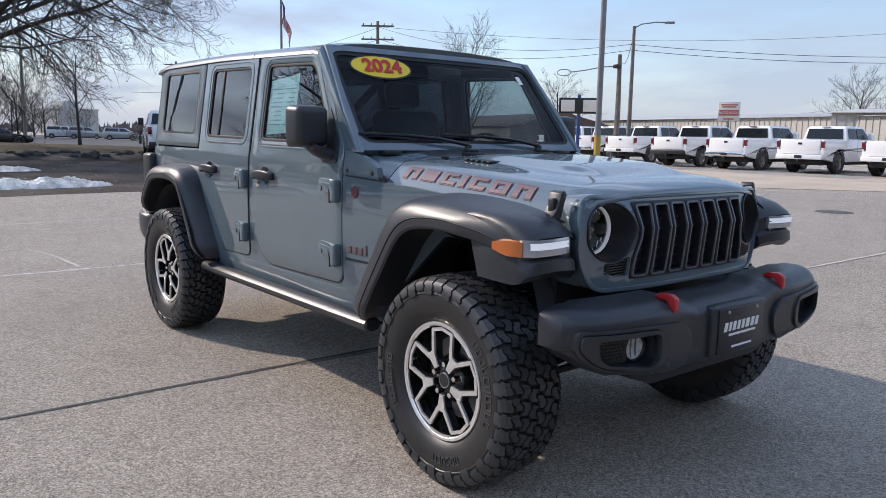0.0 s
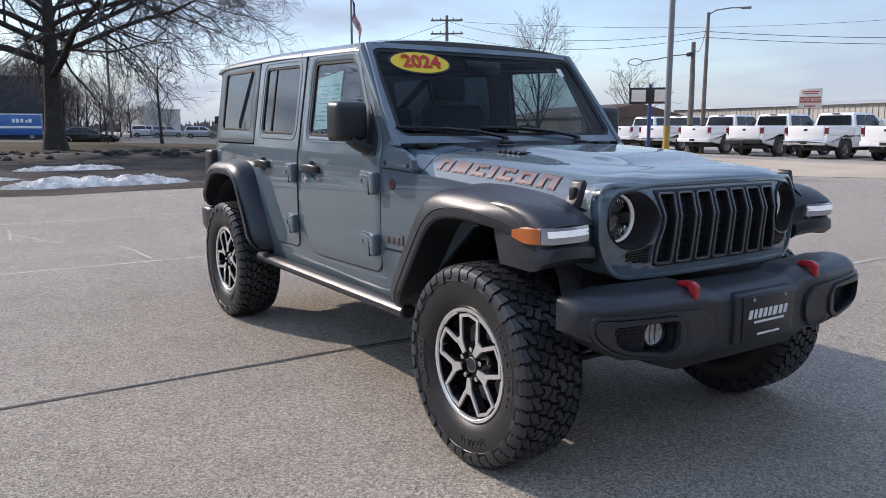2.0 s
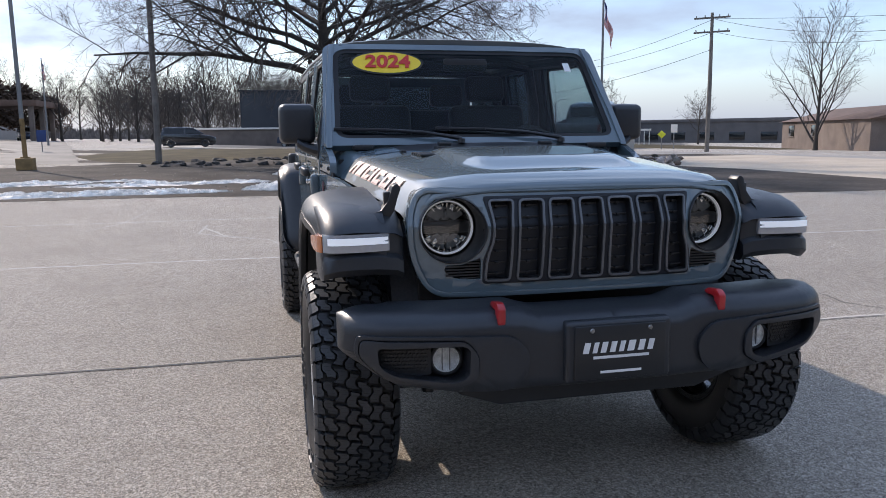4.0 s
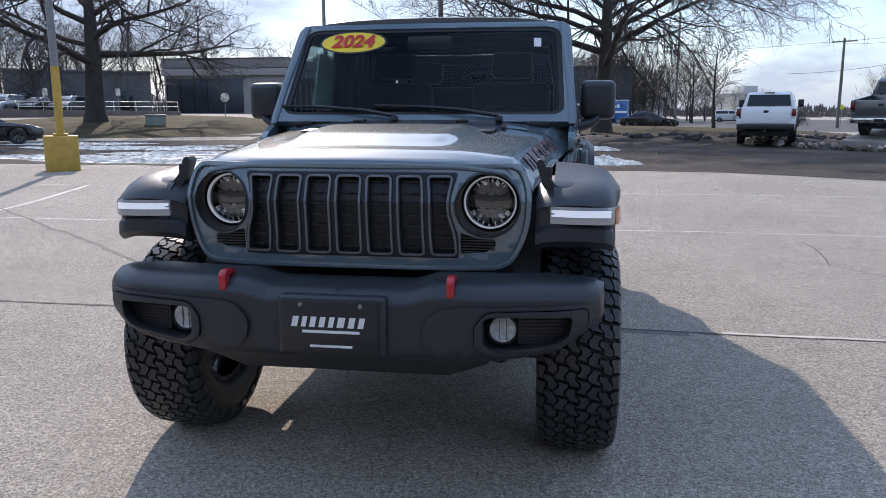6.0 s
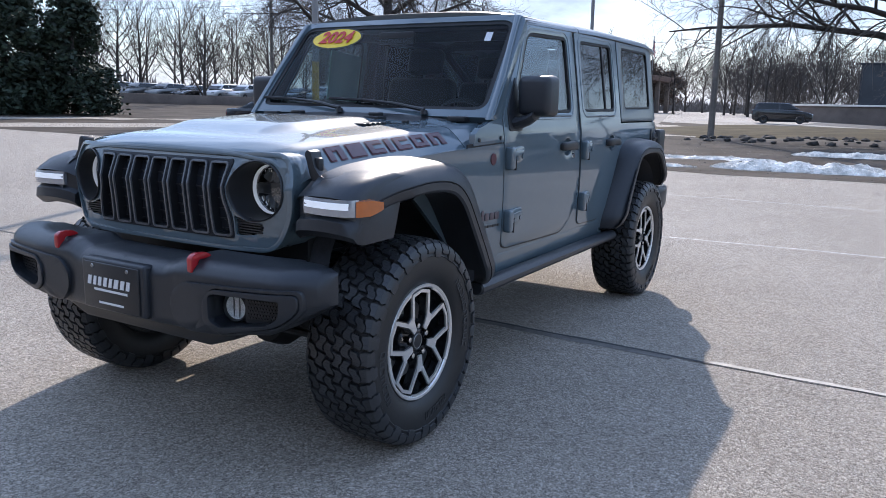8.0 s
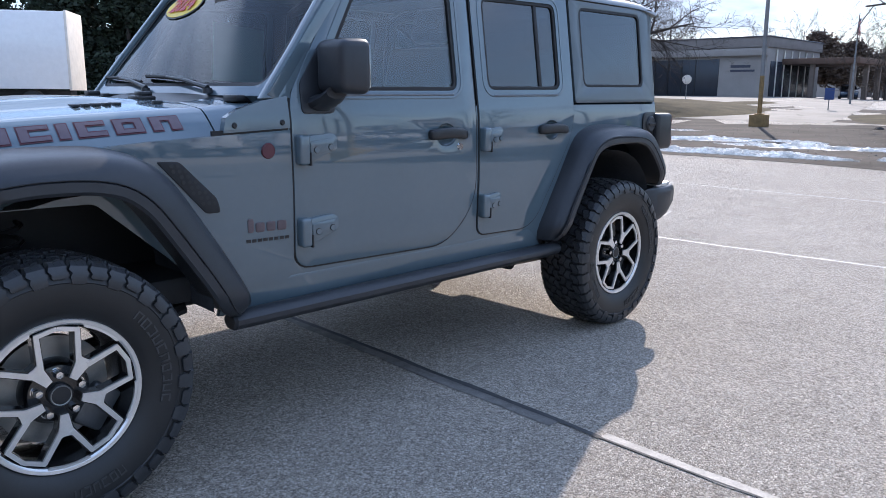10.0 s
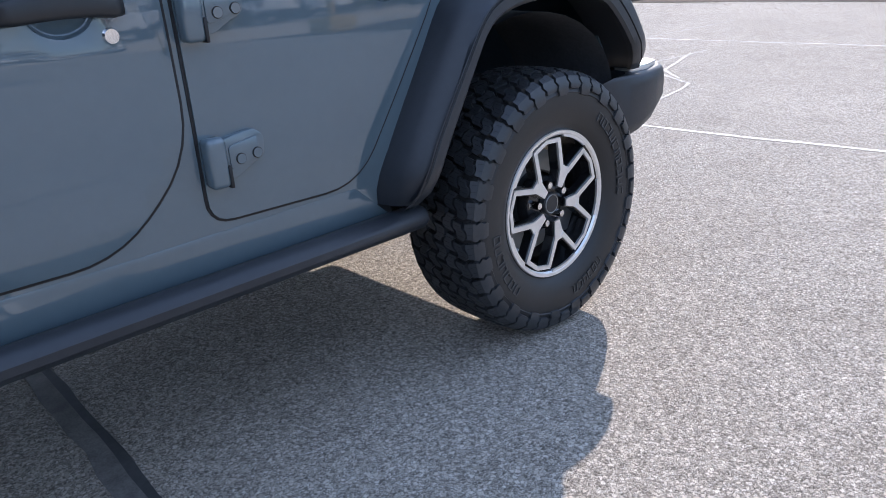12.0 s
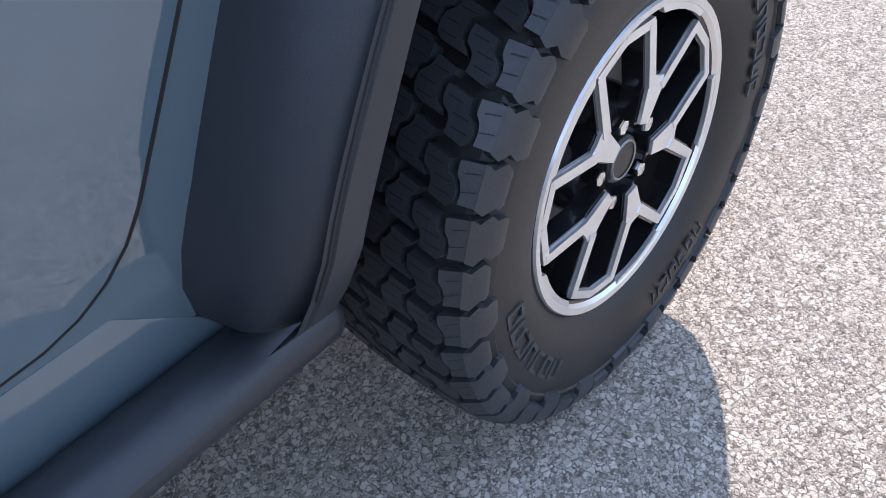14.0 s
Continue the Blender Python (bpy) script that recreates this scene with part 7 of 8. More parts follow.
for x, y, sc in ((-83, 33, 0.8), (-88, 26, 0.8)):
    t = copy_thing(bush, pose(x, y, gh(x, y) - 0.2, 0, 0, rng.uniform(0, 360)))
    t.scale = (sc, sc, sc)


# ---- vehicles ----
def road_wheel(parent, x, y, r, w=0.24, s=1, rim=None):
    t = part("wheel", lathe([(r * 0.62, w / 2), (r * 0.9, w / 2), (r, w * 0.36), (r, -w * 0.36), (r * 0.9, -w / 2), (r * 0.62, -w / 2)], (x, y, r), "y", 24), RUBBER, parent, "black tyre with bright rim")
    bm = lathe([(r * 0.62, s * w * 0.45), (r * 0.55, s * w * 0.36), (r * 0.2, s * w * 0.30), (0, s * w * 0.32)], (x, y, r), "y", 20)
    for q in range(6):
        a = 2 * math.pi * q / 6
        prism([(x + r * 0.15 * math.cos(a - 0.5), r + r * 0.15 * math.sin(a - 0.5)), (x + r * 0.58 * math.cos(a - 0.13), r + r * 0.58 * math.sin(a - 0.13)), (x + r * 0.58 * math.cos(a + 0.13), r + r * 0.58 * math.sin(a + 0.13)), (x + r * 0.15 * math.cos(a + 0.5), r + r * 0.15 * math.sin(a + 0.5))], "y", y + s * w * 0.36, y + s * w * 0.47, 0, 1, bm)
    part("rim", bm, rim or STEEL, t)
    return t


def slab(rows, bevel=0.03):
    bm = loft(rows, True, True)
    bmesh.ops.recalc_face_normals(bm, faces=bm.faces[:])
    bev(bm, bevel, 2, 35)
    return bm


def arch_cut(x, r, z0):
    """Points of a wheel arch along the lower edge of a side outline."""
    return [(x + r * math.cos(a), z0 + r * math.sin(a)) for a in (math.pi - math.pi * q / 8 for q in range(9))]


def pickup(name, label, paint, at, turn, group="", lift=0.0, dark_bumper=False, bumper=None):
    """A crew-cab pickup, nose along its own +x."""
    v = thing(name, label, "truck", group, "", at, turn)
    W, r = 2.03, 0.42
    xr, xf = 1.38, 5.05
    outline = [(0.06, 0.66), (0.02, 0.80), (0.0, 1.0), (2.05, 1.0), (2.05, 1.42), (4.6, 1.33), (5.85, 1.26), (6.05, 1.06), (6.1, 0.62), (5.8, 0.52)] + arch_cut(xf, 0.52, 0.50)[::-1] + arch_cut(xr, 0.52, 0.50)[::-1]
    bm = prism(outline, "y", -W / 2, W / 2, 0.03, 2)
    part("body", bm, paint, v)
    part("bed_floor", box(0.06, 2.05, -0.93, 0.93, 0.995, 1.01, 0), DARK, v)
    part("tailgate", box(0.0, 0.07, -0.86, 0.86, 0.82, 1.42, 0.02), paint, v)
    for s in (1, -1):
        part("bed_side", box(0.0, 2.06, s * 0.93, s * 1.013, 0.98, 1.42, 0.025), paint, v)
        part("bed_liner", box(0.06, 2.04, s * 0.915, s * 0.932, 1.0, 1.40, 0), DARK, v)
    cab = slab([[Vector((x, y * k, z)) for x, z, k in ((2.05, 1.38, 1.0), (2.14, 1.93, 0.84), (2.28, 2.02, 0.79), (3.62, 2.015, 0.79), (3.85, 1.94, 0.82), (4.68, 1.33, 0.97))] for y in (-0.985, -0.5, 0.5, 0.985)], 0.04)
    part("cab", cab, paint, v)
    for s in (1, -1):
        for x0, x1, x2, x3 in ((2.24, 2.32, 2.96, 2.96), (3.05, 3.05, 3.70, 4.22)):
            q = [Vector((x0, s * 0.965, 1.47)), Vector((x1, s * 0.842, 1.92)), Vector((x2, s * 0.840, 1.92)), Vector((x3, s * 0.96, 1.47))]
            bm = bmesh.new()
            bm.faces.new([bm.verts.new(p + Vector((0, s * 0.012, 0))) for p in q])
            part("side_window", solid(bm, 0.01), CARGLASS, v)
        part("tail_lamp", box(-0.015, 0.10, s * 0.875, s * 1.022, 1.08, 1.36, 0.02), REDLENS, v)
        part("tow_mirror", box(3.85, 4.0, s * 1.02, s * 1.24, 1.42, 1.74, 0.03), SATIN if dark_bumper else paint, v)
        part("door_seam", box(2.99, 3.005, s * 0.98, s * 1.019, 0.72, 1.40, 0), SEAL, v)
        for x in (xr, xf):
            road_wheel(v, x, s * 0.90, r, 0.26, s)
            part("wheel_arch", lathe([(0.40, s * 0.0), (0.505, s * 0.0), (0.525, s * 0.015), (0.53, s * -0.02)], (x, s * 1.005, 0.50), "y", 24), SATIN, v)
    bm = bmesh.new()
    bm.faces.new([bm.verts.new(p) for p in (Vector((2.036, -0.80, 1.475)), Vector((2.036, 0.80, 1.475)), Vector((2.108, 0.735, 1.90)), Vector((2.108, -0.735, 1.90)))])
    part("rear_window", solid(bm, 0.012), CARGLASS, v)
    bm = bmesh.new()
    bm.faces.new([bm.verts.new(p) for p in (Vector((4.58, -0.84, 1.44)), Vector((4.58, 0.84, 1.44)), Vector((3.92, 0.70, 1.92)), Vector((3.92, -0.70, 1.92)))])
    part("windscreen", solid(bm, 0.012), CARGLASS, v)
    part("tailgate_seam", box(-0.014, -0.004, -0.83, 0.83, 0.83, 1.375, 0.004), paint, v)
    part("gate_handle", box(-0.03, 0.0, -0.09, 0.09, 1.21, 1.30, 0.02), SATIN, v)
    part("rear_bumper", box(-0.12, 0.12, -0.99, 0.99, 0.60, 0.80, 0.03), bumper or (SATIN if dark_bumper else CHROME), v)
    part("plate", box(-0.135, -0.11, -0.16, 0.16, 0.65, 0.77, 0.005), SATIN, v)
    part("underbody", box(0.3, 5.6, -0.80, 0.80, 0.36, 0.60, 0.03), DARK, v)
    part("tow_hitch", box(-0.16, 0.3, -0.05, 0.05, 0.50, 0.60, 0.01), DARK, v)
    part("brake_light", box(2.10, 2.17, -0.18, 0.18, 1.965, 2.0, 0.008), REDLENS, v)
    v.location.z += lift
    return v


ROW = "row of white pickups"
trucks = [pickup("pickup_truck", "white crew-cab pickup with chrome bumper in a row", WHITEPAINT, (-16.8, 29.2, 0), 88, ROW),
          pickup("pickup_truck", "white crew-cab pickup with white bumper in a row", WHITEPAINT, (-13.5, 29.4, 0), 88.8, ROW, bumper=WHITEPAINT),
          pickup("pickup_truck", "white crew-cab pickup with dark bumper in a row", WHITEPAINT, (-20.2, 29.7, 0), 88, ROW, 0.0, False, SATIN)]
for k, x, y in ((1, -23.8, 30.6), (0, -27.8, 32.0), (1, -31.8, 33.6), (1, -10.1, 29.6), (0, -6.6, 29.8), (2, -3.2, 30.0), (1, 0.4, 30.2)):
    copy_thing(trucks[k], pose(x, y, 0, 0, 0, 88 + (k % 3) * 0.8))
pickup("pickup_truck", "white crew-cab pickup with black bumper by the grass", WHITEPAINT, (-27.2, 8.0, 0.0), 164, "", 0.06, True)
show = pickup("pickup_truck", "silver-grey pickup on a display ramp among boulders", GREYPAINT, (-27.0, 11.9, 0.30), 143, "", 0.0)
show.rotation_euler = (0, radians(-6.5), radians(143))


def saloon(name, label, paint, at, turn, length=4.85, high=1.45, wide=1.86, hatch=0.0, group="", mpv=False):
    """A car with its nose along +x. hatch 0: a boot, 1: a tall tail."""
    v = thing(name, label, "car", group, "", at, turn)
    r = 0.335
    xr, xf = length * 0.20, length * 0.80
    belt = high * 0.66
    tail = belt * (1.02 if hatch < 0.5 else 1.0)
    outline = [(0.04, 0.42), (0.0, 0.60), (0.04, tail * 0.98), (0.10, tail)] + [(length * 0.3, belt * 1.02), (length * 0.68, belt), (length * 0.9, belt * 0.86), (length - 0.05, belt * 0.72), (length, 0.50), (length - 0.1, 0.26)] + arch_cut(xf, 0.40, 0.30)[::-1] + arch_cut(xr, 0.40, 0.30)[::-1] + [(0.15, 0.28)]
    part("body", prism(outline, "y", -wide / 2, wide / 2, 0.06, 3), paint, v)
    xb0, xb1 = (length * 0.03, length * 0.07) if hatch > 0.5 else (length * 0.10, length * 0.28)
    xt = length * (0.60 if mpv else 0.52)
    xs = length * (0.80 if mpv else 0.73)
    pts = [(xb0, belt * 0.99), (xb1, high * 0.965), (xb1 + 0.15, high * 0.99), (length * 0.42, high), (xt, high * 0.975), (xs, belt * 0.99)]
    ks = (1.0, 0.78, 0.74, 0.73, 0.75, 0.97)
    part("cabin", slab([[Vector((x, y * k, z)) for (x, z), k in zip(pts, ks)] for y in (-wide * 0.46, -wide * 0.2, wide * 0.2, wide * 0.46)], 0.04), paint, v)
    for s in (1, -1):
        yb, yt = wide * 0.46 * 0.985, wide * 0.46 * 0.765
        span = [(xb0 + 0.22, xb1 + 0.16, length * 0.44, length * 0.44), (length * 0.46, length * 0.46, xt - 0.05, xs - 0.32)]
        for x0, x1, x2, x3 in span:
            bm = bmesh.new()
            bm.faces.new([bm.verts.new(p) for p in (Vector((x0, s * (yb + 0.01), belt * 1.05)), Vector((x1, s * (yt + 0.025), high * 0.94)), Vector((x2, s * (yt + 0.025), high * 0.94)), Vector((x3, s * (yb + 0.01), belt * 1.05)))])
            part("side_window", solid(bm, 0.012), CARGLASS, v)
        part("tail_lamp", box(-0.005, 0.12, s * wide * 0.30, s * wide * 0.492, belt * 0.72, belt * 0.88, 0.02), REDLENS, v)
        part("head_lamp", box(length - 0.22, length - 0.01, s * wide * 0.28, s * wide * 0.47, belt * 0.60, belt * 0.72, 0.02), CLEARLENS, v)
        part("door_mirror", box(xs - 0.42, xs - 0.28, s * wide * 0.49, s * wide * 0.58, belt * 1.02, belt * 1.14, 0.02), paint, v)
        for x in (xr, xf):
            road_wheel(v, x, s * (wide / 2 - 0.11), r, 0.21, s, RIMBLACK if paint is BLACKPAINT else None)
    for a, b, c, d in (((xs - 0.04, belt * 1.02), (xt + 0.03, high * 0.945), 0.42, 0.34), ((xb0 + 0.02, belt * 1.04), (xb1 - 0.01, high * 0.93), 0.42, 0.34)):
        sg = 1 if a[0] > length / 2 else -1
        bm = bmesh.new()
        bm.faces.new([bm.verts.new(p) for p in (Vector((a[0] + sg * 0.014, -wide * c, a[1])), Vector((a[0] + sg * 0.014, wide * c, a[1])), Vector((b[0] + sg * 0.014, wide * d, b[1])), Vector((b[0] + sg * 0.014, -wide * d, b[1])))])
        part("windscreen" if sg > 0 else "rear_window", solid(bm, 0.01), CARGLASS, v)
    part("underbody", box(0.3, length - 0.3, -wide * 0.42, wide * 0.42, 0.16, 0.32, 0.02), DARK, v)
    return v


saloon("saloon_car", "black saloon parked across the asphalt", BLACKPAINT, (-23.9, -25.3, 0), 131, 4.95, 1.44)
saloon("saloon_car", "black saloon on the far street", BLACKPAINT, (-60.0, 4.9, gh(-60, 5)), 85, 4.5, 1.36)
suv = saloon("family_car", "silver estate car parked far off", SILVERPAINT, (-112, 28.5, gh(-112, 28.5)), 70, 4.9, 1.72, 1.9, 1.0, "cars on the far street", True)
copy_thing(suv, pose(-117, 25.0, gh(-117, 25), 0, 0, 75))
saloon("family_car", "white minivan parked far off", WHITEPAINT, (-119, 22.6, gh(-119, 22.6)), 72, 4.9, 1.75, 1.9, 1.0, "cars on the far street", True)
saloon("family_car", "dark sport utility car by the forecourt", BLUEPAINT, (-99.5, -28.0, gh(-99.5, -28)), 20, 4.7, 1.72, 1.9, 1.0, "", True)
saloon("family_car", "dark sport utility car on the far street", BLACKPAINT, (-71, -9.5, gh(-71, -9.5)), 95, 4.9, 1.8, 1.95, 1.0, "", True)
rowcars = [saloon("family_car", "grey parked car in a long row", GREYPAINT, (-36, -35, gh(-36, -35)), 55, 4.7, 1.62, 1.85, 1.0, "row of parked cars", True),
           saloon("family_car", "dark parked car in a long row", BLACKPAINT, (-38, -38, gh(-38, -38)), 55, 4.8, 1.5, 1.85, 0.0, "row of parked cars"),
           saloon("family_car", "silver parked car in a long row", SILVERPAINT, (-40, -41, gh(-40, -41)), 55, 4.8, 1.7, 1.9, 1.0, "row of parked cars", True)]
for k, c in enumerate(rowcars):
    c.location = (-69.6 + 1.85 * k, -48.4 - 2.02 * k, gh(-70, -48) + 0.25)
    c.rotation_euler = (0, 0, radians(8))
for k in range(3, 14):
    x, y = -69.6 + 1.85 * k, -48.4 - 2.02 * k
    copy_thing(rowcars[(k * 2 + k // 3) % 3], pose(x, y, gh(x, y) + 0.25, 0, 0, 8 + rng.uniform(-2, 2)))
# raised kerb wall in front of that row
low_wall = prism([(-68.4, -36.8), (-68.0, -36.8), (-40.0, -65.2), (-40.4, -65.2)], "z", 0.0, 1.4, 0.03)
for v in low_wall.verts:
    if v.co.z > 1.0:
        v.co.z += 0.5 * (v.co.x + 68.0) / 28.0
tagged(part("wall_low", low_wall, BRICKWALL), "low brown retaining wall before the cars", "wall", kind="structure")
rail = thing("railing", "pale pipe railing along the low wall", "railing", at=(-69.0, -37.4, 1.3), turn=-45.4)
for z in (0.55, 1.0):
    part("rail", tube([(0, 0, z), (14.0, 0, z)], 0.03, 6), SIGNWHITE, rail)
for k in range(8):
    part("post", tube([(2.0 * k, 0, -0.3), (2.0 * k, 0, 1.0)], 0.03, 6), SIGNWHITE, rail)
# blue wrapped van and box truck
van = thing("delivery_van", "blue wrapped box van on the far street", "van", at=(-91.5, 7.9, gh(-91, 8)), turn=-100)
part("box_body", box(0.0, 4.6, -1.1, 1.1, 0.55, 2.75, 0.05), BLUEVAN, van)
part("side_band", box(0.02, 4.58, -1.112, -1.09, 1.25, 1.50, 0), WHITEINK, van)
part("side_band", box(0.02, 4.58, 1.09, 1.112, 1.25, 1.50, 0), WHITEINK, van)
for k, w in enumerate((0.32, 0.22, 0.26, 0.3, 0.26)):
    for s in (1, -1):
        part("name_shape", box(0.9 + k * 0.40, 0.9 + k * 0.40 + w, s * 1.095, s * 1.115, 1.85, 2.25 if k != 1 else 2.12, 0), WHITEINK, van)
part("roof_rim", box(-0.02, 4.62, -1.12, 1.12, 2.68, 2.78, 0.01), WHITEINK, van)
part("cab", prism(rounded([(4.6, 0.5), (4.6, 2.1), (5.1, 2.1), (5.8, 1.35), (6.3, 1.2), (6.4, 0.5)], 0.1, 3), "y", -1.0, 1.0, 0.05), BLUEPAINT, van)
part("cab_window", prism([(4.8, 1.35), (4.8, 1.95), (5.1, 1.95), (5.6, 1.35)], "y", -1.01, 1.01, 0.0), CARGLASS, van)
for s in (1, -1):
    for x in (1.0, 5.5):
        road_wheel(van, x, s * 0.95, 0.37, 0.24, s)
boxtruck = thing("box_truck", "white box truck parked before dark conifers", "truck", at=(-6.9, -37.0, 0.35), turn=326)
part("cargo_box", box(-7.0, -0.6, -1.25, 1.25, 1.0, 4.25, 0.04), WHITEPAINT, boxtruck)
part("rear_frame", box(-7.06, -6.95, -1.28, 1.28, 0.95, 4.3, 0.02), SIGNWHITE, boxtruck)
part("corner_trim", box(-0.66, -0.55, -1.28, 1.28, 0.95, 4.3, 0.02), SIGNWHITE, boxtruck)
part("cab", prism(rounded([(-0.4, 0.6), (-0.4, 2.6), (0.6, 2.75), (1.15, 1.9), (1.4, 1.6), (1.5, 0.6)], 0.12, 3), "y", -1.1, 1.1, 0.06), WHITEPAINT, boxtruck)
part("cab_window", prism([(-0.1, 1.7), (-0.1, 2.4), (0.5, 2.45), (0.85, 1.75)], "y", -1.11, 1.11, 0), CARGLASS, boxtruck)
part("chassis_rail", box(-6.8, 1.0, -0.5, 0.5, 0.6, 0.95, 0.02), DARK, boxtruck)
for s in (1, -1):
    part("truck_mirror", box(0.85, 0.98, s * 1.2, s * 1.42, 1.7, 2.25, 0.03), SATIN, boxtruck)
    for x in (-5.4, 0.55):
        road_wheel(boxtruck, x, s * 0.98, 0.48, 0.28, s)

# display ramp and boulders under the grey pickup
ramp = thing("display_ramp", "grey concrete display ramp under the pickup", "ramp", at=(-26.6, 11.6, 0), turn=143)
part("ramp_slab", prism([(0.3, 0.0), (0.3, 0.26), (6.8, 1.02), (7.2, 0.95), (7.2, 0.0)], "y", -1.25, 1.25, 0.03), CONCRETE, ramp)
rng = random.Random(77)
for k in range(190):
    a = 2 * math.pi * k / 190
    x, y = -29.6 + 5.4 * math.cos(a) * rng.uniform(0.84, 1.2), 12.6 + 3.7 * math.sin(a) * rng.uniform(0.84, 1.25)
    bm = bmesh.new()
    bmesh.ops.create_icosphere(bm, subdivisions=1, radius=rng.uniform(0.09, 0.20))
    for v in bm.verts:
        v.co *= 1 + 0.7 * noise.noise(v.co * 6 + Vector((k, 0, 0)))
        v.co.z *= 0.8
    ob = tagged(part("boulder", bm, (PALEROCK, ROCK, PALEROCK, BROWNROCK)[k % 4], smooth=20), ("pale pinkish landscape rock round the ramp", "grey landscape rock round the ramp", "pale pinkish landscape rock round the ramp", "brown landscape rock round the ramp")[k % 4], "rock", "rocks round the ramp")
    ob.location = (x, y, 0.06 + 0.20 * rng.random() ** 2)
    ob.rotation_euler = (k * 0.7, 0, k * 1.3)
DARKROCK = material("dark_flat_stone", (0.045, 0.041, 0.038), 0.9, 0, 0, 0.3, 2.0, 0.6, 14.0)
for k in range(150):
    bm = bmesh.new()
    bmesh.ops.create_icosphere(bm, subdivisions=1, radius=rng.uniform(0.09, 0.28))
    for v in bm.verts:
        v.co *= 1 + 0.4 * noise.noise(v.co * 4 + Vector((k, 5, 0)))
        v.co.z *= 0.6
    ob = tagged(part("stone", bm, DARKROCK, smooth=25), "flat dark stone in the mulch bed", "rock", "stones in the mulch bed")
    x, y = -33.9 + rng.uniform(-1.8, 1.6), rng.uniform(-6, 14)
    f = math.hypot((x + 34.2) / 2.2, (y - 4.0) / 11.0)
    ob.location = (x, y, 0.22 * max(0.0, 1 - f ** 3) + 0.01)
    ob.rotation_euler = (rng.uniform(-0.3, 0.3), rng.uniform(-0.3, 0.3), rng.uniform(0, 6.28))


# ---- poles, lamps, flags, wires ----
def lot_pole(at, high, label, yellow=2.6, base=0.75, lean=0.0, half=0.42, coat=POLEYELLOW, turn=0.0):
    p = thing("lot_pole", label, "pole", at=at)
    p.rotation_euler = (0, radians(lean), radians(turn))
    part("base", prism(rounded([(-half, -half), (-half, half), (half, half), (half, -half)], 0.06, 3), "z", -0.05, base, 0.04), coat, p, "yellow painted concrete base")
    part("lower_pole", tube([(0, 0, base), (0, 0, base + yellow)], 0.092, 14), coat, p, "painted lower pole")
    part("upper_pole", tube([(0, 0, base + yellow), (0, 0, high)], [0.086, 0.066], 14), POLEGREY, p)
    bm = box(-0.16, 0.16, -0.16, 0.16, base, base + 0.05, 0.01)
    part("flange", bm, coat, p)
    part("lamp_arm", tube([(0, -0.6, high), (0, 0.6, high)], 0.04, 8), POLEGREY, p)
    for s in (1, -1):
        part("lamp_head", box(-0.18, 0.18, s * 0.55, s * 1.05, high - 0.06, high + 0.08, 0.03), POLEGREY, p)
    return p


lot_pole((-31.9, -10.3, 0), 10.5, "lot lamp pole with short faded yellow base", 1.6, 0.5, 1.5, 0.32, material("rusty_faded_yellow", (0.24, 0.15, 0.06), 0.8, 0, 0, 0.3, 4.0))
lot_pole((-13.2, -10.8, 0), 9.0, "lot lamp pole with bright yellow lower part", 1.56, 0.80, 0.0, 0.36, POLEYELLOW, 35)
lot_pole((-12.2, 14.7, 0), 10.5, "lot lamp pole with yellow foot", 0.9, 0.5)


def utility_pole(at, high, label, arms=1):
    p = thing("utility_pole", label, "pole", at=at)
    part("post", tube([(0, 0, -0.2), (0.04, 0, high * 0.5), (0, 0, high)], [0.17, 0.15, 0.11], 10), POLEWOOD, p)
    for k in range(arms):
        z = high - 0.35 - 1.0 * k
        arm = part("crossarm", box(-0.06, 0.06, -1.25, 1.25, z - 0.06, z + 0.06, 0.01), POLEWOOD, p)
        arm.rotation_euler = (0, 0, radians(-40))
        for s in (-1.1, -0.5, 0.5, 1.1):
            ins = part("insulator", lathe([(0.03, 0.06), (0.05, 0.1), (0.035, 0.14), (0.05, 0.18), (0.0, 0.22)], (0, s, z), "z", 8), STEEL, p)
            ins.rotation_euler = (0, 0, radians(-40))
    return p


utility_pole((-48.0, 31.4, 0), 9.8, "weathered utility pole with two crossarms", 2)
utility_pole((-82.3, 28.3, -0.3), 8.9, "far utility pole with crossarm", 1)
utility_pole((-25.7, 32.6, 0), 5.95, "short wooden utility pole behind the pickups", 0)
dp = thing("utility_pole", "dark wooden pole on the grass", "pole", at=(-36.0, -5.6, 0.1))
part("post", tube([(0, 0, -0.2), (0, 0, 11)], [0.16, 0.11], 10), POLEWOOD, dp)
dp2 = thing("utility_pole", "tall bare wooden pole before the car row", "pole", at=(-41.6, -39.1, 0.2))
part("post", tube([(0, 0, -0.2), (0, 0, 11)], [0.15, 0.10], 10), POLEWOOD, dp2)
dp3 = thing("utility_pole", "slender grey pole behind the grass", "pole", at=(-62, 9.4, 0.0))
part("post", tube([(0, 0, -0.2), (0, 0, 9)], [0.12, 0.08], 8), POLEWOOD, dp3)
sl = thing("street_lamp", "tall street lamp with a curved arm", "lamp", at=(-23.9, 31.4, 0))
part("post", tube([(0, 0, 0), (0, 0, 7.2)], [0.13, 0.08], 12), POLEWOOD, sl)
part("arm", tube([(0, 0, 7.1), (0.3, 0.22, 7.3), (0.9, 0.65, 7.38), (1.3, 0.95, 7.36)], 0.035, 8), POLEGREY, sl)
part("lamp_head", moved(box(-0.25, 0.25, -0.1, 0.1, -0.05, 0.06, 0.03), pose(1.45, 1.06, 7.34, 0, 0, 36)), POLEGREY, sl)
fl = thing("flood_light", "small flood lamp on a looped bracket", "lamp", at=(-25.7, 32.4, 5.3))
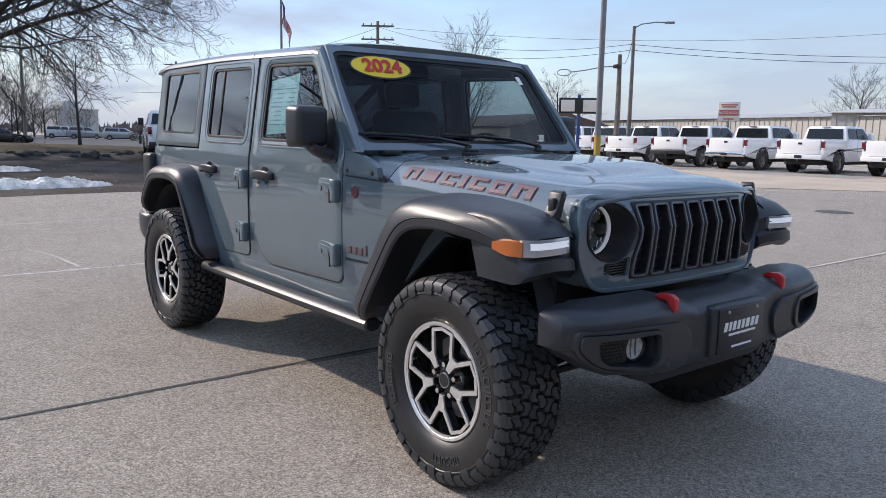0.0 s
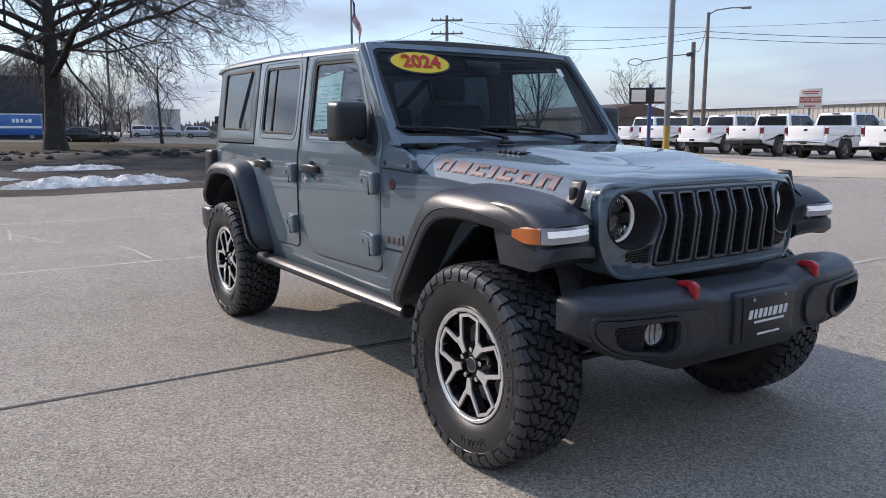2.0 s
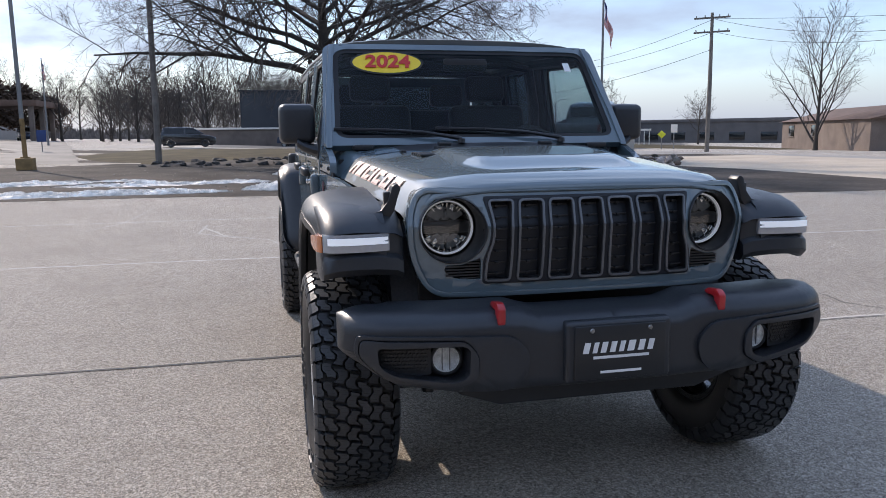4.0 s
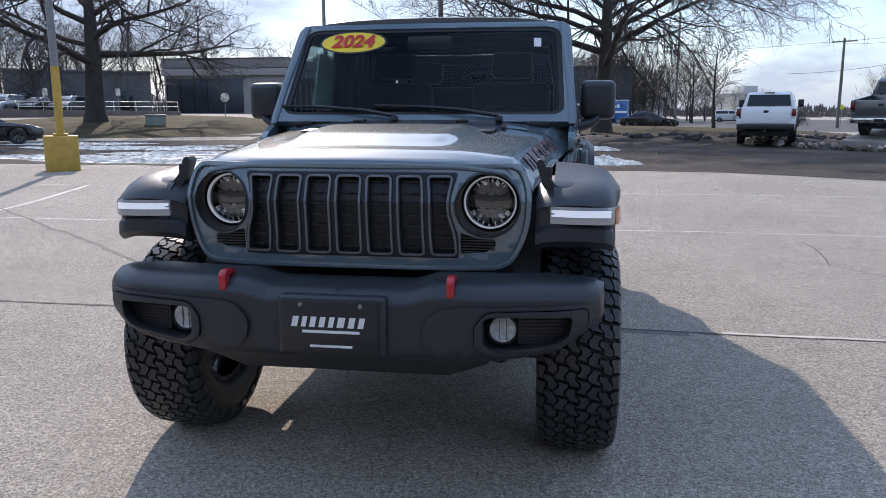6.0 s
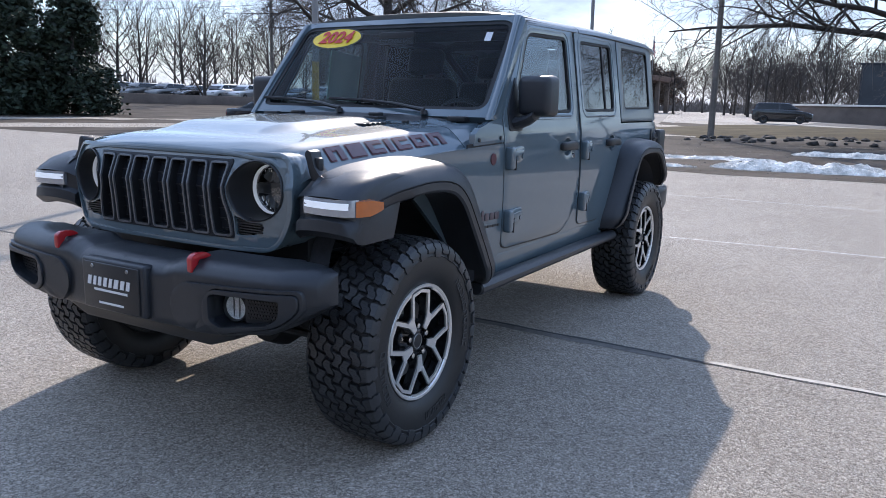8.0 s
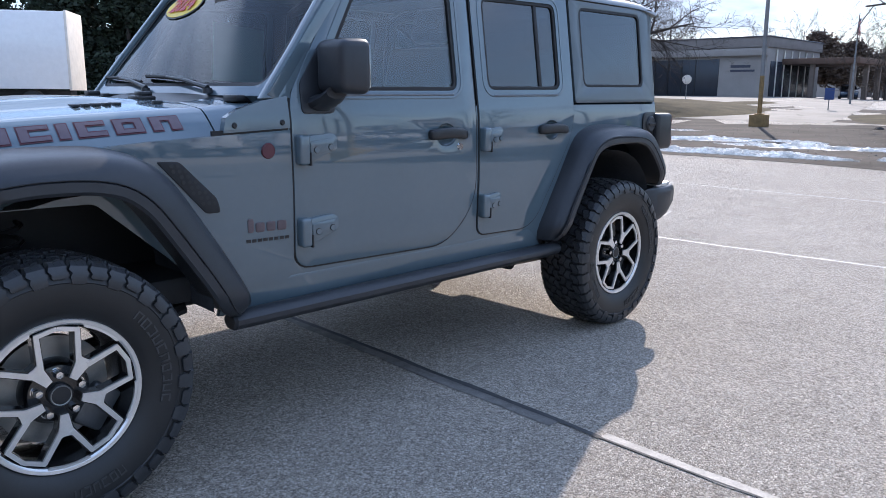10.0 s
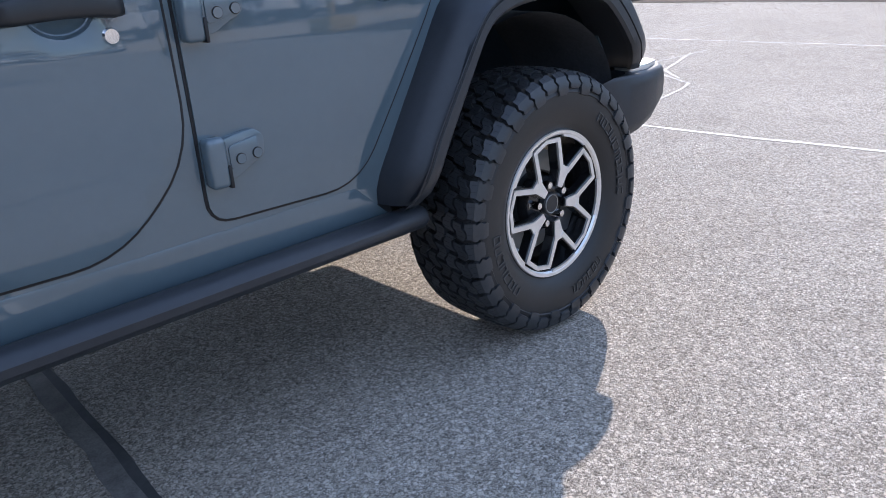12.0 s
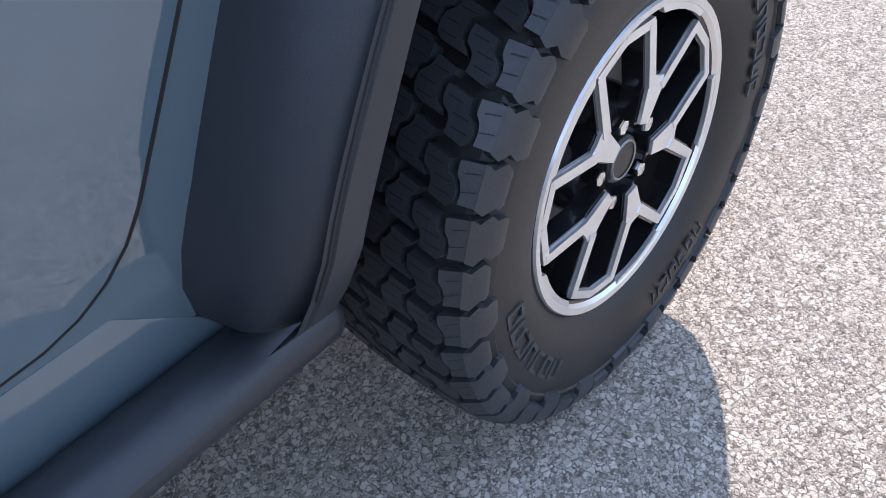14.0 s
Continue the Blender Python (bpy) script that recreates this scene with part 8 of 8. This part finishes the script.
part("bracket", tube([(0, 0, 0), (-0.7, -0.5, -0.05), (-1.4, -1.0, -0.22), (-2.1, -1.5, -0.32)], 0.03, 6), POLEGREY, fl)
part("loop", tube([(-2.4 + 0.32 * math.cos(a), -1.7 + 0.22 * math.cos(a), -0.34 + 0.18 * math.sin(a)) for a in (2 * math.pi * q / 16 for q in range(17))], 0.025, 6), POLEGREY, fl)
part("lamp_head", box(-0.18, 0.18, -0.15, 0.15, -0.12, 0.1, 0.03), SATIN, fl)
lamp5 = thing("street_lamp", "far street lamp with a curved arm", "lamp", at=(-71.5, 28.9, -0.3))
part("post", tube([(0, 0, 0), (0, 0, 4.6)], 0.07, 8), POLEGREY, lamp5)
part("arm", tube([(0, 0, 4.55), (-0.1, 0.5, 4.95), (-0.2, 1.2, 5.0)], 0.04, 6), POLEGREY, lamp5)


def flag_pole(at, high, fw, fh, drop, turn, label):
    p = thing("flag_pole", label, "flag", at=at, turn=turn)
    part("post", tube([(0, 0, 0), (0, 0, high)], [0.09, 0.05], 10), POLEGREY, p)
    part("finial", lathe([(0, 0.1), (0.06, 0.05), (0.08, 0.0), (0.0, -0.08)], (0, 0, high + 0.08), "z", 10), CHROME, p)
    # a limp flag: folds hanging from the hoist
    for k in range(9):
        rows = []
        for a in range(14):
            u = a / 13
            row = []
            for b in range(2):
                hh = (k + b) / 9
                x = 0.05 + fw * 0.20 * u + 0.07 * math.sin(u * 9 + hh * 3)
                y = 0.10 * math.sin(u * 14 + hh * 2)
                z = drop - fh * 0.6 * hh * (1 - 0.1 * u) - fw * 0.72 * u
                row.append(Vector((x, y, z)))
            rows.append(row)
        mat = FLAGRED if k % 2 == 0 else FLAGWHITE
        part("flag_stripe", loft(rows), mat, p)
    rows = [[Vector((0.045 + fw * 0.20 * u + 0.07 * math.sin(u * 9 + hh * 3), 0.10 * math.sin(u * 14 + hh * 2) + o, drop - fh * 0.6 * hh * (1 - 0.1 * u) - fw * 0.72 * u)) for hh, o in ((0, 0.015), (0.52, 0.015), (0.52, -0.015), (0, -0.015))] for u in (0, 0.1, 0.2, 0.3, 0.4)]
    part("flag_canton", loft(rows, True, True), FLAGBLUE, p)
    return p


flag_pole((-39.8, 19.0, 0), 12.5, 2.6, 1.7, 8.9, 60, "tall flag pole with a limp striped flag")
flag_pole((-69.7, -18.4, gh(-69.7, -18.4)), 7.2, 1.5, 0.9, 6.9, 40, "white flag pole with a small striped flag")
WIRES = [((-48, 31.4, 9.4), (-24.2, 31.6, 6.3)), ((-48, 31.4, 8.5), (-24.2, 31.6, 6.0)), ((-24.2, 31.6, 6.3), (0, 52, 6.8)), ((-24.2, 31.6, 6.0), (0, 52, 6.5)), ((-48, 31.4, 9.3), (-82, 28.3, 8.3)), ((-48, 31.4, 8.4), (-82, 28.3, 8.0)), ((-48, 31.4, 7.2), (-71, 20, 4.6)), ((-48, 31.4, 9.4), (-20, 62, 9.6)), ((-25.7, 32.6, 5.8), (-23.9, 31.4, 6.9)), ((-82, 28.3, 8.3), (-110, -30, 9)), ((-41.6, -39.1, 9), (-110, -25, 9)), ((-41.6, -39.1, 8.4), (-20, -80, 9))]
for a, b in WIRES:
    a, b = Vector(a), Vector(b)
    pts = [a.lerp(b, q / 14) - Vector((0, 0, 0.9 * 4 * (q / 14) * (1 - q / 14))) for q in range(15)]
    tagged(part("overhead_wire", tube(pts, 0.016, 4), WIREMAT), "black overhead cable between poles", "cable", "overhead wires")


# ---- signs ----
def post_sign(name, at, turn, board, zlo, zhi, wide, mat, label, post=POLEGREY, shape=None):
    sgn = thing(name, label, "sign", at=at, turn=turn)
    part("post", tube([(0, 0, -0.1), (0, 0, zhi)], 0.035, 8), post, sgn)
    part("board", prism(shape or rounded([(-wide / 2, zlo), (-wide / 2, zhi), (wide / 2, zhi), (wide / 2, zlo)], 0.03, 2), "x", 0.03, 0.06, 0.004), mat, sgn)
    return sgn


post_sign("stop_sign_back", (-60.9, -28.7, gh(-60.9, -28.7)), 25, 0, 1.5, 2.3, 0.8, SIGNWHITE, "pale octagonal sign seen from behind", shape=[(0.4 * math.cos(math.pi / 8 + k * math.pi / 4), 1.9 + 0.4 * math.sin(math.pi / 8 + k * math.pi / 4)) for k in range(8)])
post_sign("warning_sign", (-58.3, 33.5, -0.1), -30, 0, 0.95, 1.55, 0.6, YELLOWGREEN, "yellow-green diamond warning sign", shape=[(0, 0.85), (0.36, 1.2), (0, 1.55), (-0.36, 1.2)])
post_sign("road_sign", (-57.8, 34.4, -0.1), -30, 0, 1.35, 2.05, 0.55, SIGNWHITE, "small white road sign on a post")
post_sign("info_sign", (-55.8, -15.5, gh(-55.8, -15.5)), 20, 0, 0.7, 1.5, 0.6, BLUESIGN, "blue information board on posts")
post_sign("warning_sign", (-105, 36, -0.5), -20, 0, 2.0, 2.7, 0.6, YELLOWGREEN, "yellow diamond sign far off", shape=[(0, 1.9), (0.4, 2.3), (0, 2.7), (-0.4, 2.3)])
post_sign("info_sign", (-104, 39, -0.5), -20, 0, 0.5, 1.9, 2.2, BLUESIGN, "blue board far off beside the street")
for x, y, z in ((-66.0, -41.9, 1.35), (-62.4, -47.0, 1.3)):
    post_sign("parking_sign", (x, y, z), 35, 0, 1.55, 2.2, 0.42, SIGNWHITE, "small white parking sign on a post behind the low wall")
bs = thing("body_shop_sign", "faded red and white sign board above a roof", "sign", at=(-23.3, 40.2, 0), turn=-62)
part("post", tube([(0, 0, 0), (0, 0, 2.6)], 0.06, 8), POLEGREY, bs)
part("board", box(-0.05, 0.05, -0.62, 0.62, 2.45, 3.6, 0.02), SIGNWHITE, bs)
part("red_band", box(0.05, 0.058, -0.56, 0.56, 2.78, 3.12, 0), SIGNRED, bs)
for z, w in ((3.42, 0.48), (3.30, 0.40), (2.58, 0.3)):
    part("name_bar", box(0.05, 0.058, -w, w, z - 0.035, z + 0.04, 0), SIGNRED, bs)
lettering("sign_letters", "AUTO BODY", 0.20, Vector((0.062, 0, 2.95)), (0, 1, 0), (0, 0, 1), SIGNWHITE, bs, 0.002, 0.004)
hoop = thing("sign_frame", "dark framed board with white panels on a blue post", "sign", at=(-22.7, 25.9, 0), turn=-50)
part("post", tube([(0, 0, 0), (0, 0, 3.35)], 0.09, 10), BLUESIGN, hoop)
part("frame", prism([(-0.95, 2.45), (-0.95, 3.2), (0.95, 3.2), (0.95, 2.45)], "x", 0.06, 0.12, 0.01), BLACKINK, hoop)
for y0, y1 in ((-0.85, -0.2), (0.2, 0.85)):
    part("panel", box(0.118, 0.13, y0, y1, 2.55, 3.1, 0.005), SIGNWHITE, hoop)


# ---- buildings ----
def long_building(name, label, at, turn, length, depth, high, wall, roof, windows=(), trim=0.25, pitch=0.0):
    """A low building, front along its own x axis facing -y."""
    b = thing(name, label, "building", at=at, turn=turn)
    part("wall", box(0, length, 0, depth, -0.6, high, 0.0), wall, b)
    if pitch:
        part("roof", prism([(-0.3, high - 0.05), (depth / 2, high + pitch), (depth + 0.3, high - 0.05)], "x", -0.4, length + 0.4, 0.02), roof, b)
    else:
        part("roof", box(-0.2, length + 0.2, -0.2, depth + 0.2, high, high + trim, 0.02), roof, b)
    for x0, x1, z0, z1 in windows:
        w = part("window", box(x0, x1, -0.04, 0.06, z0, z1, 0.01), CARGLASS, b)
        part("window_frame", box(x0 - 0.08, x1 + 0.08, -0.055, 0.02, z1, z1 + 0.1, 0.01), wall, w)
        part("window_sill", box(x0 - 0.08, x1 + 0.08, -0.09, 0.02, z0 - 0.08, z0, 0.01), wall, w)
    return b


# bank-like building with portico
bank = thing("office_building", "pale stucco office building with dark glass and portico", "building", at=(-86.6, -34.8, gh(-86, -35)), turn=0)
part("main_wall", box(-16, 0.0, -13.5, 2.2, -0.5, 5.4, 0), WALLWHITE, bank)
part("parapet", box(-16.2, 0.2, -13.7, 2.4, 5.4, 6.5, 0.03), PARAPET, bank)
part("parapet_cap", box(-16.3, 0.3, -13.8, 2.5, 6.5, 6.62, 0.02), NAMEGREY, bank)
part("dark_glazing", box(-0.1, 0.08, -13.2, -3.3, -0.3, 4.2, 0.02), WALLDARK, bank)
for k in range(5):
    part("mullion", box(0.08, 0.14, -13.2 + 1.76 * k - 0.04, -13.2 + 1.76 * k + 0.04, -0.3, 4.2, 0), SATIN, bank)
part("fascia", box(-0.1, 0.5, -13.6, 2.3, 4.5, 5.3, 0.03), WALLWHITE, bank)
part("name_shape", box(0.02, 0.06, -1.9, 0.4, 3.2, 3.5, 0), NAMEGREY, bank)
part("name_shape", box(0.02, 0.06, -1.9, 0.9, 2.75, 2.98, 0), NAMEGREY, bank)
part("entrance_glass", box(-14, -1.0, 2.2, 2.3, 0.0, 3.9, 0.02), WALLDARK, bank)
for k in range(6):
    part("mullion", box(-13.5 + 2.2 * k, -13.3 + 2.2 * k, 2.28, 2.36, 0.0, 5.2, 0), SIGNWHITE, bank)
part("portico_roof", box(-14, -4.0, 2.3, 10.5, 3.6, 4.25, 0.04), SHINGLE, bank)
for x, y in ((-13.5, 9.8), (-4.6, 9.8), (-9, 9.8), (-4.6, 5.5)):
    part("portico_column", box(x - 0.25, x + 0.25, y - 0.25, y + 0.25, -0.3, 3.6, 0.03), BRICKWALL, bank)
long_building("shed", "far pale flat-roofed shed", (-146, -40, 1.2), -78, 14, 8, 2.8, WALLWHITE, ROOFMETAL, ((2, 3.2, 0.8, 1.8), (6, 7.2, 0.8, 1.8)))
# metal-sided halls behind the pickups
hall = long_building("metal_hall", "long cream metal-sided hall with low roof", (-47.5, 57.5, 0), -19, 33, 14, 3.0, METALSIDING, ROOFMETAL, ((3, 4.5, 0.9, 2.1), (9, 10.5, 0.9, 2.1), (15, 16.5, 0.9, 2.1)), 0.18, 0.5)
for k in range(66):
    part("siding_rib", box(0.25 + 0.5 * k, 0.31 + 0.5 * k, -0.04, 0.02, 0, 2.95, 0), METALSIDING, hall)
hall2 = long_building("metal_hall", "cream ribbed metal shed with flat roof", (-20.5, 47.5, 0), 8, 26, 12, 3.2, METALSIDING, ROOFMETAL, ((3, 6, 0.2, 2.6),), 0.15, 0.4)
for k in range(52):
    part("siding_rib", box(0.25 + 0.5 * k, 0.31 + 0.5 * k, -0.04, 0.02, 0, 3.15, 0), METALSIDING, hall2)
long_building("brown_house", "low brown-roofed building behind the pickups", (-64, 50, 0), -20, 20, 10, 2.2, BRICKWALL, SHINGLE, ((2, 3.5, 0.8, 1.8), (8, 9.5, 0.8, 1.8)), 0.2, 1.2)
# brick buildings beyond the second tree
long_building("brick_building", "long low dull grey building with small windows", (-68.8, -56.3, 1.0), 125.2, 14.2, 8, 4.5, SLATEWALL, SLATEWALL, ((1.2, 2.8, 1.3, 2.5), (5.0, 6.6, 1.3, 2.5), (11.0, 12.3, 0.2, 2.6)), 0.25)
# dark hall and low white-trimmed motel-like row behind the large tree
long_building("dark_hall", "tall windowless dark hall behind the tree", (-110, 9.2, gh(-110, 9)), -92, 11.5, 12, 6.9, WALLDARK, WALLDARK, (), 0.2)
low = long_building("low_building", "low brown brick row with white roof edge", (-105.4, 2.8, gh(-105, 2)), -95, 11.5, 8, 2.1, BRICKWALL, SIGNWHITE, ((6.4, 7.4, 0.9, 1.8),), 0.22)
for x in (3.0, 9.0):
    dr = part("door", box(x, x + 0.95, -0.05, 0.04, 0.0, 1.98, 0.01), SIGNWHITE, low)
    part("door_pane", box(x + 0.25, x + 0.70, -0.06, -0.03, 0.9, 1.7, 0.01), CARGLASS, dr)
# hospital block on the skyline
hosp = long_building("office_block", "grey stepped office block on the skyline", (-212, 49, -2), -76, 10, 12, 7.4, ROOFMETAL, ROOFMETAL, tuple((0.6 + 2.4 * a, 2.2 + 2.4 * a, 1.0 + 2.2 * b, 1.9 + 2.2 * b) for a in range(4) for b in range(3)), 0.3)
part("roof_tower", box(3, 6.5, 2, 8, 7.4, 9.6, 0.05), ROOFMETAL, hosp)
long_building("warehouse", "long grey warehouse on the skyline", (-215, 22, -2), -84, 26, 20, 5.2, ROOFMETAL, ROOFMETAL, (), 0.3)
# flat school-like building to the right
long_building("school_building", "long flat grey school building with white columns", (-123, 60, -1.0), 30, 60, 14, 3.8, SLATEWALL, SLATEWALL, tuple((2 + 5 * k, 4.5 + 5 * k, 1.0, 2.2) for k in range(11)), 0.5)
fence = thing("covered_walk", "white covered walkway with posts", "structure", at=(-86.5, 42, -0.55), turn=62)
part("canopy", box(0, 5.2, -1.2, 1.2, 2.0, 2.25, 0.02), SIGNWHITE, fence)
for k in range(9):
    part("post", box(0.15 + 0.6 * k, 0.25 + 0.6 * k, -1.1, -1.0, 0, 2.0, 0), SIGNWHITE, fence)
cab = thing("utility_box", "pale green utility cabinet on the grass", "cabinet", at=(-38.0, -22.4, -0.20), turn=32)
part("cabinet", box(-0.45, 0.45, -0.52, 0.52, 0.1, 1.32, 0.05), CABINETGREEN, cab)
part("lid", box(-0.49, 0.49, -0.56, 0.56, 1.30, 1.40, 0.03), CABINETGREEN, cab)
part("pad", box(-0.6, 0.6, -0.65, 0.65, -0.1, 0.50, 0.03), CONCRETE, cab)
# manhole in the lot
tagged(part("manhole", lathe([(0.0, 0.012), (0.30, 0.012), (0.33, 0.008), (0.36, 0.0)], (-4.5, 12.6, 0.0), "z", 28), ASPHALT), "dark iron manhole cover in the paving", "manhole")
# pale grit and clods on the damp asphalt
rng = random.Random(23)
verts, faces = [], []
for k in range(1800):
    x, y = rng.uniform(-34, -15.2), rng.uniform(-24, 5)
    sz = rng.uniform(0.010, 0.030) * (1.7 if k % 9 == 0 else 1.0)
    n = len(verts)
    a = rng.uniform(0, 6.28)
    verts += [(x + sz * math.cos(a + q * 2.09) * rng.uniform(0.7, 1.2), y + sz * math.sin(a + q * 2.09), gh(x, y) + 0.006) for q in range(3)] + [(x, y, gh(x, y) + 0.010 + sz * rng.uniform(0.3, 0.7))]
    faces += [(n, n + 1, n + 3), (n + 1, n + 2, n + 3), (n + 2, n, n + 3)]
me = bpy.data.meshes.new("grit")
me.from_pydata(verts, [], faces)
me.materials.append(material("pale_grit_and_clods", (0.17, 0.152, 0.132), 0.95, 0, 0, 0.3, 2.0, island=0.8))
tagged(new("grit", me), "pale grit and clods on damp asphalt", "grit", "", "stuff")
# fallen leaves and bits along the snow
rng = random.Random(19)
verts, faces = [], []
for k in range(500):
    x, y = (rng.uniform(-16.5, -12.5), rng.uniform(-10, 6)) if k % 3 else (rng.uniform(-19, -11), rng.uniform(-14, 9))
    a, s = rng.uniform(0, 6.28), rng.uniform(0.012, 0.035)
    n = len(verts)
    verts += [(x + s * math.cos(a + q * 1.5708) * (1 if q % 2 else 0.55), y + s * math.sin(a + q * 1.5708) * (1 if q % 2 else 0.55), 0.008 + rng.uniform(0, 0.008)) for q in range(4)]
    faces.append((n, n + 1, n + 2, n + 3))
me = bpy.data.meshes.new("leaf_litter")
me.from_pydata(verts, [], faces)
me.materials.append(DEADLEAF)
tagged(new("leaf_litter", me), "scattered dead leaves on the paving", "leaves", "", "stuff")
